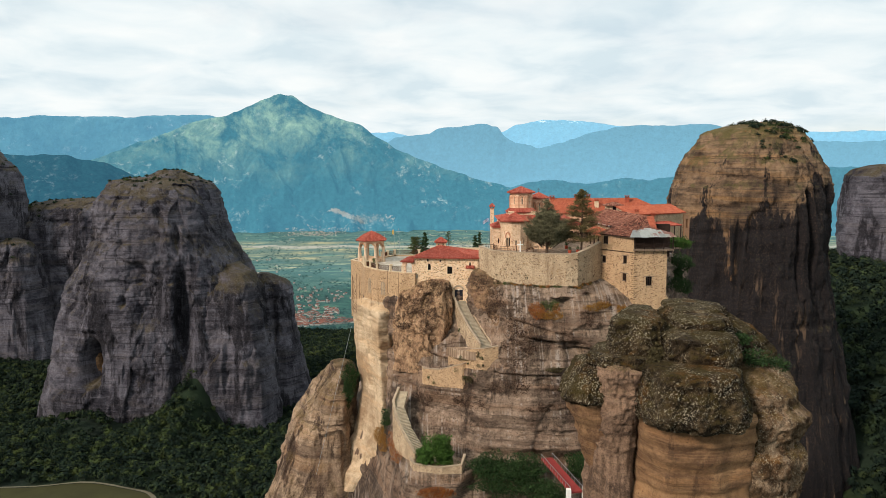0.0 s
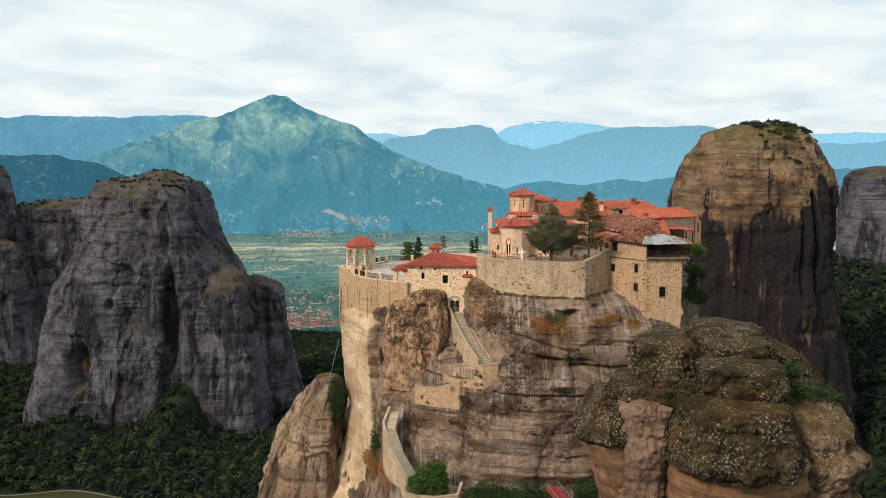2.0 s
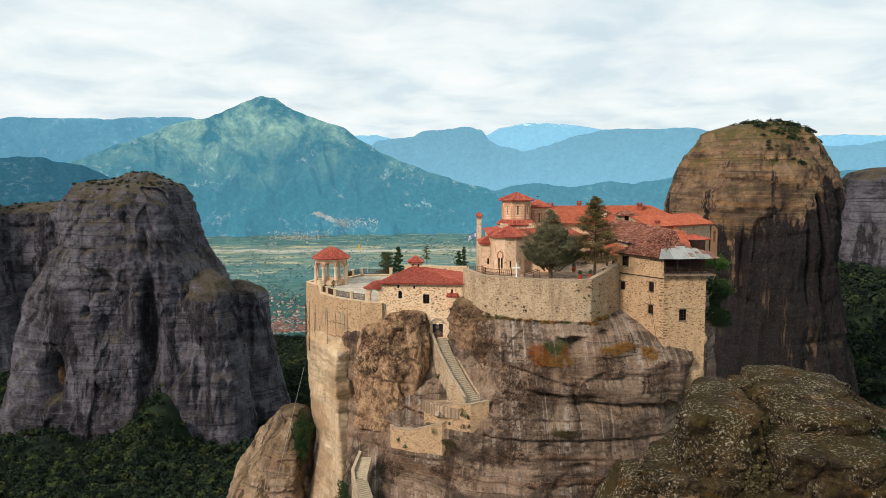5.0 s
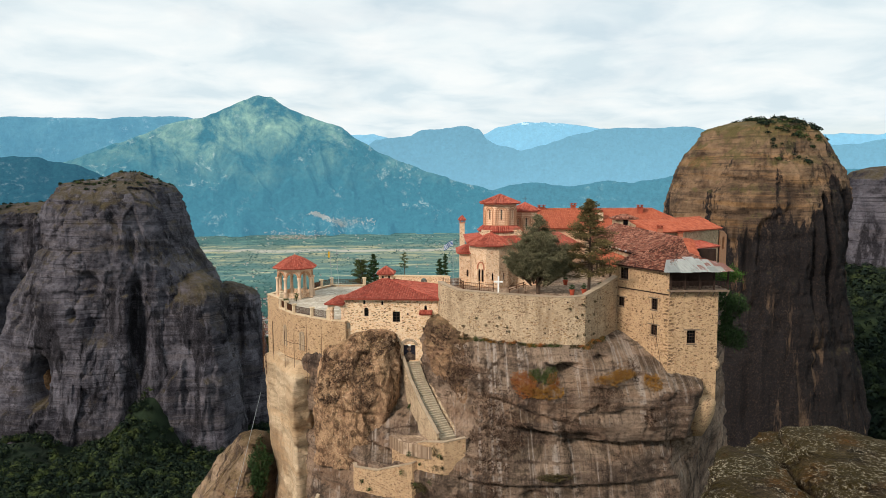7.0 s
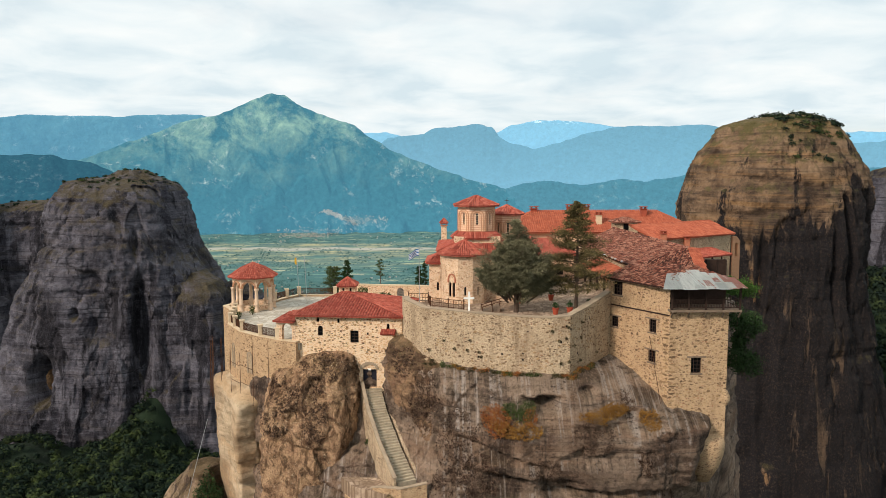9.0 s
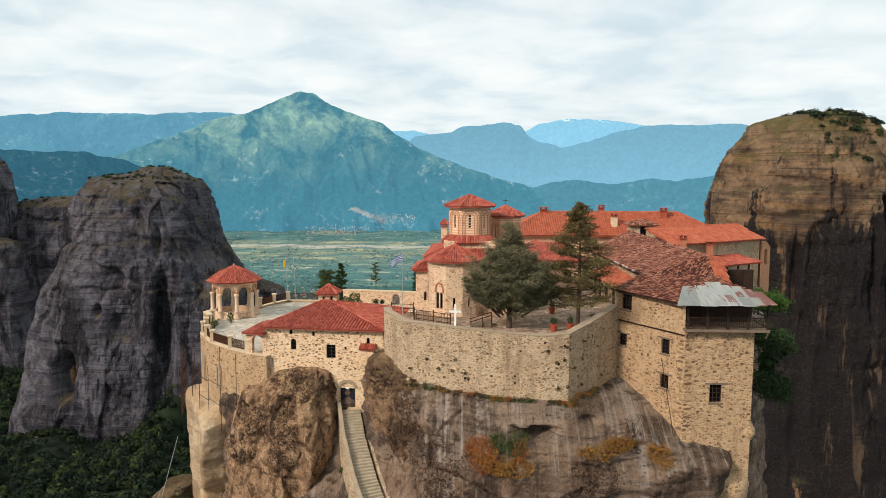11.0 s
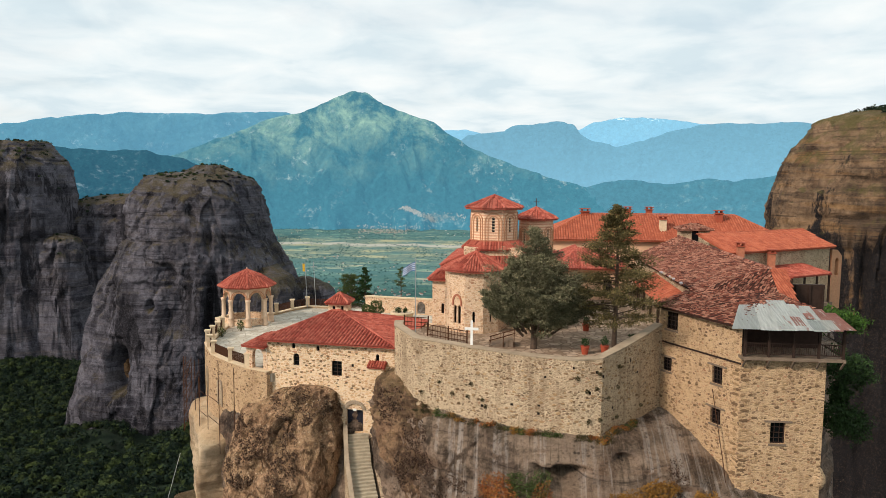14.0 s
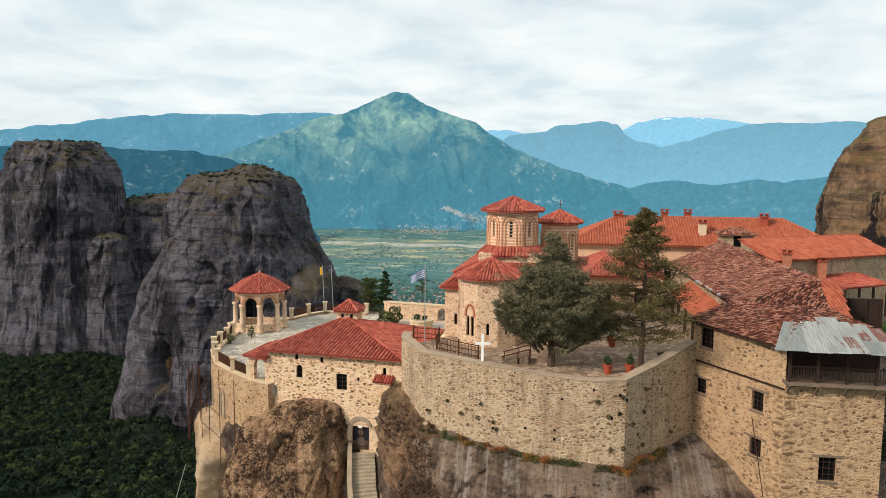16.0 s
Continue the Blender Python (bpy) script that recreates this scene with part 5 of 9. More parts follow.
def wall_panel(bm, p0, p1, outline, holes, thick):
    """An upright wall from p0 to p1 (left to right from outside). outline: (along, z) loop; holes: (s0, s1, z0, z1, arched)."""
    p0, p1 = Vector((*p0, 0)), Vector((*p1, 0))
    d = (p1 - p0).normalized()
    n = Vector((d.y, -d.x, 0))
    loops = [outline] + [hole_loop(*h) for h in holes]
    flat = [q for l in loops for q in l]
    tris = geometry.tessellate_polygon([[Vector((a, b, 0)) for a, b in l] for l in loops])
    front = [bm.verts.new(p0 + d * a + Vector((0, 0, b))) for a, b in flat]
    full = max(a for a, _ in outline)
    first = min(a for a, _ in outline)
    cut = min(thick, 0.3 * (full - first))
    at = [a + cut if a - first < 1e-5 and i < len(outline) else a - cut if full - a < 1e-5 and i < len(outline) else a for i, (a, _) in enumerate(flat)]
    back = [bm.verts.new(p0 + d * a + Vector((0, 0, b)) - n * thick) for a, (_, b) in zip(at, flat)]
    made = []
    for i, j, k in tris:
        for vs in ((front[i], front[j], front[k]), (back[k], back[j], back[i])):
            try:
                made.append(bm.faces.new(vs))
            except ValueError:
                pass
    at = 0
    for l in loops:
        m = len(l)
        for i in range(m):
            j = (i + 1) % m
            made.append(bm.faces.new((front[at + i], front[at + j], back[at + j], back[at + i])))
        at += m
    bmesh.ops.recalc_face_normals(bm, faces=made)


def window(parent, p0, p1, hole, deep=0.22, bars=(1, 2), frame=None, wide=0.07):
    """A framed window set into an opening of a wall panel."""
    s0, s1, za, zb, arch = hole
    a, b = Vector((*p0, 0)), Vector((*p1, 0))
    d = (b - a).normalized()
    n = Vector((d.y, -d.x, 0))

    def at(s, z, off):
        return a + d * s + Vector((0, 0, z)) - n * off

    bm = bmesh.new()
    top = zb - (s1 - s0) / 2 if arch else zb
    for s in (s0 + wide / 2, s1 - wide / 2):
        bar(bm, at(s, za, deep), at(s, top, deep), wide, 0.08, n)
    bar(bm, at(s0, za + wide / 2, deep), at(s1, za + wide / 2, deep), wide, 0.08, n)
    bar(bm, at(s0, top - wide / 2, deep), at(s1, top - wide / 2, deep), wide, 0.08, n)
    for k in range(bars[0]):
        s = s0 + (s1 - s0) * (k + 1) / (bars[0] + 1)
        bar(bm, at(s, za, deep), at(s, zb - 0.02, deep), 0.045, 0.05, n)
    for k in range(bars[1]):
        z = za + (top - za) * (k + 1) / (bars[1] + 1)
        bar(bm, at(s0, z, deep), at(s1, z, deep), 0.045, 0.05, n)
    w = part("window", bm, frame or WOOD, parent)
    bm = bmesh.new()
    loop = hole_loop(s0 - 0.02, s1 + 0.02, za - 0.02, zb + 0.02, arch)
    vs = [bm.verts.new(at(s, z, deep + 0.06)) for s, z in loop]
    ws = [bm.verts.new(at(s, z, deep + 0.09)) for s, z in loop]
    bm.faces.new(vs)
    bm.faces.new(ws[::-1])
    for i in range(len(vs)):
        j = (i + 1) % len(vs)
        bm.faces.new((vs[i], ws[i], ws[j], vs[j]))
    bmesh.ops.recalc_face_normals(bm, faces=bm.faces)
    part("pane", bm, GLASS, w)
    return w


def walls(parent, poly, z0, z1, material, openings=(), thick=0.5, name="wall", bars=(1, 2), frame=None):
    """Walls round an outline given anticlockwise; openings: side -> list of holes with a window each. z0 may be a list by corner."""
    n = len(poly)
    low = z0 if isinstance(z0, (list, tuple)) else [z0] * n
    opens = dict(openings)
    for i in range(n):
        a, b = poly[i], poly[(i + 1) % n]
        length = math.dist(a, b)
        holes = opens.get(i, [])
        bm = bmesh.new()
        wall_panel(bm, a, b, [(0, low[i]), (length, low[(i + 1) % n]), (length, z1), (0, z1)], holes, thick)
        part(name, bm, material, parent)
        for h in holes:
            window(parent, a, b, h, 0.2, bars, frame)


def tiles_on(bm, pts, pitch=0.30, length=0.45, wild=0.0, lift=0.02):
    """Rows of barrel tiles over a flat roof face. The first two points are its eave, left to right from outside."""
    A, B = Vector(pts[0]), Vector(pts[1])
    e = (B - A).normalized()
    nrm = e.cross(Vector(pts[2]) - A).normalized()
    if nrm.z < 0:
        nrm = -nrm
    v = nrm.cross(e).normalized()
    loop = [((Vector(p) - A).dot(e), (Vector(p) - A).dot(v)) for p in pts]
    lo, hi = min(u for u, _ in loop), max(u for u, _ in loop)
    count = max(1, int((hi - lo) / pitch))
    step = (hi - lo) / count
    w = step * 0.36
    for k in range(count):
        u = lo + (k + 0.5) * step
        cuts = []
        for i in range(len(loop)):
            (u0, v0), (u1, v1) = loop[i], loop[(i + 1) % len(loop)]
            if (u0 - u) * (u1 - u) < 0:
                cuts.append(v0 + (v1 - v0) * (u - u0) / (u1 - u0))
        if len(cuts) < 2:
            continue
        va, vb = min(cuts) - 0.08, max(cuts)
        m = max(1, int(round((vb - va) / length)))
        tl = (vb - va) / m
        for j in range(m):
            r0, r1 = 1.06, 0.92
            du = random.uniform(-1, 1) * wild * w
            dz = random.uniform(0, 1) * wild * 0.08
            ring = []
            for vv, rr, up in ((va + j * tl - 0.03, r0, lift + 0.025 + dz), (va + (j + 1) * tl, r1, lift)):
                base = A + e * (u + du) + v * vv + nrm * up
                ring.append([bm.verts.new(base + e * (-math.cos(t) * w * rr) + nrm * (math.sin(t) * w * 0.9 * rr)) for t in (0, math.pi / 3, 2 * math.pi / 3, math.pi)])
            for i in range(3):
                bm.faces.new((ring[0][i], ring[0][i + 1], ring[1][i + 1], ring[1][i]))
            bm.faces.new(ring[0][::-1])


def ridge_on(bm, a, b, w=0.15):
    a, b = Vector(a), Vector(b)
    d = b - a
    n = max(1, int(d.length / 0.42))
    s = d.normalized().cross(Vector((0, 0, 1))).normalized()
    for k in range(n):
        ring = []
        for f, r in ((k / n - 0.01, 1.08), ((k + 1) / n, 0.92)):
            p = a + d * f + Vector((0, 0, 0.04))
            ring.append([bm.verts.new(p + s * math.cos(t) * w * r + Vector((0, 0, math.sin(t) * w * r))) for t in (0, math.pi / 3, 2 * math.pi / 3, math.pi)])
        for i in range(3):
            bm.faces.new((ring[0][i], ring[0][i + 1], ring[1][i + 1], ring[1][i]))
        bm.faces.new(ring[0])


def roof(parent, faces, tile, pitch=0.30, ridges=(), wild=0.0, thick=0.16, label="", under=None, length=0.45):
    """A tiled roof: boards below, barrel tiles above."""
    bm = bmesh.new()
    made, edges = {}, {}

    def vert(p, z):
        key = (round(p[0], 3), round(p[1], 3), round(z, 3))
        if key not in made:
            made[key] = bm.verts.new(key)
        return made[key]

    for pts in faces:
        bm.faces.new([vert(p, p[2]) for p in pts])
        bm.faces.new([vert(p, p[2] - thick) for p in reversed(pts)])
        for i in range(len(pts)):
            p, q = pts[i], pts[(i + 1) % len(pts)]
            key = frozenset((vert(p, p[2]), vert(q, q[2])))
            edges.setdefault(key, []).append((p, q))
    for pairs in edges.values():
        if len(pairs) == 1:
            p, q = pairs[0]
            bm.faces.new((vert(p, p[2]), vert(p, p[2] - thick), vert(q, q[2] - thick), vert(q, q[2])))
    bmesh.ops.recalc_face_normals(bm, faces=bm.faces)
    r = part("roof", bm, under or tile, parent, label)
    bm = bmesh.new()
    for pts in faces:
        tiles_on(bm, pts, pitch, length, wild)
    for a, b in ridges:
        ridge_on(bm, a, b)
    part("roof_tiles", bm, tile, r, "", False, "stuff")
    return r


def ring_points(cx, cy, r, n=8, turn=0.0):
    return [(cx + r * math.cos(turn + 2 * math.pi * k / n), cy + r * math.sin(turn + 2 * math.pi * k / n)) for k in range(n)]


def cone_roof(parent, cx, cy, r, z0, z1, tile, n=8, turn=0.0, pitch=0.24, ridges=True):
    p = ring_points(cx, cy, r, n, turn)
    apex = (cx, cy, z1)
    faces = [((*p[k], z0), (*p[(k + 1) % n], z0), apex) for k in range(n)]
    return roof(parent, faces, tile, pitch, [((*q, z0), apex) for q in p] if ridges else ())


def chimney(parent, x, y, z0, z1, w, material, cap):
    bm = bmesh.new()
    block(bm, x - w / 2, x + w / 2, y - w / 2, y + w / 2, z0, z1)
    c1 = part("chimney", bm, material, parent)
    bm = bmesh.new()
    block(bm, x - w * 0.68, x + w * 0.68, y - w * 0.68, y + w * 0.68, z1, z1 + 0.12)
    for sx in (-1, 1):
        for sy in (-1, 1):
            block(bm, x + sx * w * 0.38 - 0.08, x + sx * w * 0.38 + 0.08, y + sy * w * 0.38 - 0.08, y + sy * w * 0.38 + 0.08, z1 + 0.12, z1 + 0.4)
    block(bm, x - w * 0.7, x + w * 0.7, y - w * 0.7, y + w * 0.7, z1 + 0.4, z1 + 0.5)
    part("chimney_cap", bm, cap, c1)


# ---- the monastery ----
COURT, TERRACE = 335.9, 331.0

# bastion wall round the courtyard
WALL_LINE = [(6.9, 140.6), (7.2, 138.6), (9.3, 136.0), (14.4, 133.6), (18.7, 131.9), (22.5, 130.9), (24.7, 130.9), (26.6, 133.0), (28.4, 135.0), (30.4, 137.4)]
WALL_TOP = [336.7, 336.7, 336.2, 336.1, 336.0, 336.0, 336.2, 336.6, 337.1, 337.7]
WALL_FOOT = [328.5, 328.5, 328.0, 327.0, 326.5, 326.0, 326.0, 327.0, 328.5, 330.0]
bastion = thing("bastion_wall", (18, 133, 328), "curved rubble retaining wall round the monastery courtyard", "wall", "", "structure")


def swept_wall(name, parent, line, top, foot, thick, material, coping=None, rise=0.14):
    def side(k):
        a = Vector(line[max(k - 1, 0)])
        b = Vector(line[min(k + 1, len(line) - 1)])
        d = (b - a).normalized()
        return Vector((-d.y, d.x))

    def strip(off0, off1, zt, zf):
        bm = bmesh.new()
        rings = []
        for k, p in enumerate(line):
            s = side(k)
            o, i = Vector(p) + s * off0, Vector(p) + s * off1
            rings.append([bm.verts.new((*o, zf[k])), bm.verts.new((*o, zt[k])), bm.verts.new((*i, zt[k])), bm.verts.new((*i, zf[k]))])
        for a, b in zip(rings, rings[1:]):
            for i in range(4):
                j = (i + 1) % 4
                bm.faces.new((a[i], a[j], b[j], b[i]))
        bm.faces.new(rings[0])
        bm.faces.new(rings[-1])
        bmesh.ops.recalc_face_normals(bm, faces=bm.faces)
        return bm

    w = part(name, strip(0, thick, top, foot), material, parent)
    if coping:
        part("coping", strip(-0.05, thick + 0.05, [z + rise for z in top], [z - 0.003 for z in top]), coping, parent)
    return w


swept_wall("wall", bastion, WALL_LINE, WALL_TOP, WALL_FOOT, 0.75, STONE_GREY, COPING, 0.1)

bm = bmesh.new()
prism(bm, [(7.5, 139.5), (9.8, 136.6), (14.6, 134.2), (18.8, 132.4), (22.4, 131.8), (24.4, 132.3), (26.2, 133.7), (30.6, 138.0), (36, 150), (36, 176), (12.2, 176), (11.6, 157), (10.3, 143.2)], 329.8, COURT)
tagged(part("courtyard", bm, EARTH), "trodden gravel courtyard behind the bastion", "courtyard", "", "structure")

# the cross on the wall
cross = thing("white_cross", (14.4, 134.3, 336.0), "plain white cross standing behind the wall", "cross")
bm = bmesh.new()
bar(bm, (14.4, 134.3, 335.9), (14.4, 134.3, 338.25), 0.19, 0.16, (0, 1, 0))
part("upright", bm, MARBLE, cross)
bm = bmesh.new()
bar(bm, (13.83, 134.3, 337.55), (14.97, 134.3, 337.55), 0.162, 0.19)
part("crossbar", bm, MARBLE, cross)

# the gatehouse with its red hipped roof
GATE_HOUSE = [(-5.9, 141.9), (6.85, 140.5), (9.3, 151.5), (-3.0, 154.0)]
gatehouse = thing("gatehouse", (1, 147, 326), "rubble gatehouse with a red hipped tile roof above the entrance stair", "house")
GATE_HOLE = (8.1, 9.75, 325.9, 328.0, False)
front_holes = [GATE_HOLE, (6.65, 7.65, 331.15, 332.6, False), (2.75, 3.35, 331.9, 333.1, True), (2.6, 2.95, 333.55, 334.1, True), (5.1, 5.4, 333.45, 334.0, True),
               (11.0, 11.35, 332.75, 333.5, True), (10.75, 11.05, 331.55, 331.9, False), (8.6, 8.85, 332.1, 332.4, False)]
walls(gatehouse, GATE_HOUSE, [330.4, 325.8, 330, 330], 334.35, STONE_GATE, {1: [(4, 4.7, 332, 333, True)], 3: [(4.0, 5.2, 331.0, 333.0, True)]}, 0.5)
# the front wall is built anew, reaching down to the gate
for ob in [o for o in gatehouse.children if o.name.startswith("wall")][:1]:
    bpy.data.objects.remove(ob)
bm = bmesh.new()
L = math.dist(GATE_HOUSE[0], GATE_HOUSE[1])
wall_panel(bm, GATE_HOUSE[0], GATE_HOUSE[1], [(0, 329.0), (5.5, 329.0), (6.5, 325.0), (10.6, 325.0), (11.2, 329.0), (L, 329.0), (L, 334.35), (0, 334.35)], front_holes, 0.5)
part("front_wall", bm, STONE_GATE, gatehouse)
for h in front_holes[1:]:
    window(gatehouse, GATE_HOUSE[0], GATE_HOUSE[1], h, 0.2, (1, 3) if h[1] - h[0] > 0.9 else (0, 1) if h[1] - h[0] > 0.5 else (0, 0), None, 0.05)
AX = (-1.1, 148.4, 336.0)
EV = [(-6.4, 141.35, 334.4), (7.1, 139.9, 334.4), (8.5, 152.4, 334.4), (-3.2, 154.6, 334.4)]
AX2 = (-0.3, 148.6, 336.0)
roof(gatehouse, [(EV[0], EV[1], AX2, AX), (EV[1], EV[2], AX2), (EV[2], EV[3], AX, AX2), (EV[3], EV[0], AX)], TILE_RED, 0.34,
     [(EV[0], AX), (EV[1], AX2), (EV[2], AX2), (AX, AX2)])
# small lantern house on the ridge
bm = bmesh.new()
block(bm, -1.6, 0.5, 148.6, 150.2, 335.0, 336.85)
part("roof_lantern", bm, STONE_GATE, gatehouse)
cone_roof(gatehouse, -0.55, 149.4, 1.75, 336.85, 337.75, TILE_RED, 4, math.pi / 4)
for x in (-1.0, -0.1):
    bm = bmesh.new()
    block(bm, x - 0.12, x + 0.12, 148.57, 148.62, 336.05, 336.5)
    part("slit_window", bm, GLASS, gatehouse)
# the gate itself
d = (Vector(GATE_HOUSE[1]) - Vector(GATE_HOUSE[0])).normalized()
n = Vector((d.y, -d.x))
g0 = Vector(GATE_HOUSE[0]) + d * 8.1 - n * 0.3
g1 = Vector(GATE_HOUSE[0]) + d * 9.75 - n * 0.3
gm = (g0 + g1) / 2
DOOR = plain("dark blue-grey painted door", "20202b", 0.6, 0.2, 3.0)
for a, b in ((g0, gm - d * 0.015), (gm + d * 0.015, g1)):
    bm = bmesh.new()
    bar(bm, (*((a + b) / 2), 325.9), (*((a + b) / 2), 328.0), (b - a).length, 0.07, (n.x, n.y, 0))
    leaf = part("door_leaf", bm, DOOR, gatehouse, "dark painted double door leaf")
    for z in (326.3, 327.0, 327.6):
        bm = bmesh.new()
        bar(bm, (*(a + n * 0.05 + d * 0.05), z), (*(b + n * 0.05 - d * 0.05), z), 0.05, 0.08)
        part("rail", bm, DOOR, leaf)
bm = bmesh.new()
q = Vector(GATE_HOUSE[0]) + n * 0.06
for k in range(13):
    a0, a1 = math.pi * k / 13, math.pi * (k + 0.86) / 13
    for rr in (0.95,):
        p0 = q + d * (8.92 + rr * math.cos(a0))
        p1 = q + d * (8.92 + rr * math.cos(a1))
        bar(bm, (*p0, 328.05 + rr * 0.75 * math.sin(a0)), (*p1, 328.05 + rr * 0.75 * math.sin(a1)), 0.3, 0.16, (n.x, n.y, 0))
part("gate_arch", bm, COPING, gatehouse, "stone relieving arch over the gate")
bm = bmesh.new()
bar(bm, (*(gm + n * 0.34 - d * 0.17), 328.0), (*(gm + n * 0.34 + d * 0.17), 328.0), 0.05, 0.2)
part("notice", bm, MARBLE, gatehouse, "small white notice over the door")
# tiled hood beside the gate
hp = [Vector(GATE_HOUSE[0]) + d * s for s in (10.35, 12.1)]
roof(gatehouse, [((*(hp[0] + n * 0.75), 332.45), (*(hp[1] + n * 0.75), 332.45), (*(hp[1] + n * 0.02), 332.85), (*(hp[0] + n * 0.02), 332.85))], TILE_RED, 0.24)
bm = bmesh.new()
bar(bm, (*(hp[0] + d * 0.85 + n * 0.3), 330.6), (*(hp[0] + d * 0.85 + n * 0.3), 332.4), 1.4, 0.55, (n.x, n.y, 0))
part("bay", bm, STONE_GATE, gatehouse, "small masonry bay under a tiled hood")

# the terrace with its piers and rails
TERR = [(-5.7, 141.2), (-8.2, 142.5), (-10.8, 144.4), (-13.9, 147.2), (-16.9, 152.2), (-17.5, 155.4), (-18.0, 158.4), (-18.6, 161.2), (-21.6, 165.8), (-20.5, 169.5), (-15.2, 170.6), (-13.9, 174), (-12.2, 176.5), (-6, 176.3)]
terrace = thing("terrace", (-12, 158, 322), "stone-paved terrace on a high curved rubble wall", "terrace", "", "structure")


def outward_wall(parent, line, top, foot, thick, material):
    swept_wall("wall", parent, line[::-1], top[::-1], foot[::-1], thick, material, PALE, 0.08)


outward_wall(terrace, TERR, [331.2] * len(TERR), [326.5, 324.5, 323.2, 321.8, 320.5, 320.0] + [318.0] * (len(TERR) - 6), 0.7, STONE)
bm = bmesh.new()
inner = [(x + 0.35, y + 0.3) for x, y in TERR]
prism(bm, [(-4.6, 142.6), (-3, 152), (9.5, 150), (11.8, 158), (12.4, 174), (1.5, 174.8)] + inner[::-1], 330.2, TERRACE)
bmesh.ops.recalc_face_normals(bm, faces=bm.faces)
part("paving", bm, PAVING, terrace, "pale stone paving")

pier = thing("parapet_pier", (0, 0, 0), "square stone pier of the terrace parapet with a flat cap", "pier", "terrace piers")
bm = bmesh.new()
block(bm, -0.26, 0.26, -0.26, 0.26, 0, 1.25)
part("shaft", bm, PALE, pier)
bm = bmesh.new()
block(bm, -0.33, 0.33, -0.33, 0.33, 1.25, 1.38)
part("cap", bm, PALE, pier)
pier_at = [(-8.2, 142.5), (-10.8, 144.4), (-13.9, 147.2), (-15.6, 149.9), (-16.9, 152.2), (-17.4, 154.6), (-17.8, 157.0), (-18.4, 159.8), (-14.9, 170.4), (-13.7, 173.8), (-12.1, 176.1), (-6.0, 176.0)]


def shift_in(p):
    c0 = Vector((-8, 160))
    v = (c0 - Vector(p)).normalized()
    return Vector(p) + v * 0.38


first = shift_in(pier_at[0])
pier.location = (*first, 331.28)
for p in pier_at[1:]:
    q = shift_in(p)
    copy_thing(pier, pose(q.x, q.y, 331.28, 0, 0, 20))
rail_line = [(-5.7, 141.3)] + pier_at
for k, (a, b) in enumerate(zip(rail_line, rail_line[1:])):
    if k in (0, 8):
        continue
    a, b = shift_in(a), shift_in(b)
    dd = (b - a).normalized()
    a, b = a + dd * 0.3, b - dd * 0.3
    fence = thing("iron_rail", (*((a + b) / 2), 331.28), "rusty iron railing between the terrace piers", "railing", "terrace rails")
    for z in (331.5, 332.35):
        bm = bmesh.new()
        bar(bm, (*a, z), (*b, z), 0.05)
        part("rail", bm, IRON, fence)
    m = max(3, int((b - a).length / 0.13))
    bm = bmesh.new()
    for i in range(m + 1):
        p = a + (b - a) * i / m
        bar(bm, (*p, 331.45), (*p, 332.4), 0.05)
    part("grille", bm, IRON, fence, "", False, "stuff")

# arched end bay between terrace and gatehouse
bay = thing("arched_bay", (-6.4, 142.4, 331), "arched stone bay with a little tiled roof", "arcade")
bm = bmesh.new()
wall_panel(bm, (-8.3, 142.75), (-5.9, 141.85), [(0, 330.9), (2.56, 330.9), (2.56, 333.6), (0, 333.6)], [(0.75, 2.1, 331.2, 333.25, True)], 0.4)
part("arch_wall", bm, STONE_WARM, bay)
roof(bay, [((-8.7, 142.5, 333.5), (-6.0, 141.3, 333.6), (-4.6, 145.5, 334.3), (-7.0, 146.0, 334.0))], TILE_RED, 0.26)

# blind arches and dark window low in the terrace wall
low = thing("wall_niches", (-12, 145, 322), "row of blind brick arches low in the terrace wall", "niche", "", "structure")


def arch_trim(parent, p, q, s, z, r, h, name="niche"):
    a, b = Vector(p), Vector(q)
    dd = (b - a).normalized()
    nn = Vector((dd.y, -dd.x))
    bm = bmesh.new()
    base = a + dd * s + nn * 0.05
    pts = [(-r, -h), (-r, 0)] + [(-r * math.cos(math.pi * k / 8), r * math.sin(math.pi * k / 8)) for k in range(1, 8)] + [(r, 0), (r, -h)]
    for (u0, z0), (u1, z1) in zip(pts, pts[1:]):
        bar(bm, (*(base + dd * u0), z + z0), (*(base + dd * u1), z + z1), 0.22, 0.14, (nn.x, nn.y, 0))
    part(name, bm, COPING, parent)
    bm = bmesh.new()
    loop = [bm.verts.new((*(a + dd * (s + u) + nn * 0.012), z + zz)) for u, zz in pts]
    back = [bm.verts.new((*(a + dd * (s + u) - nn * 0.05), z + zz)) for u, zz in pts]
    bm.faces.new(loop)
    bm.faces.new(back[::-1])
    bmesh.ops.recalc_face_normals(bm, faces=bm.faces)
    part("niche_back", bm, STONE_GREY, parent)


for seg, s, z, r, h in ((3, 2.6, 328.6, 0.45, 2.6), (2, 2.0, 328.4, 0.45, 2.2)):
    arch_trim(low, TERR[seg + 1], TERR[seg], s, z, r, h)

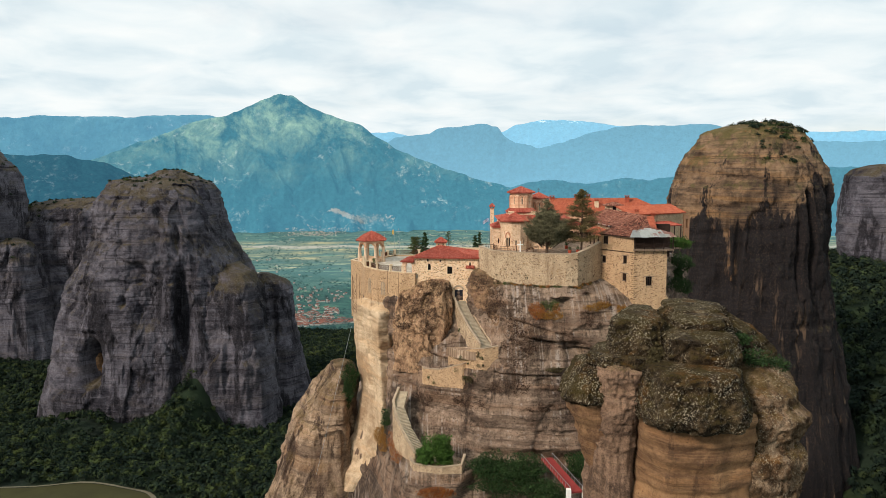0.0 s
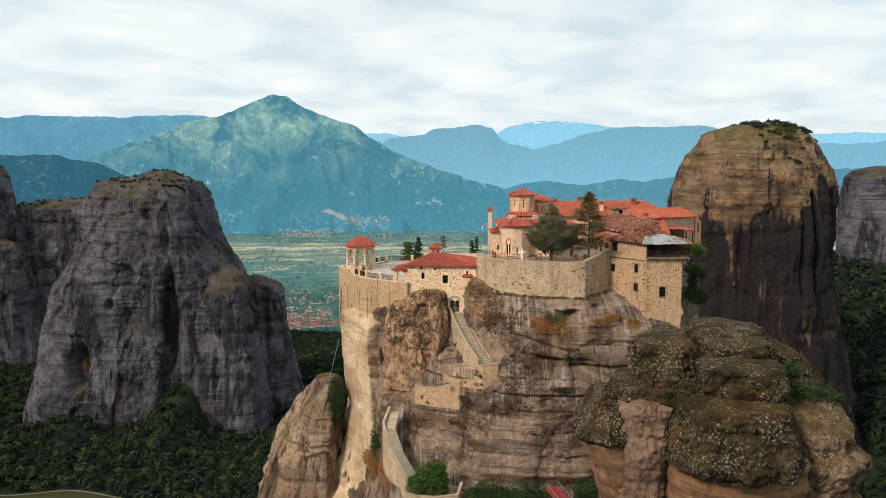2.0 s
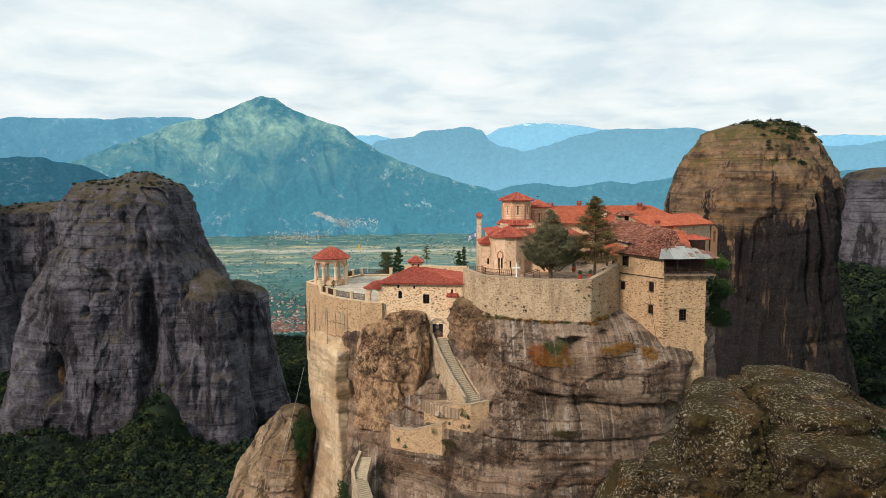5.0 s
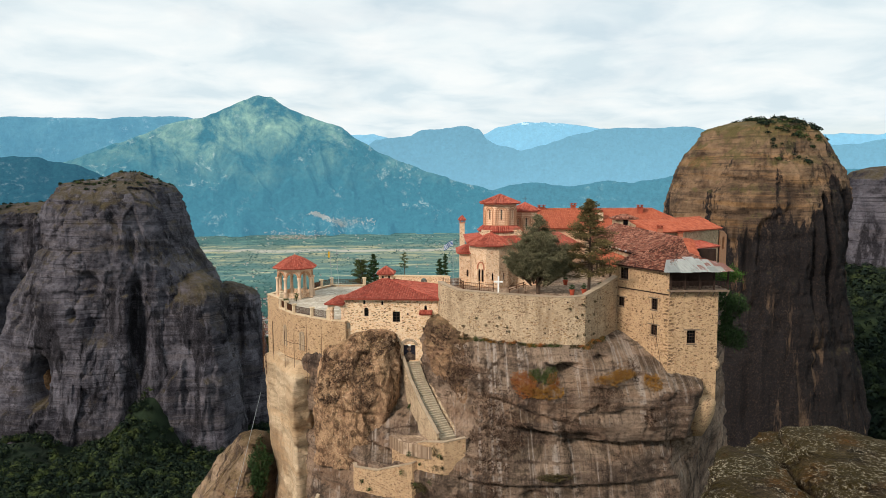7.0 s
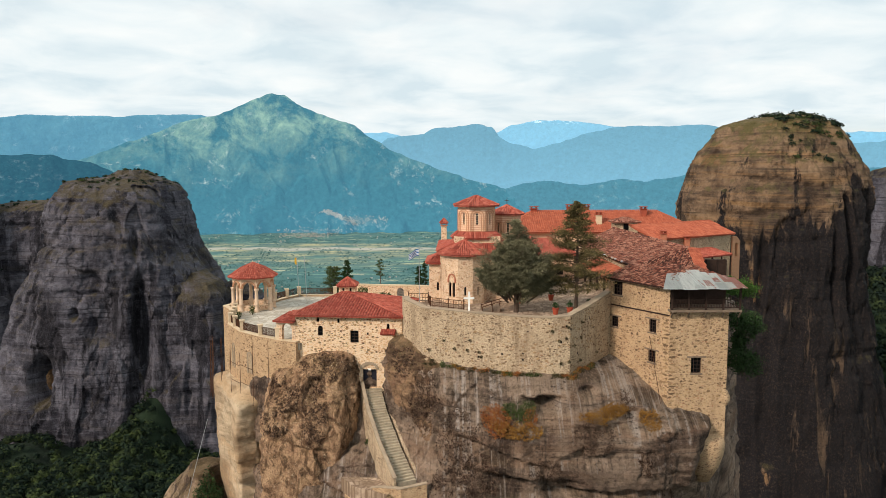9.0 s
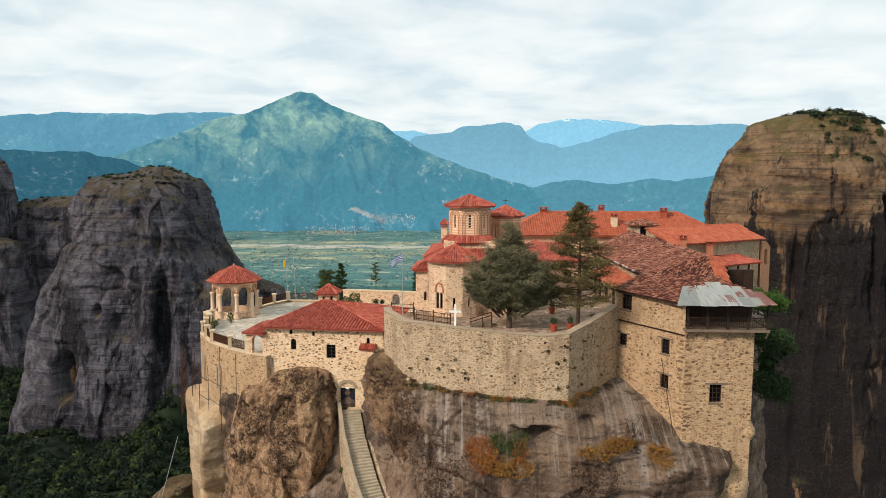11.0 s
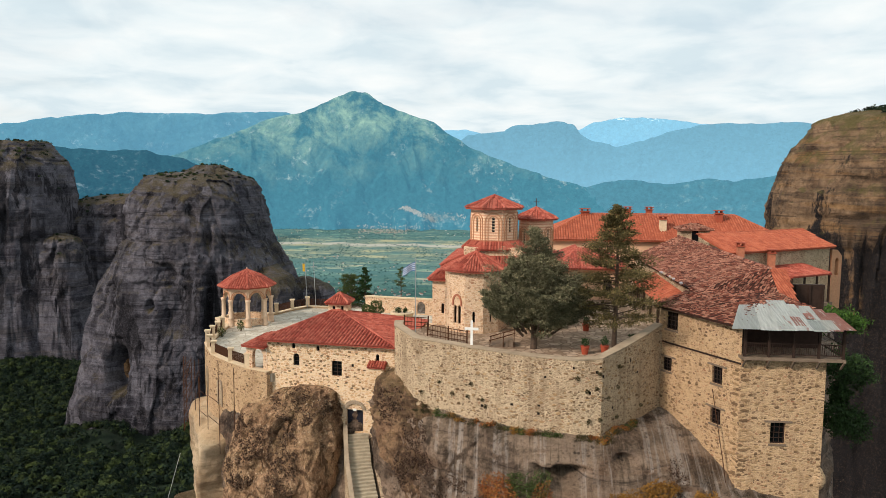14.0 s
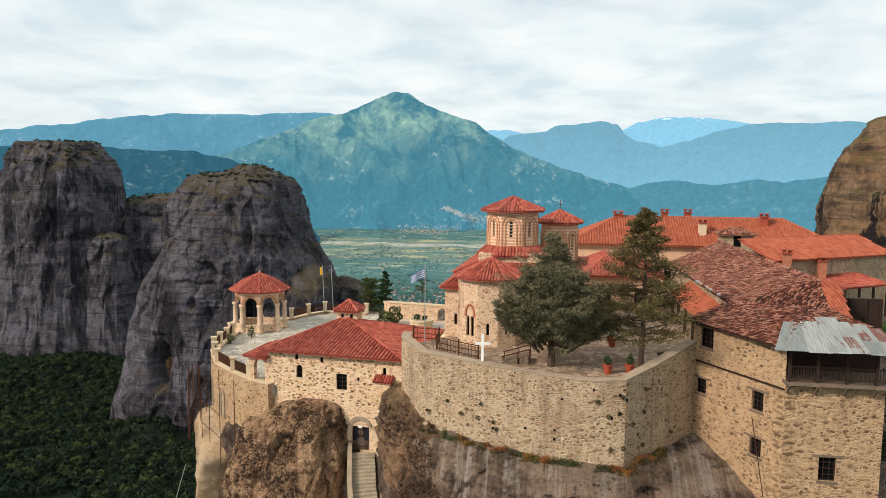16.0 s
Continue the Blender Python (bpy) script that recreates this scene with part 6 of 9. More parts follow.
# the gazebo on the terrace corner
GX, GY, GR = -16.6, 164.5, 2.95
gazebo = thing("gazebo", (GX, GY, TERRACE), "octagonal arched stone belvedere with a red tiled roof", "gazebo")
ang = math.pi / 8
gp = ring_points(GX, GY, GR, 8, ang)
for p in gp:
    bm = bmesh.new()
    lathe(bm, (*p, TERRACE), [(0.42, 0), (0.42, 0.22), (0.34, 0.3), (0.36, 1.05), (0.40, 1.1), (0.28, 1.2), (0.25, 3.05), (0.32, 3.2), (0.38, 3.45)], 10)
    part("column", bm, GAZEBO, gazebo, "", True)
for k in range(8):
    a, b = gp[k], gp[(k + 1) % 8]
    ln = math.dist(a, b)
    bm = bmesh.new()
    z = TERRACE + 3.45
    wall_panel(bm, a, b, [(-0.1, z), (0.3, z)] + [(ln / 2 - (ln / 2 - 0.3) * math.cos(math.pi * i / 10), z + (ln / 2 - 0.3) * math.sin(math.pi * i / 10)) for i in range(1, 10)] + [(ln - 0.3, z), (ln + 0.1, z), (ln + 0.1, z + 1.35), (-0.1, z + 1.35)], [], 0.36)
    part("arch", bm, GAZEBO, gazebo)
    dd = (Vector(b) - Vector(a)).normalized()
    nn = Vector((dd.y, -dd.x))
    bm = bmesh.new()
    for rr in (ln / 2 - 0.22, ln / 2 - 0.05):
        pts = [(ln / 2 - rr * math.cos(math.pi * i / 10), z + rr * math.sin(math.pi * i / 10)) for i in range(11)]
        for (u0, y0), (u1, y1) in zip(pts, pts[1:]):
            bar(bm, (*(Vector(a) + dd * u0 + nn * 0.03), y0), (*(Vector(a) + dd * u1 + nn * 0.03), y1), 0.09, 0.1, (nn.x, nn.y, 0))
    part("arch_trim", bm, TRIM, gazebo, "brick arch band")
    if k not in (7,):
        bm = bmesh.new()
        wall_panel(bm, a, b, [(0.2, TERRACE), (ln - 0.2, TERRACE), (ln - 0.2, TERRACE + 0.95), (0.2, TERRACE + 0.95)], [], 0.16)
        part("parapet", bm, STONE_WARM, gazebo, "low rubble parapet")
bm = bmesh.new()
prism(bm, ring_points(GX, GY, GR + 0.35, 8, ang), TERRACE + 4.8, TERRACE + 5.02)
part("cornice", bm, GAZEBO, gazebo)
go = ring_points(GX, GY, GR + 0.66, 8, ang)
gi = ring_points(GX, GY, GR * 0.62, 8, ang)
z0, z1, z2 = TERRACE + 5.04, TERRACE + 6.22, TERRACE + 6.95
gazebo_faces = [((*go[k], z0), (*go[(k + 1) % 8], z0), (*gi[(k + 1) % 8], z1), (*gi[k], z1)) for k in range(8)]
gazebo_faces += [((*gi[k], z1), (*gi[(k + 1) % 8], z1), (GX, GY, z2)) for k in range(8)]
roof(gazebo, gazebo_faces, TILE_RED, 0.30, [((*go[k], z0), (*gi[k], z1)) for k in range(8)] + [((*gi[k], z1), (GX, GY, z2)) for k in range(8)])
bm = bmesh.new()
lathe(bm, (GX, GY, TERRACE + 6.85), [(0.12, 0), (0.16, 0.12), (0.05, 0.22), (0.09, 0.32), (0.03, 0.45)], 8)
part("finial", bm, GAZEBO, gazebo, "", True)
bm = bmesh.new()
prism(bm, ring_points(GX, GY, GR + 0.1, 8, ang), TERRACE, TERRACE + 0.12)
part("floor", bm, PAVING, gazebo)

# the church
church = thing("church", (15, 147, 335), "domed brick-banded church with red tiled roofs and a polygonal apse", "church")
BODY = [(11.3, 142.8), (21.5, 142.2), (22.5, 156.5), (11.7, 157)]
walls(church, BODY, 335.0, 341.7, STONE_WARM, {3: [(4, 4.5, 338.2, 339.6, True), (9, 9.5, 338.2, 339.6, True)]}, 0.6)
DX, DY, DR = 15.75, 145.9, 2.4
oct_ = math.pi / 8
base = [(DX - 2.75, DY - 2.75), (DX + 2.75, DY - 2.75), (DX + 2.75, DY + 2.75), (DX - 2.75, DY + 2.75)]
roof(church, [((10.9, 142.4, 341.8), (21.9, 141.7, 341.8), (*base[1], 342.7), (*base[0], 342.7)), ((21.9, 141.7, 341.8), (22.9, 157, 341.8), (*base[2], 342.7), (*base[1], 342.7)),
              ((22.9, 157, 341.8), (11.3, 157.5, 341.8), (*base[3], 342.7), (*base[2], 342.7)), ((11.3, 157.5, 341.8), (10.9, 142.4, 341.8), (*base[0], 342.7), (*base[3], 342.7))], TILE_RED, 0.27,
     [((10.9, 142.4, 341.8), (*base[0], 342.7)), ((21.9, 141.7, 341.8), (*base[1], 342.7))])
walls(church, base, 342.0, 343.45, STONE_WARM, {}, 0.4, "drum_base")
oc = ring_points(DX, DY, 3.25, 8, oct_)
oi = ring_points(DX, DY, 2.45, 8, oct_)
roof(church, [((*oc[k], 343.3), (*oc[(k + 1) % 8], 343.3), (*oi[(k + 1) % 8], 343.95), (*oi[k], 343.95)) for k in range(8)], TILE_RED, 0.25)


def drum(parent, cx, cy, r, z0, z1, eave, apex, slit):
    """An octagonal drum with a blind arch and a slit window in each face, and its roof."""
    p = ring_points(cx, cy, r, 8, oct_)
    for k in range(8):
        a, b = p[k], p[(k + 1) % 8]
        ln = math.dist(a, b)
        m = ln / 2
        bm = bmesh.new()
        hole = (m - 0.13, m + 0.13, z0 + (z1 - z0) * 0.30, z0 + (z1 - z0) * 0.74, True)
        wall_panel(bm, a, b, [(0, z0), (ln, z0), (ln, z1), (0, z1)], [hole], 0.35)
        w = part("drum_face", bm, DRUM, parent)
        bm = bmesh.new()
        dd = (Vector(b) - Vector(a)).normalized()
        nn = Vector((dd.y, -dd.x))
        for rr in (0.42 * ln, 0.27 * ln):
            zc = z0 + (z1 - z0) * 0.62
            pts = [(m - rr, z0 + 0.2)] + [(m - rr * math.cos(math.pi * i / 8), zc + rr * math.sin(math.pi * i / 8)) for i in range(9)] + [(m + rr, z0 + 0.2)]
            for (u0, y0), (u1, y1) in zip(pts, pts[1:]):
                q0, q1 = Vector(a) + dd * u0 + nn * 0.02, Vector(a) + dd * u1 + nn * 0.02
                bar(bm, (*q0, y0), (*q1, y1), 0.09, 0.09, (nn.x, nn.y, 0))
        part("arch_trim", bm, TRIM, w)
        bm = bmesh.new()
        q = Vector(a) + dd * m - nn * 0.2
        bar(bm, (*q, hole[2]), (*q, hole[3]), 0.4, 0.03, (nn.x, nn.y, 0))
        win = part("slit_window", bm, GLASS, parent)
        bm = bmesh.new()
        for i in range(5):
            zz = hole[2] + (hole[3] - hole[2]) * (i + 0.5) / 5
            bar(bm, (*(q - dd * 0.17 + nn * 0.1), zz + 0.09), (*(q + dd * 0.17 + nn * 0.1), zz + 0.09), 0.06, 0.06)
        part("lattice", bm, PALE, win, "", False, "stuff")
    for z, out_ in ((z1 - 0.12, 0.12), (z0 + 0.05, 0.06)):
        bm = bmesh.new()
        prism(bm, ring_points(cx, cy, r + out_, 8, oct_), z, z + 0.14)
        part("cornice", bm, BRICK, parent)
    cone_roof(parent, cx, cy, eave, z1 + 0.04, apex, TILE_RED, 8, oct_, 0.25)


drum(church, DX, DY, DR, 343.9, 347.1, 2.95, 348.25, True)
drum(church, 19.9, 150.2, 1.85, 342.2, 345.85, 2.3, 346.95, True)
iron_cross = thing("iron_cross", (19.9, 150.2, 346.95), "small dark iron cross on the rear dome", "cross")
bm = bmesh.new()
bar(bm, (19.9, 150.2, 346.9), (19.9, 150.2, 347.9), 0.06)
bar(bm, (19.6, 150.2, 347.55), (20.2, 150.2, 347.55), 0.06)
part("cross_bars", bm, IRON, iron_cross)
# apse
AXC, AYC, AR = 14.2, 142.6, 2.75
ap = [(AXC + AR * math.cos(math.radians(t)), AYC + AR * math.sin(math.radians(t))) for t in (180, 216, 252, 288, 324, 360)]
for k in range(5):
    a, b = ap[k], ap[k + 1]
    ln = math.dist(a, b)
    holes = [(ln / 2 - 0.42, ln / 2 - 0.08, 336.7, 338.4, True), (ln / 2 + 0.08, ln / 2 + 0.42, 336.7, 338.4, True)] if k == 1 else [(ln / 2 - 0.12, ln / 2 + 0.12, 336.9, 337.9, True)]
    bm = bmesh.new()
    wall_panel(bm, a, b, [(0, 335.0), (ln, 335.0), (ln, 341.55), (0, 341.55)], holes, 0.5)
    part("apse_wall", bm, STONE_WARM, church)
    for h in holes:
        window(church, a, b, h, 0.2, (0, 0), None, 0.04)
    dd = (Vector(b) - Vector(a)).normalized()
    nn = Vector((dd.y, -dd.x))
    if k == 1:
        bm = bmesh.new()
        for rr in (0.5,):
            pts = [(ln / 2 - rr, 338.35)] + [(ln / 2 - rr * math.cos(math.pi * i / 8), 338.5 + 0.85 * math.sin(math.pi * i / 8)) for i in range(9)] + [(ln / 2 + rr, 338.35)]
            for (u0, y0), (u1, y1) in zip(pts, pts[1:]):
                bar(bm, (*(Vector(a) + dd * u0 + nn * 0.04), y0), (*(Vector(a) + dd * u1 + nn * 0.04), y1), 0.16, 0.12, (nn.x, nn.y, 0))
        part("window_arch", bm, BRICK, church)
bm = bmesh.new()
ao = [(AXC + (AR + 0.14) * math.cos(math.radians(t)), AYC + (AR + 0.14) * math.sin(math.radians(t))) for t in (180, 216, 252, 288, 324, 360)]
prism(bm, ao, 341.4, 341.6)
part("cornice", bm, BRICK, church)
ae = [(AXC + (AR + 0.5) * math.cos(math.radians(t)), AYC + (AR + 0.5) * math.sin(math.radians(t)), 341.62) for t in (180, 216, 252, 288, 324, 360)]
top = (AXC, AYC + 0.3, 343.05)
roof(church, [(ae[k], ae[k + 1], top) for k in range(5)], TILE_RED, 0.25, [(e_, top) for e_ in ae])
# low side chapel
SIDE = [(10.0, 143.6), (12.2, 143.1), (12.3, 150), (10.2, 150.3)]
walls(church, SIDE, 335.0, 340.3, STONE_WARM, {0: [(0.9, 1.2, 337.0, 338.0, True)]}, 0.4, "chapel_wall")
roof(church, [((9.6, 143.2, 340.35), (12.2, 142.6, 340.35), (12.0, 147, 341.2), (11.2, 147, 341.2)), ((9.8, 150.7, 340.35), (9.6, 143.2, 340.35), (11.2, 147, 341.2))], TILE_RED, 0.26)
stack = thing("chimney_stack", (12.0, 177, 336), "tall stone chimney with a red tiled cap behind the church", "chimney")
chimney(stack, 12.0, 177.0, 329.5, 342.6, 0.9, STONE_WARM, BRICK)
cone_roof(stack, 12.0, 177.0, 0.9, 343.1, 343.8, TILE_RED, 4, math.pi / 4, 0.2)

# the flag beside the church
flag = thing("national_flag", (8.9, 139.6, 335.9), "blue and white striped flag on a tall steel pole", "flag")
bm = bmesh.new()
bar(bm, (8.9, 139.9, 334.5), (8.9, 139.9, 342.7), 0.07)
part("pole", bm, STEEL, flag)
for k in range(9):
    bm = bmesh.new()
    rows = 9
    z0 = 341.55 + k * 0.085
    prev = None
    for i in range(rows):
        u = i / (rows - 1)
        x = 8.85 - u * 1.15
        y = 139.9 + 0.12 * math.sin(u * 7)
        dz = -0.5 * u + 0.08 * math.sin(u * 5)
        cur = (bm.verts.new((x, y, z0 + dz)), bm.verts.new((x, y, z0 + 0.085 + dz)))
        if prev:
            bm.faces.new((prev[0], cur[0], cur[1], prev[1]))
        prev = cur
    bmesh.ops.solidify(bm, geom=bm.faces[:], thickness=0.01)
    part("stripe", bm, FLAG_BLUE if k % 2 == 0 else FLAG_WHITE, flag)

# twin poles on the terrace
for x, y, cloth in ((-11.9, 175.3, FLAG_GOLD), (-10.7, 175.5, FLAG_WHITE)):
    mast = thing("flag_mast", (x, y, TERRACE), "tall pale steel flag mast on the terrace", "flag", "terrace flags")
    bm = bmesh.new()
    bar(bm, (x, y, 330.8), (x - 0.3, y, 337.8), 0.07)
    part("pole", bm, STEEL, mast)
    bm = bmesh.new()
    if cloth is FLAG_GOLD:
        prism(bm, [(x - 0.34, y - 0.03), (x - 0.62, y - 0.10), (x - 0.58, y + 0.06), (x - 0.34, y + 0.03)], 336.4, 337.5)
        bmesh.ops.recalc_face_normals(bm, faces=bm.faces)
        part("cloth", bm, cloth, mast, "slack yellow cloth")
    else:
        bar(bm, (x - 0.75, y, 337.1), (x + 0.15, y, 337.1), 0.06)
        part("yard", bm, STEEL, mast)

# the tower house with its wooden balcony
TA, TB, TC, TD, TE = (34.75, 130.3), (40.85, 130.4), (41.6, 139.0), (33.5, 140.5), (30.2, 137.6)
tower = thing("tower_house", (36, 134, 322), "tall rubble tower house with barred windows and a wooden balcony", "house")
LEFT = math.dist(TE, TA)


def hit_s(y):
    return (TE[1] - y) / (TE[1] - TA[1]) * LEFT


left_holes = [(hit_s(137.0), hit_s(135.85), 337.5, 339.0, False), (hit_s(137.2), hit_s(136.3), 333.9, 335.1, False), (hit_s(132.6), hit_s(131.75), 334.2, 335.6, False), (hit_s(132.6), hit_s(131.75), 331.0, 332.3, False)]
front = [(2.35, 3.45, 330.3, 331.95, False), (1.7, 2.45, 323.9, 325.6, True)]
bm = bmesh.new()
wall_panel(bm, TE, TA, [(0, 329.0), (LEFT, 321.5), (LEFT, 339.4), (0, 339.4)], left_holes, 0.6)
part("wall", bm, STONE, tower)
for h in left_holes:
    window(tower, TE, TA, h, 0.22, (2, 3))
bm = bmesh.new()
FL = math.dist(TA, TB)
wall_panel(bm, TA, TB, [(0, 321.5), (FL, 321.5), (FL, 336.8), (0, 336.8)], front, 0.6)
part("wall", bm, STONE, tower)
for h in front:
    window(tower, TA, TB, h, 0.25, (2, 3))
for a, b, z in ((TB, TC, 336.8), (TC, TD, 339.4), (TD, TE, 339.4)):
    bm = bmesh.new()
    ln = math.dist(a, b)
    wall_panel(bm, a, b, [(0, 324), (ln, 324), (ln, z), (0, z)], [], 0.6)
    part("wall", bm, STONE, tower)
# lintels over the openings and a string course
for p, q, hs in ((TE, TA, left_holes), (TA, TB, front[:1])):
    a, b = Vector(p), Vector(q)
    dd = (b - a).normalized()
    nn = Vector((dd.y, -dd.x))
    for s0, s1, za, zb, _ in hs:
        for z, e in ((zb + 0.08, 0.45), (za - 0.06, 0.1)):
            bm = bmesh.new()
            bar(bm, (*(a + dd * (s0 - e) + nn * 0.02), z), (*(a + dd * (s1 + e) + nn * 0.02), z), 0.1, 0.14)
            part("lintel", bm, WOOD_GREY, tower, "weathered timber lintel")
a, b = Vector(TE), Vector(TA)
dd = (b - a).normalized()
nn = Vector((dd.y, -dd.x))
bm = bmesh.new()
bar(bm, (*(a + dd * 0.4 + nn * 0.02), 336.35), (*(b + nn * 0.02), 336.35), 0.09, 0.13)
part("timber_band", bm, WOOD, tower)
# rounded foot and corbel of the tower
bm = bmesh.new()
lathe(bm, (38.9, 131.2, 320.6), [(0.8, -2.0), (1.7, -0.3), (2.15, 1.2), (2.25, 2.3), (1.9, 2.9), (1.5, 3.2)], 22)
part("rounded_foot", bm, STONE, tower, "rounded rubble foot grown into the rock", True)
bm = bmesh.new()
lathe(bm, (40.75, 130.95, 326.6), [(0.15, 0), (0.5, 0.25), (0.72, 0.7), (0.7, 1.2), (0.45, 1.7), (0.1, 2.0)], 16)
part("corbel", bm, STONE, tower, "rounded stone corbel at the corner", True)
# balcony
bm = bmesh.new()
block(bm, 34.6, 41.9, 129.7, 133.5, 336.8, 337.02)
part("balcony_floor", bm, WOOD_GREY, tower)
bm = bmesh.new()
block(bm, 34.8, 41.4, 133.2, 133.4, 337.02, 339.6)
part("balcony_back", bm, WOOD, tower)
for x in (34.85, 36.55, 38.3, 40.05, 41.75):
    bm = bmesh.new()
    block(bm, x - 0.09, x + 0.09, 129.8, 129.98, 337.02, 339.55)
    part("post", bm, WOOD, tower)
    bm = bmesh.new()
    bar(bm, (x, 130.2, 336.2), (x, 129.6, 336.85), 0.12)
    part("bracket", bm, WOOD_GREY, tower)
for z in (337.25, 338.05):
    bm = bmesh.new()
    bar(bm, (34.8, 129.88, z), (41.8, 129.88, z), 0.07)
    part("handrail", bm, WOOD, tower)
bm = bmesh.new()
for i in range(44):
    x = 34.9 + i * 0.158
    bar(bm, (x, 129.88, 337.25), (x, 129.88, 338.05), 0.035)
part("balusters", bm, WOOD, tower, "", False, "stuff")
for x in (34.8, 41.8):
    for z in (337.25, 338.05):
        bm = bmesh.new()
        bar(bm, (x, 129.88, z), (x, 133.2, z), 0.07)
        part("handrail", bm, WOOD, tower)
# tin sheets over the balcony
tin = thing("tin_roof", (37.5, 131.5, 339.5), "patched corrugated tin roof with rust over the balcony", "roof")


def tin_sheet(x0, x1, y0, z0, y1, z1, skew=0.0, material=TIN):
    bm = bmesh.new()
    n = max(4, int((x1 - x0) / 0.09))
    rows = []
    for (y, z, k) in ((y0, z0, 0.0), (y1, z1, skew)):
        rows.append([bm.verts.new((x0 + k + (x1 - x0) * i / n, y, z + (0.022 if i % 2 else 0.0))) for i in range(n + 1)])
    for i in range(n):
        bm.faces.new((rows[0][i], rows[0][i + 1], rows[1][i + 1], rows[1][i]))
    bmesh.ops.solidify(bm, geom=bm.faces[:], thickness=0.012)
    part("tin_sheet", bm, material, tin)


tin_sheet(33.5, 35.6, 128.7, 339.30, 133.0, 340.35, 1.7, TIN_OLD)
tin_sheet(35.5, 36.9, 128.5, 339.29, 133.2, 340.42, 0.8, TIN_OLD)
tin_sheet(36.85, 38.0, 128.4, 339.34, 131.4, 340.06, 0.3)
tin_sheet(37.2, 38.6, 131.2, 340.05, 133.8, 340.62, 0.2)
tin_sheet(37.95, 39.1, 128.45, 339.36, 133.2, 340.45, 0.3)
tin_sheet(39.05, 40.2, 128.4, 339.32, 133.0, 340.36, 0.2)
tin_sheet(40.15, 41.1, 128.5, 339.35, 132.6, 340.2, 0.1, TIN_RUST)
tin_sheet(41.05, 42.1, 128.9, 339.36, 132.0, 340.05, -0.2, TIN_RUST)
# patches laid over the sheets
for x0, x1, y0, y1, mat in ((36.9, 37.9, 128.6, 129.9, TIN), (37.1, 38.0, 130.0, 131.3, TIN_PALE), (38.1, 38.8, 129.2, 130.8, TIN_RUST), (38.3, 39.2, 130.9, 132.2, TIN_PALE), (39.1, 40.0, 128.6, 130.1, TIN_PALE), (39.3, 39.9, 130.4, 131.5, TIN_RUST), (40.0, 40.9, 128.7, 130.3, TIN_PALE)):
    tin_sheet(x0, x1, y0, 339.38 + (y0 - 128.5) * 0.232, y1, 339.38 + (y1 - 128.5) * 0.232, 0.05, mat)

# the old tiled wing behind the tower
wing = thing("old_wing", (36, 150, 335), "long wing under an old mottled tile roof", "house")
R0, R1 = (39.2, 138.6, 342.5), (38.6, 171.0, 342.6)
E0, E1, E2, E3 = (29.7, 137.9, 339.35), (34.4, 129.4, 339.3), (41.0, 133.4, 340.1), (44.5, 140.0, 340.0)
M0 = (33.4, 139.6, 340.3)
B0 = (32.6, 168, 340.2)
roof(wing, [(E0, E1, (37.4, 135.2, 341.0), M0), (E1, E2, (39.0, 135.6, 340.9), (37.4, 135.2, 341.0))], TILE_OLD, 0.19, [], 1.2, 0.15, "", UNDER, 0.29)
roof(wing, [(B0, M0, R0, R1), (M0, (38.9, 134.6, 340.5), R0)], TILE_OLD, 0.20, [(R0, R1)], 1.2, 0.15, "", UNDER, 0.30)
roof(wing, [((38.9, 134.6, 340.45), (40.3, 135.0, 340.3), (40.7, 139.0, 342.4), (39.25, 138.7, 342.52))], TILE_ORANGE, 0.27)
roof(wing, [((44.8, 150, 340.2), (44.8, 171, 340.2), R1, (39.0, 147, 342.5))], TILE_OLD, 0.30, [], 0.8, 0.15, "", UNDER)
walls(wing, [(33.6, 140.7), (44.2, 140.7), (44.3, 170), (33.2, 170)], 334.0, 340.0, STONE_GREY, {3: [(6, 7.1, 336, 339, True), (11, 12.1, 336, 339, True), (17, 18.1, 336, 339, True), (23, 24.1, 336, 339, True)]}, 0.5)
# added dark panel: stands for the shade inside the open gallery
bm = bmesh.new()
block(bm, 40.9, 44.4, 140.25, 140.6, 334.5, 341.0)
part("gallery_front", bm, WOOD, wing, "dark boards in place of the open gallery's shade")
for x in (41.0, 42.1, 43.2, 44.3):
    bm = bmesh.new()
    block(bm, x - 0.07, x + 0.07, 140.1, 140.24, 334.5, 341.0)
    part("gallery_post", bm, WOOD, wing)
r_ = random.Random(41)
for k in range(16):
    f_ = r_.uniform(0.55, 0.99)
    q_ = Vector(B0).lerp(Vector(M0), f_)
    bm = bmesh.new()
    l_ = r_.uniform(0.25, 0.7)
    bar(bm, (q_.x - 0.1, q_.y - l_ / 2, q_.z + 0.05), (q_.x + r_.uniform(-0.2, 0.1), q_.y + l_ / 2, q_.z + 0.1), r_.uniform(0.14, 0.3), r_.uniform(0.08, 0.16))
    part("loose_flashing", bm, (COPING, STEEL, UNDER)[k % 3], wing, "broken mortar and tin along the eave")
# lean-to with new orange tiles
roof(wing, [((31.2, 158, 338.3), (31.6, 141.2, 338.3), (34.2, 142.0, 339.6), (33.4, 158, 339.6))], TILE_ORANGE, 0.28)
for y in (142, 146, 150, 154, 157.5):
    bm = bmesh.new()
    block(bm, 31.5, 31.75, y - 0.12, y + 0.12, 335.8, 338.3)
    part("porch_post", bm, WOOD, wing)

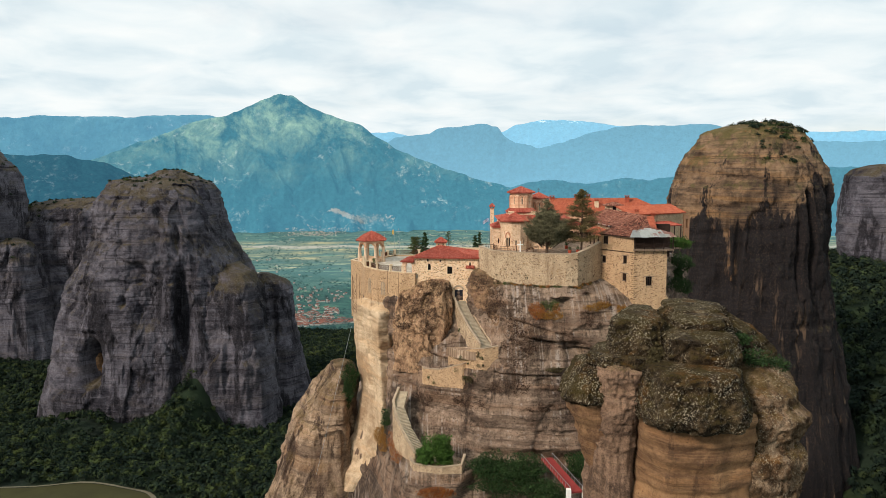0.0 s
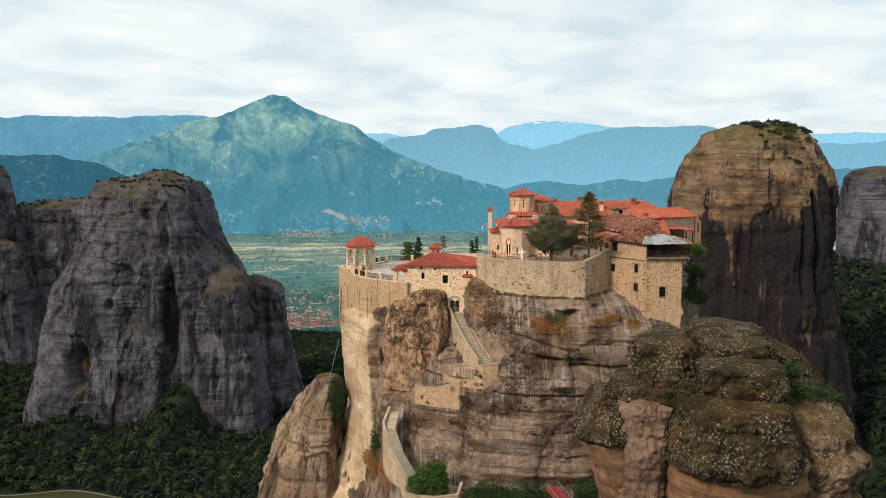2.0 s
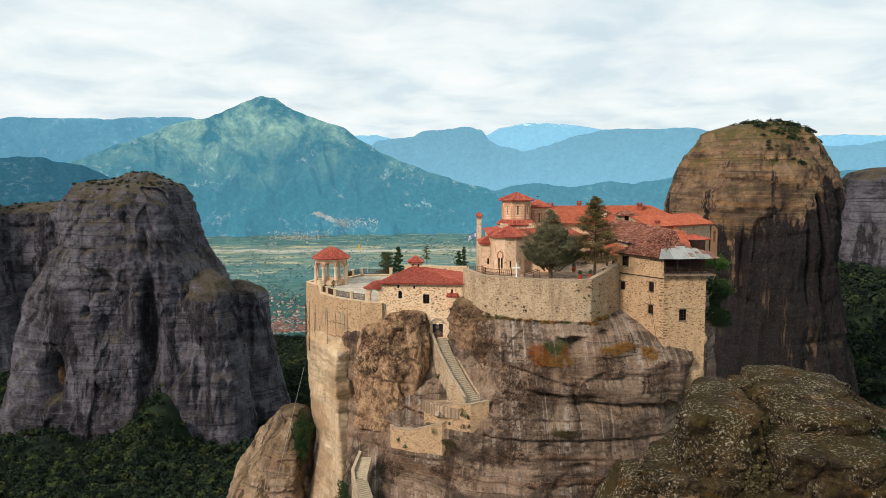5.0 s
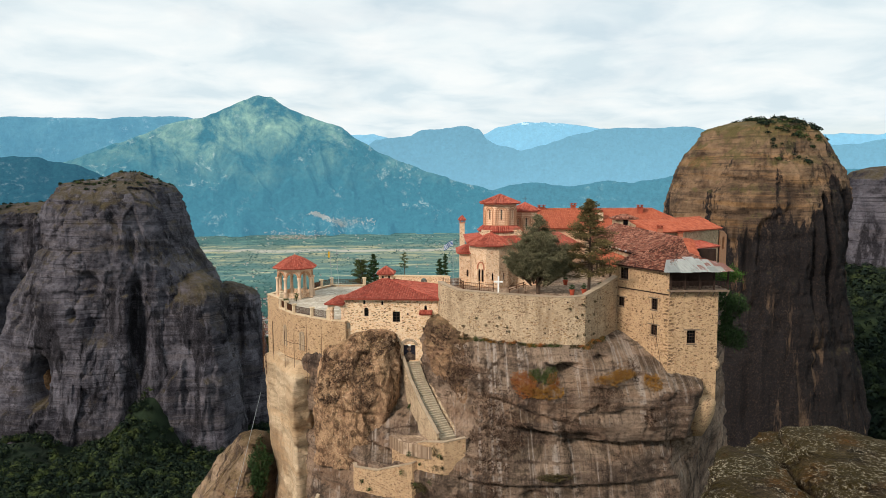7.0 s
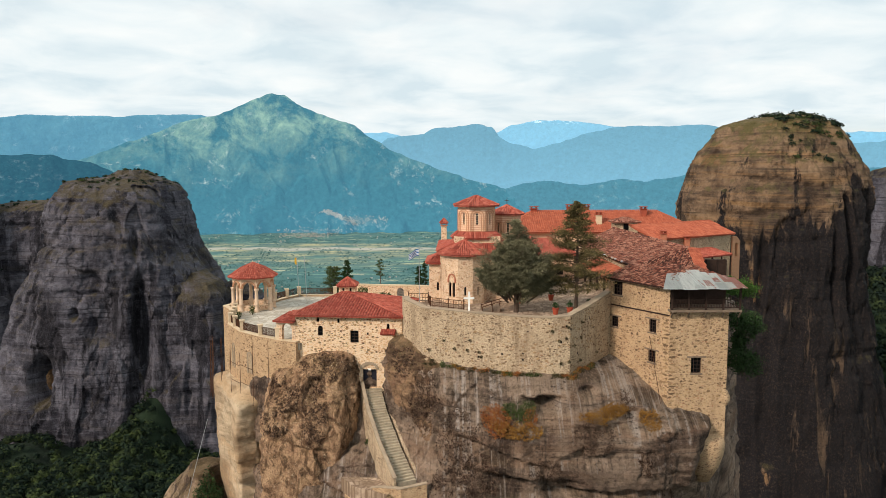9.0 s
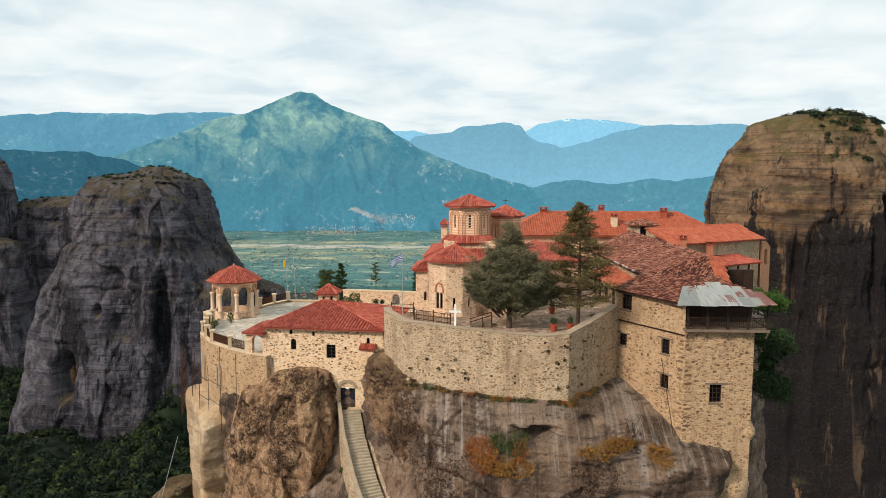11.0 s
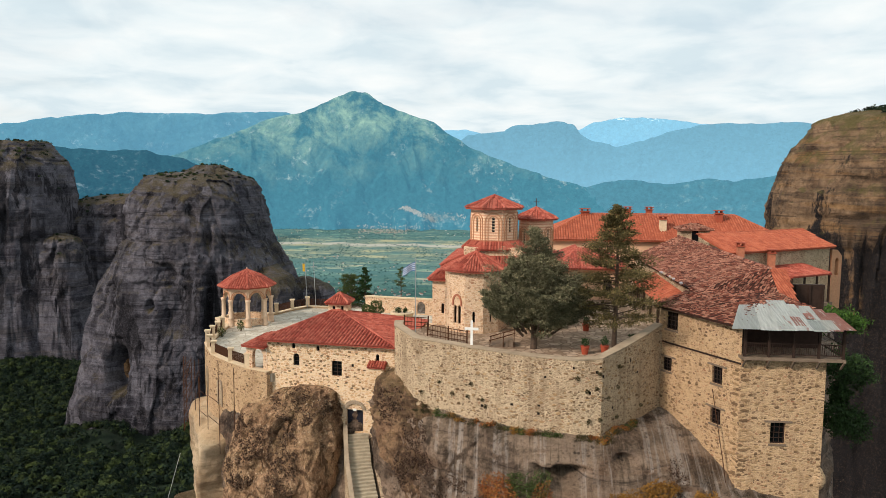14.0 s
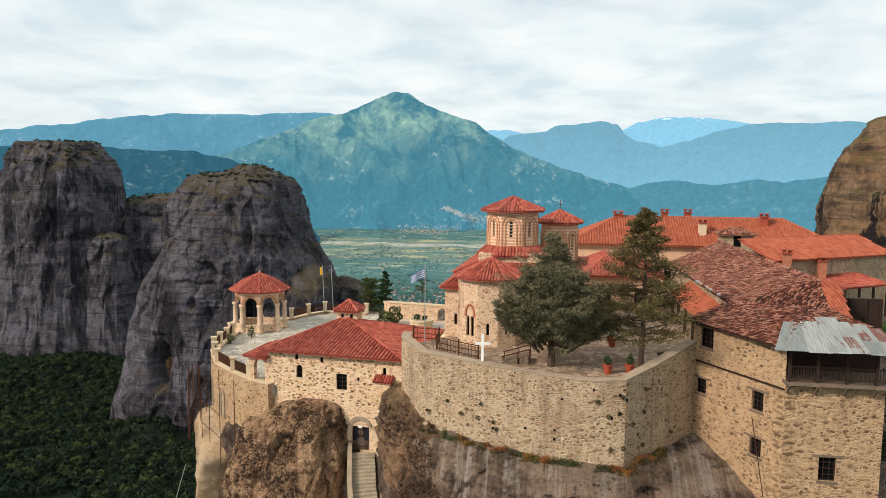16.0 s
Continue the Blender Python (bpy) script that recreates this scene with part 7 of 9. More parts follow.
# the long refectory range behind the church
hall = thing("refectory_range", (36, 185, 332), "long monastery range with an orange tiled roof and chimneys", "house")
walls(hall, [(21.5, 178.5), (55, 178.5), (55, 191), (21.5, 191)], 327.5, 341.4, PLASTER, {0: [(3 + 3 * k, 4 + 3 * k, 336, 338, False) for k in range(6)]}, 0.5)
H = [(20.9, 177.8, 341.4), (55.6, 177.8, 341.4), (55.6, 191.6, 341.4), (20.9, 191.6, 341.4)]
HR = [(27.8, 184.6, 344.7), (49.5, 184.6, 344.7)]
roof(hall, [(H[0], H[1], HR[1], HR[0]), (H[1], H[2], HR[1]), (H[2], H[3], HR[0], HR[1]), (H[3], H[0], HR[0])], TILE_ORANGE, 0.36, [(H[0], HR[0]), (H[1], HR[1]), (HR[0], HR[1]), (H[3], HR[0])], 0.0, 0.2, "", None, 0.6)
for x, y, z0, z1, w in ((27.9, 184.6, 344.4, 345.0, 1.1), (34.3, 185.5, 343.8, 345.3, 0.85), (37.4, 185.5, 343.8, 345.3, 0.85), (38.5, 180.5, 342.0, 344.2, 0.9), (46.8, 183, 343.5, 345.0, 0.9)):
    chimney(hall, x, y, z0, z1, w, PALE if z0 < 343 else CAP, CAP)
# wide stone chimney house on the old roof
vent = thing("chimney_house", (41.3, 174, 341), "wide stone chimney with its own little tiled roof", "chimney")
bm = bmesh.new()
block(bm, 39.4, 43.0, 172.6, 175.2, 340.0, 343.4)
part("stack", bm, STONE_GREY, vent)
roof(vent, [((39.0, 172.2, 343.4), (43.4, 172.2, 343.4), (41.2, 173.9, 344.2)), ((43.4, 172.2, 343.4), (43.4, 175.6, 343.4), (41.2, 173.9, 344.2)),
            ((43.4, 175.6, 343.4), (39.0, 175.6, 343.4), (41.2, 173.9, 344.2)), ((39.0, 175.6, 343.4), (39.0, 172.2, 343.4), (41.2, 173.9, 344.2))], TILE_OLD, 0.28, [], 0.8)
# dark slab on the solid stack, for the shade within a flue
bm = bmesh.new()
block(bm, 40.7, 41.5, 172.5, 172.62, 341.9, 343.2)
part("flue_opening", bm, GLASS, vent)

# the low kitchen between church and range
kitchen = thing("kitchen", (28, 168, 335), "low plastered building under red tiles between church and range", "house")
walls(kitchen, [(23, 160), (30.5, 160), (30.5, 174), (23, 174)], 335.0, 339.6, PLASTER, {0: [(1.5, 2.5, 336.6, 338.2, False), (5, 6, 336.6, 338.2, False)]}, 0.4)
roof(kitchen, [((22.5, 159.4, 339.6), (31, 159.4, 339.6), (28, 166, 341.4), (25.5, 166, 341.4)), ((31, 159.4, 339.6), (31, 174.6, 339.6), (28, 170, 341.4), (28, 166, 341.4)),
               ((22.5, 174.6, 339.6), (22.5, 159.4, 339.6), (25.5, 166, 341.4), (25.5, 170, 341.4))], TILE_RED, 0.32)

# the eastern house under new orange tiles
east = thing("east_house", (50, 165, 335), "stone house under a bright orange tiled roof", "house")
ED = Vector((15.2, 10.4)).normalized()
EN = Vector((-ED.y, ED.x))


def ep(u, v):
    q = Vector((41.4, 157.6)) + ED * u + EN * v
    return (q.x, q.y)


walls(east, [ep(0.5, 0.4), ep(18.2, 0.4), ep(18.6, 9.0), ep(3.0, 5.6)], 334.0, 341.8, STONE_GREY, {0: [(5, 6, 338.6, 340, False)], 1: [(3, 4, 338, 339.5, False)]}, 0.5)
EE = [(*ep(0, 0), 341.85), (*ep(18.7, 0), 341.85), (*ep(19.5, 9.6), 341.85), (*ep(4.5, 6.6), 342.9)]
ER = [(*ep(0.2, 4.8), 343.55), (*ep(19.2, 4.8), 343.6)]
bm = bmesh.new()
wall_panel(bm, ep(18.2, 0.4), ep(18.6, 9.0), [(0, 341.7), (8.6, 341.7), (4.3, 343.4)], [], 0.5)
part("gable", bm, STONE_GREY, east)
bm = bmesh.new()
wall_panel(bm, ep(18.3, 0.1), ep(20.6, 0.3), [(0, 334.0), (2.3, 334.0), (2.3, 340.6), (1.2, 341.4), (0, 341.4)], [(0.75, 1.6, 338.2, 340.4, True)], 0.5)
part("arched_end_wall", bm, TRIM, east, "narrow brick wall with an arched opening")
roof(east, [(EE[0], EE[1], ER[1], ER[0]), (EE[2], EE[3], ER[0], ER[1])], TILE_ORANGE, 0.34, [(ER[0], ER[1])], 0.0, 0.18, "", None, 0.55)
for u, v, z0, z1 in ((1.0, -0.5, 339.0, 342.6), (6.3, -0.45, 337.5, 341.6)):
    x, y = ep(u, v)
    chimney(east, x, y, z0, z1, 0.7, BRICK, CAP)
# porch
P = [(*ep(5.5, -3.8), 339.35), (*ep(12.5, -3.8), 339.35), (*ep(13.0, 0.35), 340.0), (*ep(5.0, 0.35), 340.0)]
roof(east, [tuple(P)], TILE_RED, 0.3)
for u in (5.7, 7.9, 10.1, 12.3):
    x, y = ep(u, -3.6)
    bm = bmesh.new()
    block(bm, x - 0.1, x + 0.1, y - 0.1, y + 0.1, 335.0, 339.35)
    part("porch_post", bm, WOOD, east)
bm = bmesh.new()
prism(bm, [ep(5.2, -3.7), ep(13, -3.7), ep(13, 0.3), ep(5.2, 0.3)], 334.0, 336.0)
part("porch_floor", bm, WOOD_GREY, east)


# ---- stairs and parapets on the rock ----
def flight(parent, top, foot, width, count, material):
    a, b = Vector(top), Vector(foot)
    run = Vector((b.x - a.x, b.y - a.y, 0))
    d = run.normalized()
    s = Vector((-d.y, d.x, 0))
    tread = run.length / count
    rise = (a.z - b.z) / count
    bm = bmesh.new()
    block(bm, -tread * 0.02, tread * 1.12, -width / 2, width / 2, -0.55, 0)
    me = bpy.data.meshes.new("step")
    bm.to_mesh(me)
    bm.free()
    me.materials.append(material)
    turn = math.atan2(d.y, d.x)
    base = ORIGIN[parent.name]
    for k in range(count):
        p = a + d * tread * k - Vector((0, 0, rise * (k + 1)))
        ob = new("step", me)
        ob.parent = parent
        ob.matrix_local = pose(*(p - base + s * random.uniform(-0.03, 0.03)), 0, 0, math.degrees(turn) + random.uniform(-0.8, 0.8))


stairs = thing("entrance_stairs", (5, 135, 320), "worn stone stair climbing the rock to the gate", "stairs")
flight(stairs, (3.25, 140.6, 326.0), (4.2, 137.5, 324.1), 2.1, 10, STEP)
flight(stairs, (4.2, 137.5, 324.1), (5.9, 133.2, 321.7), 2.1, 13, STEP)
flight(stairs, (5.9, 133.2, 321.7), (7.8, 129.4, 319.3), 2.1, 13, STEP)
swept_wall("parapet", stairs, [(1.95, 140.6), (2.9, 137.2), (4.55, 132.8), (6.5, 128.6)], [326.5, 324.6, 322.2, 319.9], [315, 315.5, 316, 317], 0.3, STONE_GREY, COPING, 0.1)
swept_wall("side_wall", stairs, [(4.45, 140.9), (5.45, 137.9), (7.15, 133.7), (9.0, 130.0)], [325.3, 323.9, 321.6, 319.2], [321, 320, 318, 316], 0.3, STONE_GREY)

landing = thing("stair_landing", (5, 129, 316), "curved parapet walls of the stair landings", "wall", "", "structure")
swept_wall("parapet", landing, [(0.8, 134.2), (0.9, 132.8), (2.6, 131.4), (4.9, 128.8), (7.3, 127.4), (9.9, 128.0)], [316.2, 316.6, 317.5, 318.9, 319.3, 319.6], [312.8, 312.8, 312.9, 312.8, 312.8, 313.0], 0.4, STONE, COPING, 0.1)
swept_wall("parapet", landing, [(-4.2, 134.2), (-3.9, 132.9), (-1.0, 131.2), (3.4, 129.5), (4.4, 129.9)], [314.2, 314.2, 314.4, 315.9, 316.2], [308.6, 308.6, 308.6, 308.8, 309.0], 0.4, STONE, COPING, 0.1)
bm = bmesh.new()
prism(bm, [(0.6, 132.6), (2.2, 130.2), (5, 128.5), (7.4, 127.8), (9.6, 128.4), (9.2, 130.6), (5.6, 132.4)], 316.9, 318.4)
prism(bm, [(-3.8, 134), (-3.5, 133.2), (-1.2, 131.7), (3, 130.7), (3, 135)], 311.5, 312.8)
part("landing_floor", bm, EARTH, landing)

low_stairs = thing("lower_stairs", (-7, 128, 305), "lower stone stair bending down the cliff", "stairs")
flight(low_stairs, (-7.8, 133.2, 309.9), (-8.4, 130.6, 307.8), 1.9, 11, STEP)
flight(low_stairs, (-8.4, 130.6, 307.8), (-6.9, 127.6, 304.8), 1.9, 15, STEP)
flight(low_stairs, (-6.9, 127.6, 304.8), (-4.4, 124.6, 301.6), 1.9, 16, STEP)
swept_wall("parapet", low_stairs, [(-8.8, 133.6), (-9.7, 131.0), (-8.9, 128.4), (-7.0, 125.6), (-5.3, 123.4)], [310.4, 308.6, 305.8, 303.2, 301.2], [302, 300, 298, 297, 296], 0.35, STONE_GREY, COPING, 0.1)
swept_wall("parapet", low_stairs, [(-6.2, 123.2), (-5.4, 120.8), (-1, 119.6), (3.0, 119.8), (3.8, 122.2)], [300.6, 300.4, 300.2, 300.6, 301.6], [296, 296, 296, 296, 296], 0.4, STONE_GREY, COPING, 0.1)
bm = bmesh.new()
prism(bm, [(-5.8, 123.4), (-5, 121.2), (-1, 120), (2.8, 120.2), (3.6, 124), (2, 127), (-4, 127)], 295, 300.0)
part("landing_floor", bm, EARTH, low_stairs)

# footbridge
bridge = thing("footbridge", (19, 113, 301), "narrow red footbridge with white end piers", "bridge")
fa, fb = Vector((17.6, 119.2, 302.0)), Vector((20.6, 107.6, 301.2))
fd = (fb - fa).normalized()
fs = Vector((fd.y, -fd.x, 0)).normalized()
bm = bmesh.new()
bar(bm, fa, fb, 2.0, 0.25)
part("deck", bm, BRIDGE_RED, bridge)
for sgn in (-1, 1):
    bm = bmesh.new()
    bar(bm, fa + fs * sgn * 1.0 + Vector((0, 0, 0.9)), fb + fs * sgn * 1.0 + Vector((0, 0, 0.9)), 0.07)
    part("handrail", bm, STEEL, bridge)
    bm = bmesh.new()
    for k in range(13):
        p = fa + (fb - fa) * k / 12 + fs * sgn * 1.0
        bar(bm, p, p + Vector((0, 0, 0.9)), 0.05)
    part("balusters", bm, STEEL, bridge, "", False, "stuff")
    for p in (fb,):
        q = p + fs * sgn * 1.35
        bm = bmesh.new()
        block(bm, q.x - 0.35, q.x + 0.35, q.y - 0.35, q.y + 0.35, q.z - 6, q.z + 0.7)
        part("end_pier", bm, MARBLE, bridge)

# ---- things on terrace and courtyard ----
back_wall = thing("terrace_wall", (3, 173, 331), "low pale wall closing the terrace, with an arched niche", "wall", "", "structure")
bm = bmesh.new()
wall_panel(bm, (-3.2, 174.3), (9.6, 172.2), [(0, 330.6), (12.97, 330.6), (12.97, 333.1), (0, 333.1)], [(7.6, 8.8, 331.1, 332.8, True)], 0.4)
part("wall", bm, STONE_WARM, back_wall)
bm = bmesh.new()
wall_panel(bm, (-3.2, 174.2), (9.6, 172.1), [(-0.1, 333.1), (13.07, 333.1), (13.07, 333.3), (-0.1, 333.3)], [], 0.6)
part("coping", bm, PALE, back_wall)

planter = thing("round_planter", (2.9, 169.2, TERRACE), "round stone planter with a small shrub", "planter")
bm = bmesh.new()
lathe(bm, (2.9, 169.2, TERRACE), [(1.4, 0), (1.5, 0.9), (1.62, 0.92), (1.62, 1.1), (1.3, 1.1), (1.3, 0.95)], 24)
part("basin", bm, PALE, planter)

fence = thing("courtyard_fence", (11, 138.6, 336), "weathered brown timber fence beside the wall", "fence")
fl = [(7.6, 141.6), (9.9, 141.3), (10.2, 138.4), (12.2, 137.0), (13.9, 136.0)]
for p in fl:
    bm = bmesh.new()
    block(bm, p[0] - 0.06, p[0] + 0.06, p[1] - 0.06, p[1] + 0.06, 335.8, 337.15)
    part("post", bm, IRON, fence)
for a, b in zip(fl, fl[1:]):
    for z in (336.1, 336.5, 336.95):
        bm = bmesh.new()
        bar(bm, (*a, z), (*b, z), 0.06)
        part("rail", bm, IRON, fence)
    bm = bmesh.new()
    m = int(math.dist(a, b) / 0.3)
    for k in range(1, m):
        x, y = a[0] + (b[0] - a[0]) * k / m, a[1] + (b[1] - a[1]) * k / m
        bar(bm, (x, y, 335.9), (x, y, 336.95), 0.035)
    part("bars", bm, IRON, fence, "", False, "stuff")

ramp = thing("timber_ramp", (18, 134.5, 336), "low timber stair with dark handrails in the courtyard", "stairs")
for k in range(5):
    bm = bmesh.new()
    block(bm, 16.0 + k * 0.35, 16.4 + k * 0.35, 135.2, 136.6, 335.9, 336.0 + 0.12 * k)
    part("tread", bm, WOOD_GREY, ramp)
for y in (135.1, 136.7):
    bm = bmesh.new()
    bar(bm, (15.8, y, 336.4), (18.0, y, 337.1), 0.08)
    part("handrail", bm, IRON, ramp)
    for x, z in ((15.9, 336.45), (17.0, 336.8), (17.9, 337.1)):
        bm = bmesh.new()
        bar(bm, (x, y, 335.9), (x, y, z), 0.07)
        part("post", bm, IRON, ramp)


def pot(x, y, z, r=0.32):
    p = thing("flower_pot", (x, y, z), "terracotta pot with a clipped green shrub", "pot", "courtyard pots")
    bm = bmesh.new()
    lathe(bm, (x, y, z), [(r * 0.7, 0), (r, r * 1.7), (r * 1.12, r * 1.75), (r * 1.12, r * 2.0), (r * 0.9, r * 2.0)], 12)
    part("pot", bm, POT, p)
    return p


# ---- plants ----
def leaves(centre, radii, count, size, seed, hollow=0.45, flatten=1.0):
    """Arrays of small leaf shapes scattered through an ellipsoid."""
    r = np.random.RandomState(seed)
    d = r.normal(size=(count, 3))
    d /= np.linalg.norm(d, axis=1)[:, None]
    rad = hollow + (1 - hollow) * r.rand(count) ** 0.6
    rad *= 1 + 0.28 * np.sin(d[:, 0] * 5 + seed) * np.cos(d[:, 1] * 4 + seed * 2) + 0.2 * np.sin(d[:, 2] * 7 + seed * 3)
    p = np.array(centre) + d * rad[:, None] * np.array(radii)
    a = r.normal(size=(count, 3)) + d * 0.6
    a /= np.linalg.norm(a, axis=1)[:, None]
    b = np.cross(a, r.normal(size=(count, 3)))
    b /= np.linalg.norm(b, axis=1)[:, None]
    s = size * (0.6 + 0.8 * r.rand(count))[:, None]
    V = np.stack([p - a * s, p + b * s * 0.45, p + a * s, p - b * s * 0.45], 1)
    return V.reshape(-1, 3)


def leaf_mesh(name, arrays, material, parent, label="", kind=""):
    V = np.concatenate(arrays)
    return sheet(name, V, np.arange(len(V)).reshape(-1, 4), material, parent, label, False, kind)


def limb(bm, a, b, r0, r1, n=6):
    a, b = Vector(a), Vector(b)
    d = (b - a).normalized()
    u = d.orthogonal().normalized()
    v = d.cross(u)
    rings = []
    for p, r in ((a, r0), ((a + b) / 2 + u * r0 * 0.3, (r0 + r1) / 2), (b, r1)):
        rings.append([bm.verts.new(p + (u * math.cos(2 * math.pi * k / n) + v * math.sin(2 * math.pi * k / n)) * r) for k in range(n)])
    for p, q in zip(rings, rings[1:]):
        for k in range(n):
            bm.faces.new((p[k], p[(k + 1) % n], q[(k + 1) % n], q[k]))
    bm.faces.new(rings[-1])


def sprays(base, tip, count, size, width, seed, droop=0.0):
    """Needle sprays along a twig, pointing outwards from it."""
    r = np.random.RandomState(seed)
    b, t = np.array(base), np.array(tip)
    d = t - b
    ln = np.linalg.norm(d)
    d = d / max(ln, 1e-6)
    f = r.rand(count)[:, None] ** 0.8
    off = r.normal(size=(count, 3)) * width * (0.35 + 0.65 * f * (1.25 - f) * 2)
    off[:, 2] *= 0.62
    p = b + (t - b) * f + off
    p[:, 2] -= droop * (off ** 2).sum(1)
    a = d * 0.7 + off / max(width, 1e-6) * 0.5 + r.normal(size=(count, 3)) * 0.45
    a /= np.linalg.norm(a, axis=1)[:, None]
    c_ = np.cross(a, r.normal(size=(count, 3)))
    c_ /= np.linalg.norm(c_, axis=1)[:, None]
    s = size * (0.6 + 0.8 * r.rand(count))[:, None]
    return np.stack([p - a * s * 0.7, p + c_ * s * 0.30, p + a * s, p - c_ * s * 0.30], 1).reshape(-1, 3)


def conifer(name, x, y, z, height, spread, profile, branches, per, size, material, label, seed, bare=0.0, trunk=0.28, thick=0.5, lift=(-0.1, 0.45), tops=()):
    """A tree of limbs with needle sprays along them; profile gives the limb's reach by height, tops are extra leaders (dx, dy, height)."""
    r = random.Random(seed)
    tree = thing(name, (x, y, z), label, "tree")
    bm = bmesh.new()
    limb(bm, (x, y, z - 0.5), (x + 0.1, y, z + height * 0.55), trunk, trunk * 0.6, 8)
    limb(bm, (x + 0.1, y, z + height * 0.55), (x, y, z + height * 0.97), trunk * 0.6, 0.03, 8)
    part("trunk", bm, BARK, tree)
    limbs, tufts = bmesh.new(), []
    twigs = []
    for k in range(branches):
        f = bare + (0.985 - bare) * (k + r.random()) / branches
        reach = spread * np.interp(f, [a for a, _ in profile], [b for _, b in profile]) * r.uniform(0.6, 1.15)
        t = k * 2.4 + r.uniform(-0.4, 0.4)
        p0 = Vector((x, y, z + height * f))
        p1 = p0 + Vector((math.cos(t) * reach, math.sin(t) * reach, r.uniform(*lift) * reach))
        twigs.append((p0, p1, reach))
    for dx, dy, h in tops:
        p0, p1 = Vector((x + dx * 0.25, y + dy * 0.25, z + h * 0.3)), Vector((x + dx, y + dy, z + h))
        limb(limbs, p0, p1, 0.12, 0.02, 5)
        for k in range(24):
            f = 0.25 + 0.75 * k / 24
            q = p0.lerp(p1, f)
            t, reach = k * 2.4, 1.35 * (1.06 - f) + 0.12
            twigs.append((q, q + Vector((math.cos(t) * reach, math.sin(t) * reach, r.uniform(0.3, 0.9) * reach)), reach))
    for p0, p1, reach in twigs:
        limb(limbs, p0, p1, 0.04 + 0.03 * reach / spread, 0.01, 4)
        w = thick * (0.45 + 0.55 * min(1, reach / spread * 1.5))
        d = p1 - p0
        for q in range(3):
            a_ = p0 + d * (0.2 + 0.22 * q)
            t = r.uniform(0, 6.28)
            b_ = a_ + d * 0.38 + Vector((math.cos(t), math.sin(t), r.uniform(-0.3, 0.5))) * w * 0.9
            tufts.append(sprays(a_, b_, per, size, w * 0.42, r.randrange(10 ** 6)))
        tufts.append(sprays(p0 + d * 0.45, p1 + d * 0.06, per, size, w * 0.45, r.randrange(10 ** 6)))
    part("branching", limbs, BARK, tree)
    leaf_mesh("crown", tufts, material, tree)
    return tree


r_ = random.Random(41)
plumes = []
for k in range(26):
    t, away = k * 2.4, 0.7 + 3.5 * ((k + 0.5) / 26) ** 0.7
    plumes.append((away * math.cos(t) * (1.0 if math.cos(t) < 0 else 1.05), away * math.sin(t) * 0.8, (10.0 - 1.32 * away) * r_.uniform(0.88, 1.04)))
plumes += [(4.6, -0.2, 5.0), (4.0, 0.8, 6.0), (3.2, -0.9, 4.0), (4.7, 0.5, 3.4), (2.2, -1.2, 3.2), (-4.2, 0.3, 4.6), (-3.4, -0.9, 3.6)]
conifer("juniper_tree", 19.5, 134.9, COURT, 10.0, 4.0, [(0, 0.3), (0.10, 0.6), (0.25, 0.95), (0.40, 1.0), (0.55, 0.74), (0.75, 0.38), (1, 0.04)], 70, 80, 0.105, LEAF_GREY,
        "broad dark grey-green juniper rising above the wall", 5, 0.08, 0.3, 0.7, (0.1, 0.9), plumes)
conifer("cypress_tree", 26.1, 135.4, COURT, 12.0, 4.3, [(0, 0.4), (0.16, 0.6), (0.30, 1.0), (0.46, 0.88), (0.62, 0.66), (0.78, 0.40), (0.92, 0.20), (1, 0.04)], 88, 92, 0.115, LEAF_PINE,
        "tall open conifer with drooping layered branches", 9, 0.17, 0.22, 0.74, (-0.12, 0.30))
conifer("terrace_cypress", -4.7, 181.0, 328.5, 8.0, 1.5, [(0, 0.6), (0.3, 1.0), (0.7, 0.6), (1, 0.05)], 46, 34, 0.16, LEAF_DARK, "dark young conifer behind the terrace", 3, 0.05, 0.15, 0.45)
conifer("terrace_olive", -7.0, 181.5, 328.5, 6.8, 2.0, [(0, 0.5), (0.4, 1.0), (0.8, 0.9), (1, 0.4)], 34, 60, 0.13, LEAF_BALL, "loose yellow-green tree behind the terrace", 4, 0.3, 0.14, 0.6)
conifer("terrace_sapling", 1.2, 178.0, 329.0, 8.0, 1.0, [(0, 0.2), (0.5, 0.8), (0.8, 0.8), (1, 0.3)], 14, 22, 0.12, LEAF_BALL, "thin sapling behind the terrace wall", 14, 0.62, 0.1, 0.35)
for k, (x, y, h) in enumerate(((8.8, 175, 6.5), (7.8, 176, 5.5))):
    conifer("slim_cypress", x, y, 330.5, h, 0.7, [(0, 0.7), (0.4, 1.0), (0.8, 0.6), (1, 0.1)], 30, 26, 0.14, LEAF_DARK, "slim dark cypress beside the church", 20 + k, 0.05, 0.1, 0.35)


def shrub(name, blobs, count, size, material, label, category="shrub", seed=1, trunk=True, group=""):
    x, y, z = blobs[0][0]
    b = thing(name, (x, y, z - blobs[0][1][2]), label, category, group)
    if trunk:
        bm = bmesh.new()
        limb(bm, (x, y, z - blobs[0][1][2] - 0.4), (x, y, z), 0.12, 0.05, 6)
        part("stem", bm, BARK, b)
    leaf_mesh("crown", [leaves(c_, r_, count, size, seed + 13 * k, 0.8 if "ball" in name else 0.35) for k, (c_, r_) in enumerate(blobs)], material, b)
    return b


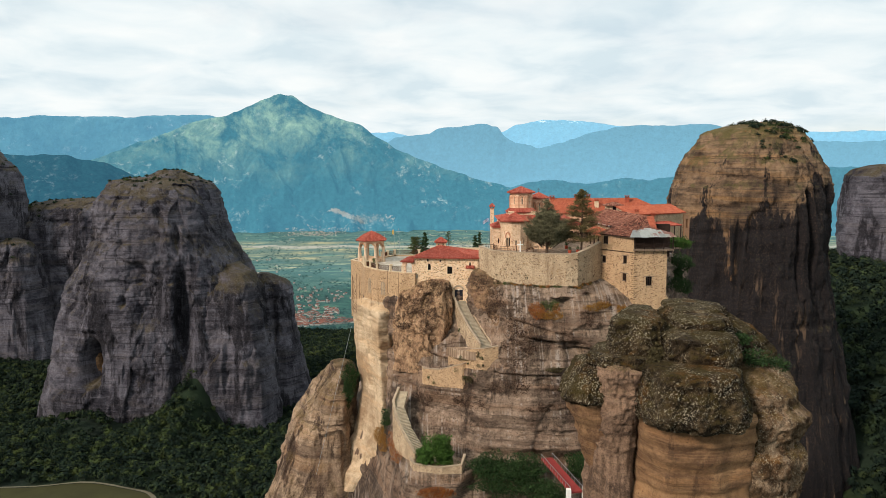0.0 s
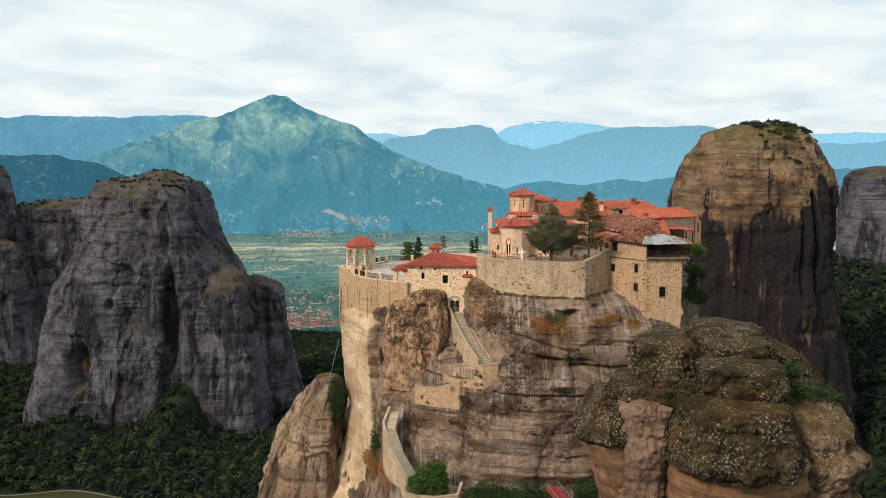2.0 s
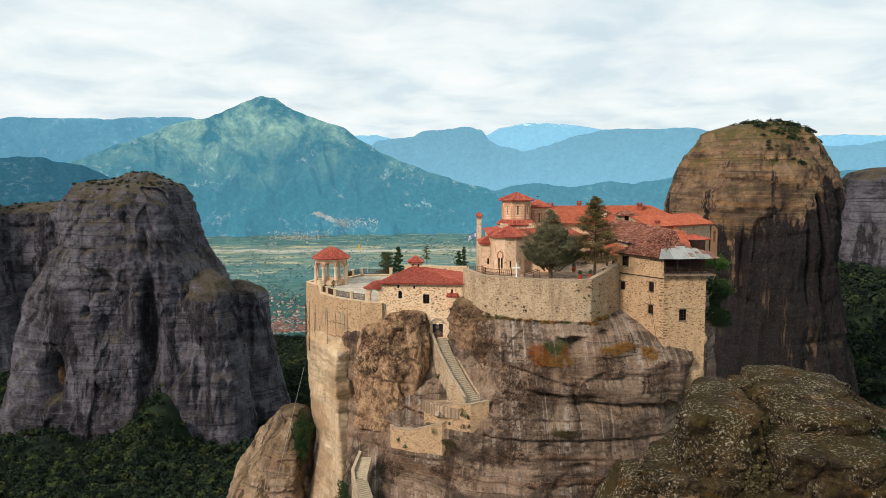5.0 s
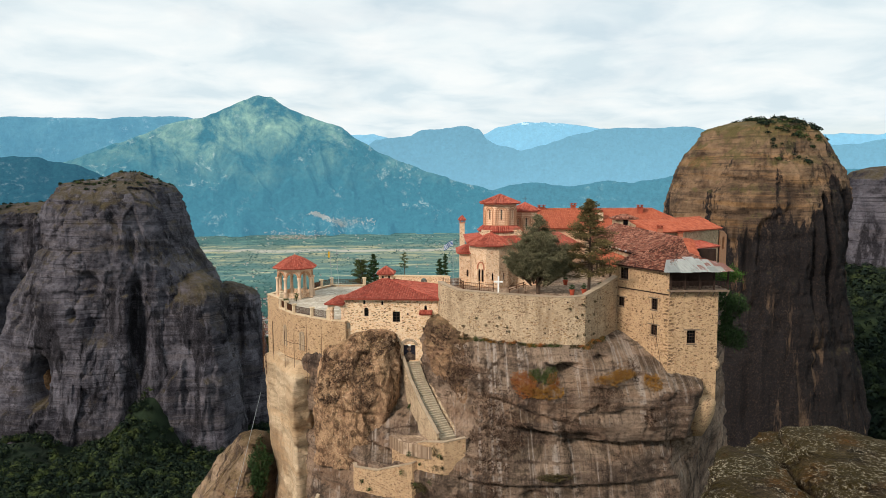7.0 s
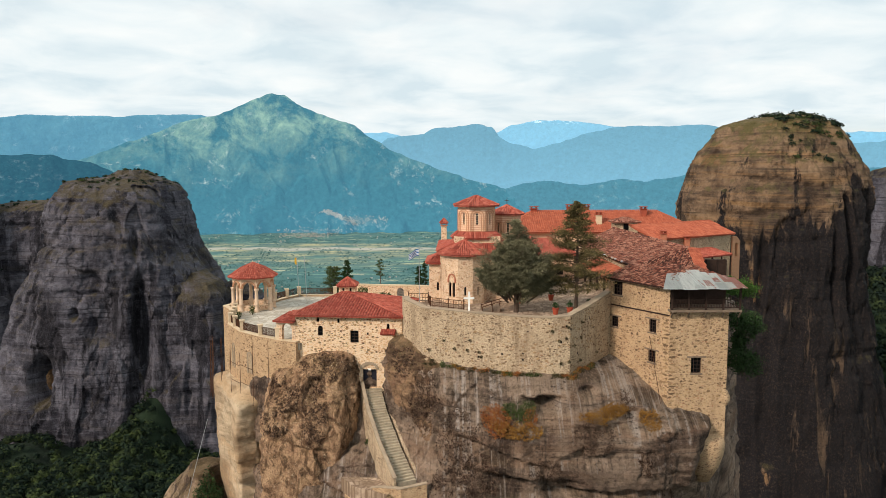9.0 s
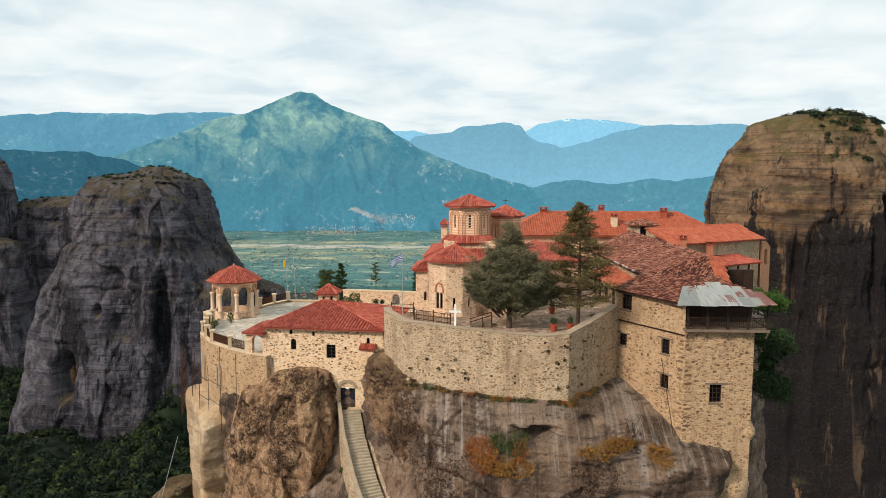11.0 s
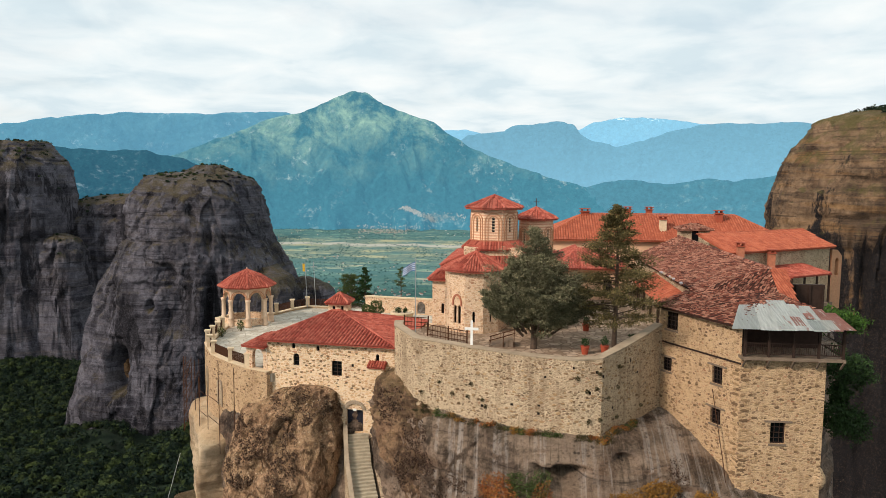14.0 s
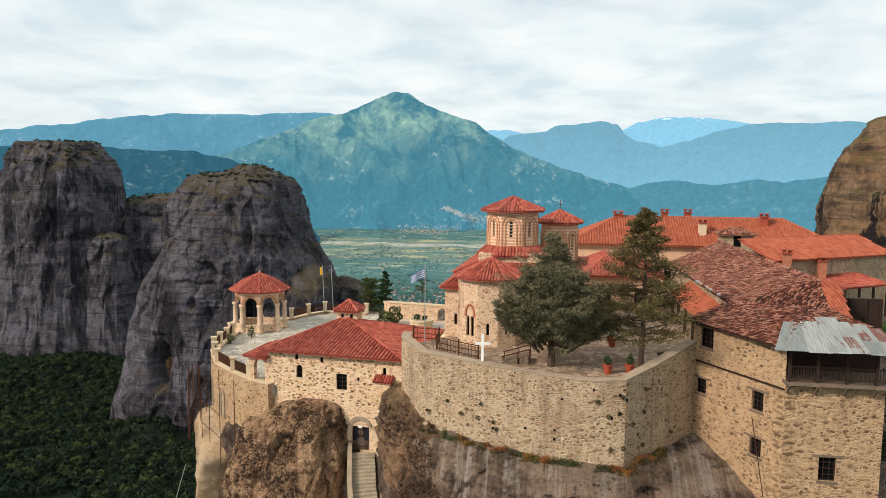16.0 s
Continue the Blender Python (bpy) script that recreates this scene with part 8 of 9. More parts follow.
shrub("green_bush", [((-2.0, 121.6, 302.6), (2.5, 2.0, 2.4)), ((-0.4, 121.8, 303.3), (1.6, 1.6, 2.0)), ((-3.4, 121.6, 301.6), (1.4, 1.4, 1.6)), ((0.2, 121.8, 301.6), (1.4, 1.4, 1.6))], 3400, 0.16, LEAF_GREEN,
      "bright green leafy bush on the stair platform", "bush", 7)
shrub("ball_shrub", [((-1.6, 168.4, 332.0), (0.95, 0.95, 1.0))], 3600, 0.075, LEAF_BALL, "clipped round shrub on the terrace", "shrub", 3, True, "terrace shrubs")
shrub("ball_shrub", [((-0.9, 170.4, 332.1), (0.95, 0.95, 1.1))], 3600, 0.075, LEAF_BALL, "clipped round shrub on the terrace", "shrub", 5, True, "terrace shrubs")
shrub("planter_shrub", [((2.4, 169.0, 332.4), (0.5, 0.5, 0.4)), ((3.3, 169.3, 332.3), (0.35, 0.35, 0.3))], 700, 0.06, LEAF_DARK, "small dark shrub in the planter", "shrub", 6)
shrub("gazebo_shrub", [((-15.6, 159.6, 331.8), (0.45, 0.45, 0.75))], 700, 0.06, LEAF_BALL, "little potted bush beside the belvedere", "shrub", 8)
shrub("gazebo_shrub", [((-16.6, 156.2, 331.6), (0.5, 0.5, 0.55))], 700, 0.06, LEAF_BALL, "little potted bush beside the belvedere", "shrub", 9)
shrub("cliff_tree", [((46.4, 141.4, 333.6), (1.5, 1.8, 1.7)), ((48.2, 141.8, 333.0), (1.5, 1.8, 1.6)), ((46.0, 140.4, 329.2), (1.5, 1.7, 1.7)), ((47.8, 141.0, 328.6), (1.6, 1.7, 1.8)), ((46.6, 141.0, 331.2), (0.9, 1.0, 1.2))], 1900, 0.13, LEAF_DARK,
      "dark green tree hanging beside the tower", "tree", 11)
shrub("porch_bush", [((47.4, 146.0, 337.0), (1.9, 1.6, 1.3)), ((49.4, 146.8, 336.6), (1.6, 1.5, 1.2)), ((45.8, 145.6, 336.4), (1.3, 1.3, 1.1))], 1900, 0.13, LEAF_GREEN, "green bush growing below the porch", "bush", 29)
shrub("cleft_bush", [((-20.4, 152.6, 307.2), (1.8, 1.6, 3.0)), ((-21.0, 152.4, 303.5), (1.3, 1.4, 2.6))], 2400, 0.15, LEAF_DARK, "dark bush in the cleft beside the outcrop", "bush", 17)
shrub("stair_bush", [((-11.0, 131.5, 305.0), (0.9, 0.9, 2.2))], 1200, 0.13, LEAF_DARK, "dark climbing bush beside the lower stair", "bush", 18)
shrub("ivy_hedge", [((8, 121.6, 299.6), (4.2, 1.6, 2.4)), ((14, 121.0, 299.4), (4.2, 1.8, 2.5)), ((11, 120.0, 297.2), (6.5, 1.6, 2.6)), ((24.2, 121.6, 299.6), (3.0, 1.6, 2.6)), ((17.5, 118, 296), (4, 2, 3))], 5200, 0.16, LEAF_DARK,
      "dense dark green ivy bank below the cliff", "hedge", 19, False)
shrub("rock_bush", [((22.2, 73.6, 331.9), (0.9, 0.9, 0.8)), ((22.6, 75.4, 333.2), (0.8, 1.0, 0.7)), ((21.6, 72.8, 331.2), (0.7, 0.7, 0.5))], 520, 0.13, LEAF_WEED, "dull green bush in the crack of the lichened rock", "bush", 21, False)
shrub("rock_bush", [((33.0, 74.8, 330.9), (1.6, 1.2, 1.0)), ((35.0, 75.6, 329.8), (1.7, 1.2, 0.9)), ((32.2, 76.6, 332.6), (1.2, 1.2, 0.8)), ((36.6, 77.0, 329.6), (1.2, 1.2, 0.8))], 700, 0.14, LEAF_DARK, "green bush on the flank of the lichened rock", "bush", 22, False)

from mathutils.bvhtree import BVHTree

_v, _f = [], []
for ob in [monastery_rock, *monastery_rock.children]:
    _n = len(_v)
    _v += [v.co + ORIGIN[ob.name] for v in ob.data.vertices]
    _f += [tuple(i + _n for i in q.vertices) for q in ob.data.polygons]
FACE = BVHTree.FromPolygons(_v, _f)


def cling(name, cx, cz, rx, rz, count, size, material, label, category, seed, gaps=0.0, proud=0.12, group=""):
    """Leaves clinging to the rock's face over a ragged patch about (x, z)."""
    r = np.random.RandomState(seed)
    spots = []
    for _ in range(count * 4):
        if len(spots) >= count:
            break
        t, f = r.uniform(0, 6.283), math.sqrt(r.rand())
        x, z = cx + rx * f * math.cos(t), cz + rz * f * math.sin(t)
        if float(value_noise(np.array(x * 1.3), np.array(z * 1.3), seed)) + 0.6 * float(value_noise(np.array(x * 3.1), np.array(z * 3.1), seed + 1)) < gaps + 0.5 * f - 0.3 + 0.5 * r.normal():
            continue
        hit = FACE.ray_cast(Vector((x, 100, z)), Vector((0, 1, 0)))
        if hit[0] is not None and hit[0].y < 146:
            spots.append(hit[0] + hit[1] * (proud * r.rand() * (-1 if hit[1].y > 0 else 1)))
    if len(spots) < 12:
        return None
    P = np.array([tuple(q) for q in spots])
    n = len(P)
    mid = spots[0]
    plant = thing(name, tuple(mid), label, category, group)
    a = r.normal(size=(n, 3))
    a /= np.linalg.norm(a, axis=1)[:, None]
    b = np.cross(a, r.normal(size=(n, 3)))
    b /= np.linalg.norm(b, axis=1)[:, None]
    s = size * (0.5 + 1.0 * r.rand(n))[:, None]
    leaf_mesh("leaves", [np.stack([P - a * s, P + b * s * 0.55, P + a * s, P - b * s * 0.55], 1).reshape(-1, 3)], material, plant)
    return plant


VINES = ((9.8, 325.6, 2.0, 2.2), (13.4, 323.0, 2.6, 3.4), (12.6, 318.0, 2.6, 3.2), (15.4, 320.6, 2.0, 2.2), (26.4, 324.8, 2.2, 1.6), (-3.0, 323.8, 1.6, 3.8), (-2.0, 328.6, 3.2, 1.4), (-6.6, 325.6, 2.4, 2.0), (9.6, 328.6, 1.2, 1.2),
         (7.2, 330.2, 1.4, 1.6), (30.4, 327.2, 0.8, 1.4), (5.0, 309.4, 3.4, 1.2), (-4.2, 308.4, 2.2, 1.4), (31.6, 322.8, 0.9, 1.6), (2.6, 311.8, 2.0, 0.9), (13.0, 313.4, 2.2, 1.8), (21.5, 321.8, 1.8, 1.0), (-8.0, 322.0, 1.8, 1.6), (9.4, 312.6, 2.0, 1.0), (17.0, 309.6, 2.6, 0.9), (24.5, 309.0, 3.0, 1.0))
LEDGE_PLANTS = ((17.0, 326.0, 1.5, 1.3, LEAF_RUST, "rust-coloured dry shrub on a rock ledge"), (19.0, 325.4, 2.4, 0.7, LEAF_OCHRE, "dry yellow shrub on a rock ledge"), (19.2, 326.9, 1.6, 0.8, LEAF_BALL, "low green bush on the rock ledge"),
                (20.2, 326.4, 0.7, 0.6, LEAF_RUST, "rust-coloured dry shrub on a rock ledge"), (27.6, 326.8, 2.6, 0.6, LEAF_OCHRE, "strip of dry ochre grass along the ledge"), (32.4, 326.0, 1.0, 0.8, LEAF_OCHRE, "strip of dry ochre grass along the ledge"),
                (29.4, 331.0, 0.8, 0.4, LEAF_RUST, "rust-coloured dry shrub on a rock ledge"), (20.0, 316.2, 2.0, 0.4, LEAF_WEED, "dull green weeds on a rock ledge"), (-9.0, 300.2, 1.6, 1.6, LEAF_RUST, "rusty dry grass on the lower rock"), (-1.5, 296.6, 3.2, 0.9, LEAF_RUST, "rusty dry grass on the lower rock"),
                (-12.5, 298.0, 1.6, 1.8, LEAF_OCHRE, "rusty dry grass on the lower rock"), (4.6, 313.4, 0.9, 0.5, LEAF_WEED, "dull green weeds on a rock ledge"))
for k, (x, z, a_, c_) in enumerate(VINES):
    cling("creeper", x, z, a_, c_, int(420 * a_ * c_) + 90, 0.075, LEAF_BROWN, "withered brown creeper clinging to the rock", "creeper", 300 + k, 0.0, 0.16, "rock creepers")
for k, (x, z, a_, c_, mat, word) in enumerate(LEDGE_PLANTS):
    cling("ledge_shrub", x, z, a_, c_, int(2300 * a_ * c_) + 300, 0.06, mat, word, "shrub", 340 + k, -0.45, 0.7, "ledge shrubs")
# dry growth along the foot of the bastion
r_ = random.Random(91)
for k in range(20):
    i = 2 + k % 6
    a_, b_ = Vector(WALL_LINE[i]), Vector(WALL_LINE[i + 1])
    d_ = (b_ - a_).normalized()
    w_ = r_.uniform(0.45, 0.95)
    blobs = []
    q0 = a_.lerp(b_, r_.random())
    for _ in range(5):
        q_ = q0 + d_ * r_.uniform(-1, 1) * w_ * 1.4 + Vector((d_.y, -d_.x)) * r_.uniform(0.2, 0.6)
        hit = FACE.ray_cast(Vector((q_.x, q_.y, 340)), Vector((0, 0, -1)))
        if hit[0] is not None:
            blobs.append(((q_.x, q_.y, hit[0].z + 0.08), (w_ * r_.uniform(0.3, 0.6), 0.25, w_ * r_.uniform(0.2, 0.42))))
    if blobs:
        shrub("wall_foot_shrub", blobs, 130, 0.06, (LEAF_WEED, LEAF_OCHRE, LEAF_BALL, LEAF_WEED, LEAF_RUST)[k % 5], "small dry shrub at the foot of the wall", "shrub", 30 + k, False, "wall shrubs")
for k, (x, y) in enumerate(((23.6, 133.6), (25.2, 134.0), (27.6, 135.6), (20.4, 140.5), (24.5, 142.5))):
    q = pot(x, y, COURT, 0.34)
    leaf_mesh("shrub", [leaves((x, y, COURT + 1.0), (0.3, 0.3, 0.36), 420, 0.055, 60 + k)], LEAF_DARK, q)

# growth on the walls of the stair
LANDING_LINES = (((1.9, 129.6), (4.9, 128.0), 313.4, 317.6), ((4.9, 128.0), (7.3, 127.3), 313.4, 318.6), ((-3.9, 132.9), (-1.3, 131.2), 309.2, 313.2), ((-1.3, 131.2), (3.0, 130.2), 309.2, 313.4), ((2.9, 137.2), (4.55, 132.8), 317.6, 321.6))
r_ = random.Random(17)
for k in range(26):
    p_, q_, z0_, z1_ = LANDING_LINES[(k * 2) % 5 if k % 3 else 1]
    f_ = r_.uniform(0.05, 0.95)
    d_ = (Vector(q_) - Vector(p_)).normalized()
    at_ = Vector(p_).lerp(Vector(q_), f_) + Vector((d_.y, -d_.x)) * 0.08
    w_ = r_.uniform(0.16, 0.42)
    shrub("stair_weed", [((at_.x, at_.y, r_.uniform(z0_, z1_)), (w_, 0.16, w_ * r_.uniform(0.8, 1.3)))], 170, 0.06, (LEAF_WEED, LEAF_BALL, LEAF_DARK)[k % 3], "small green weed growing from the stair wall", "weed", 700 + k, False, "stair weeds")

# scaffold frames on the terrace wall
scaffold = thing("scaffold", (-14.5, 146.5, 322), "thin rusty scaffold poles standing against the terrace wall", "scaffold")
for (x, y), top in (((-9.0, 141.2), 331.5), ((-11.3, 142.9), 331.8), ((-13.4, 144.9), 329), ((-15.0, 146.4), 329), ((-17.6, 151.0), 329.5), ((-18.2, 153.4), 329)):
    bm = bmesh.new()
    bar(bm, (x, y, 322.2), (x, y, top), 0.05)
    part("pole", bm, IRON, scaffold)
for a, b in (((-11.3, 142.9), (-13.4, 144.9)), ((-13.4, 144.9), (-15.0, 146.4)), ((-17.6, 151.0), (-18.2, 153.4))):
    for z in (323.0, 325.2, 327.4):
        bm = bmesh.new()
        bar(bm, (*a, z), (*b, z + 0.2), 0.045)
        part("ledger", bm, IRON, scaffold)
r_ = random.Random(23)
for x, y in ((-18.6, 150.2), (-19.3, 151.6), (-19.7, 153.2), (-19.9, 155.0)):
    bm = bmesh.new()
    bar(bm, (x, y, 321.6), (x + r_.uniform(-0.2, 0.2), y, r_.uniform(328.6, 330.2)), 0.06)
    part("pole", bm, IRON, scaffold)
for k in range(9):
    z = 322.2 + 0.8 * k
    bm = bmesh.new()
    bar(bm, (-18.4, 149.8, z + r_.uniform(-0.3, 0.3)), (-20.0, 155.3, z + r_.uniform(-0.3, 0.3)), 0.05)
    part("ledger", bm, IRON, scaffold)
for z in (323.2, 326.0):
    bm = bmesh.new()
    bar(bm, (-18.6, 150.2, z), (-19.9, 155.0, z + 2.6), 0.045)
    part("brace", bm, IRON, scaffold)

# hoist rope down the tower
rope = thing("rope", (33.5, 131.4, 333), "dark rope hanging from the tower window down the rock", "rope")
bm = bmesh.new()
pts = [(33.2, 131.9, 333.9), (33.9, 130.6, 328.5), (34.4, 129.4, 323.5), (34.6, 127.6, 318.0), (34.8, 126.4, 310)]
for a, b in zip(pts, pts[1:]):
    bar(bm, a, b, 0.05)
part("line", bm, IRON, rope)
# pulley cable on the western flank
cable = thing("cable", (-23, 150, 310), "thin pale cable running down beside the cliff", "cable")
bm = bmesh.new()
bar(bm, (-19.8, 151.5, 318.5), (-27.0, 146.0, 288.0), 0.05)
part("line", bm, STEEL, cable)


# ---- single stones standing out of the masonry ----


def stone_tones():
    g = Graph("weathered field stone")
    p = g.place()
    col = g.ramp(g.each(), [(0.0, "6b543e"), (0.35, "8a6f52"), (0.65, "a98a66"), (1.0, "c9aa82")])
    col = g.mix(g.ramp(g.noise(p, 9, 5, 0.7), [(0.35, 0.5), (0.6, 0.0)]), col, "4b3b2c")
    return g.done(col, 0.92, g.bump(g.noise(p, 14, 5, 0.7), 0.02))


STONE_DARK = stone_tones()


def stone_mesh(seed):
    r = random.Random(seed)
    bm = bmesh.new()
    n = 7
    rim = [(math.cos(2 * math.pi * k / n + r.uniform(-0.25, 0.25)) * r.uniform(0.40, 0.52), math.sin(2 * math.pi * k / n + r.uniform(-0.25, 0.25)) * r.uniform(0.38, 0.52)) for k in range(n)]
    low = [bm.verts.new((x, 0.06, z)) for x, z in rim]
    mid = [bm.verts.new((x * 0.96, -0.6, z * 0.96)) for x, z in rim]
    top = [bm.verts.new((x * 0.72, -1.0, z * 0.7)) for x, z in rim]
    for a, b in ((low, mid), (mid, top)):
        for k in range(n):
            bm.faces.new((a[k], a[(k + 1) % n], b[(k + 1) % n], b[k]))
    bm.faces.new(top)
    bmesh.ops.recalc_face_normals(bm, faces=bm.faces)
    me = bpy.data.meshes.new("stone")
    bm.to_mesh(me)
    bm.free()
    me.materials.append(STONE_DARK)
    return me


STONES = [stone_mesh(k) for k in range(6)]


def stud(parent, p0, p1, z0, z1, count, avoid, seed, size=(0.22, 0.44), span=(0.02, 0.98)):
    """Scatters single stones over a wall face, clear of its openings. z0, z1: functions along it, or heights."""
    r = random.Random(seed)
    a, b = Vector(p0), Vector(p1)
    d = (b - a).normalized()
    nn = Vector((d.y, -d.x))
    ln = (b - a).length
    turn = math.degrees(math.atan2(d.y, d.x))
    base = ORIGIN[parent.name]
    taken = []
    tries = 0
    while len(taken) < count and tries < count * 30:
        tries += 1
        f = r.uniform(*span)
        s = f * ln
        lo = z0(f) if callable(z0) else z0
        hi = z1(f) if callable(z1) else z1
        z = r.uniform(lo, hi)
        w = r.uniform(*size)
        h = w * r.uniform(0.45, 0.75)
        if any(s0 - w / 2 - 0.1 < s < s1 + w / 2 + 0.1 and za - h - 0.1 < z < zb + h + 0.15 for s0, s1, za, zb, *_ in avoid):
            continue
        if any(abs(s - t) < (w + ww) * 0.5 and abs(z - y) < (h + hh) * 0.5 for t, y, ww, hh in taken):
            continue
        taken.append((s, z, w, h))
        q = a + d * s
        ob = new("stone", STONES[r.randrange(6)])
        ob.parent = parent
        ob.matrix_local = pose(q.x - base.x, q.y - base.y, z - base.z, 0, 0, turn) @ Matrix.Rotation(radians(r.uniform(-10, 10)), 4, "Y") @ Matrix.Diagonal((w, r.uniform(0.025, 0.05), h, 1))


stud(tower, TE, TA, lambda f: 329.6 - 7.0 * f, 339.0, 130, left_holes + [(0, LEFT, 336.2, 336.5)], 1)
stud(tower, TA, TB, 323.0, 336.4, 170, front, 2)
stud(gatehouse, GATE_HOUSE[0], GATE_HOUSE[1], 330.0, 334.0, 120, front_holes + [(7.7, 10.2, 325, 329.1), (10.2, 12.3, 330.3, 333.2)], 3, (0.22, 0.44))
for k in range(2, 9):
    stud(bastion, WALL_LINE[k], WALL_LINE[k + 1], 330.2, min(WALL_TOP[k], WALL_TOP[k + 1]) - 0.1, (0, 0, 60, 60, 56, 30, 34, 34, 24)[k], [], 10 + k, (0.2, 0.42))
for k in range(0, 4):
    stud(terrace, TERR[k + 1], TERR[k], 324.5, 331.0, 34, [], 30 + k, (0.24, 0.46))

# long quoins on the tower's corner
for k in range(38):
    z = 322.4 + k * 0.385
    long_left = k % 2 == 0
    for p, q, ln in ((Vector(TA), Vector(TE), 0.8 if long_left else 0.42), (Vector(TA), Vector(TB), 0.42 if long_left else 0.8)):
        d_ = (q - p).normalized()
        ob = new("quoin", STONES[k % 6])
        ob.parent = tower
        c_ = p + d_ * (ln / 2 + 0.02) - Vector(ORIGIN[tower.name].xy)
        face = 1 if (q - p).x > 0 else -1
        v = d_ if face > 0 else -d_
        ob.matrix_local = pose(c_.x, c_.y, z - ORIGIN[tower.name].z, 0, 0, math.degrees(math.atan2(v.y, v.x))) @ Matrix.Diagonal((ln, 0.035, 0.27, 1))

# putlog holes, as dark blocks for the shade inside, and weeds on the bastion
HOLE_SHADE = plain("dark putlog hole", "1c1712", 1.0, 0.2, 3.0)
rr = random.Random(77)
for k in range(32):
    i = rr.randrange(2, 8)
    a, b = Vector(WALL_LINE[i]), Vector(WALL_LINE[i + 1])
    d_ = (b - a).normalized()
    nn = Vector((d_.y, -d_.x))
    p = a.lerp(b, rr.random())
    z = rr.uniform(331, 335.4)
    if k < 14:
        bm = bmesh.new()
        w = rr.uniform(0.07, 0.11)
        prism(bm, [tuple(p - d_ * w + nn * 0.006), tuple(p + d_ * w + nn * 0.006), tuple(p + d_ * w - nn * 0.1), tuple(p - d_ * w - nn * 0.1)], z, z + rr.uniform(0.14, 0.24))
        bmesh.ops.recalc_face_normals(bm, faces=bm.faces)
        part("putlog_hole", bm, HOLE_SHADE, bastion)
    else:
        q = p + nn * 0.1
        shrub("wall_weed", [((q.x, q.y, z), (0.19, 0.12, 0.19))], 130, 0.045, LEAF_WEED, "small dark weed growing from the wall", "weed", 500 + k, False, "wall weeds")


# ---- woods and settlements of the valley ----
def crown_arrays(n, seed):
    """One tree crown as loose leafy triangles round a small core."""
    r = np.random.RandomState(seed)
    d = r.normal(size=(n, 3))
    d /= np.linalg.norm(d, axis=1)[:, None]
    d[:, 2] = np.abs(d[:, 2]) * 1.1 - 0.25
    lobes = 1 + 0.35 * np.sin(d[:, 0] * 4 + seed) * np.cos(d[:, 1] * 5 + seed)
    p = d * (0.62 + 0.38 * r.rand(n))[:, None] * lobes[:, None]
    a, b = r.normal(size=(n, 3)), r.normal(size=(n, 3))
    a = np.cross(a, d) + 0.25 * a
    b = np.cross(d, a)
    a /= np.linalg.norm(a, axis=1)[:, None]
    b /= np.linalg.norm(b, axis=1)[:, None]
    s = (0.17 + 0.17 * r.rand(n))[:, None]
    return np.stack([p + a * s, p + b * s, p - a * s * 0.8 - b * s * 0.5], 1)


def woods(name, spots, material, label, per=66):
    kinds = [crown_arrays(per, k) for k in range(7)]
    r = np.random.RandomState(4)
    out = []
    for x, y, h in spots:
        k = kinds[r.randint(7)]
        w = h * r.uniform(0.42, 0.62)
        t = r.uniform(0, 6.28)
        ca, sa = math.cos(t), math.sin(t)
        q = k.reshape(-1, 3)
        v = np.stack([(q[:, 0] * ca - q[:, 1] * sa) * w + x, (q[:, 0] * sa + q[:, 1] * ca) * w + y, q[:, 2] * h * 0.5 + float(land(x, y)) + h * 0.45], -1)
        out.append(v)
    V = np.concatenate(out)
    return tagged(sheet(name, V, np.arange(len(V)).reshape(-1, 3), material, None, "", False), label, "forest", "", "stuff")


r = np.random.RandomState(12)
spots = []
while len(spots) < 21000:
    x, y = r.uniform(-760, 30), r.uniform(230, 1250)
    if abs(x) > 0.75 * y + 40:
        continue
    meadow = ((x + 300) / 112) ** 2 + ((y - 449) / 60) ** 2 < 1
    thin = value_noise(np.array(x / 45.0), np.array(y / 45.0), 2) > 0.72
    if meadow or (thin and r.rand() < 0.8):
        continue
    spots.append((x, y, r.uniform(5.5, 10.5)))
woods("woodland", spots, FOREST, "dense dark green woodland covering the valley floor")
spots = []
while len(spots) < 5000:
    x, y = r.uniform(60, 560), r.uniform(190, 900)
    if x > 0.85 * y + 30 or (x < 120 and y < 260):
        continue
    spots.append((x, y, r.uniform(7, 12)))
woods("hillside_woodland", spots, FOREST_SHADED, "woodland on the slope below the rock dome, shade painted into its leaves")
spots = []
while len(spots) < 13000:
    x, y = r.uniform(-1700, 1000), 1250 + 2900 * r.rand() ** 1.6
    if value_noise(np.array(x / 120), np.array(y / 260), 9) + 0.6 * value_noise(np.array(x / 37), np.array(y / 80), 10) < 0.05 and r.rand() < 0.9:
        continue
    spots.append((x, y, r.uniform(4, 9)))
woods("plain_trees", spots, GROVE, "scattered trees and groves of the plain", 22)

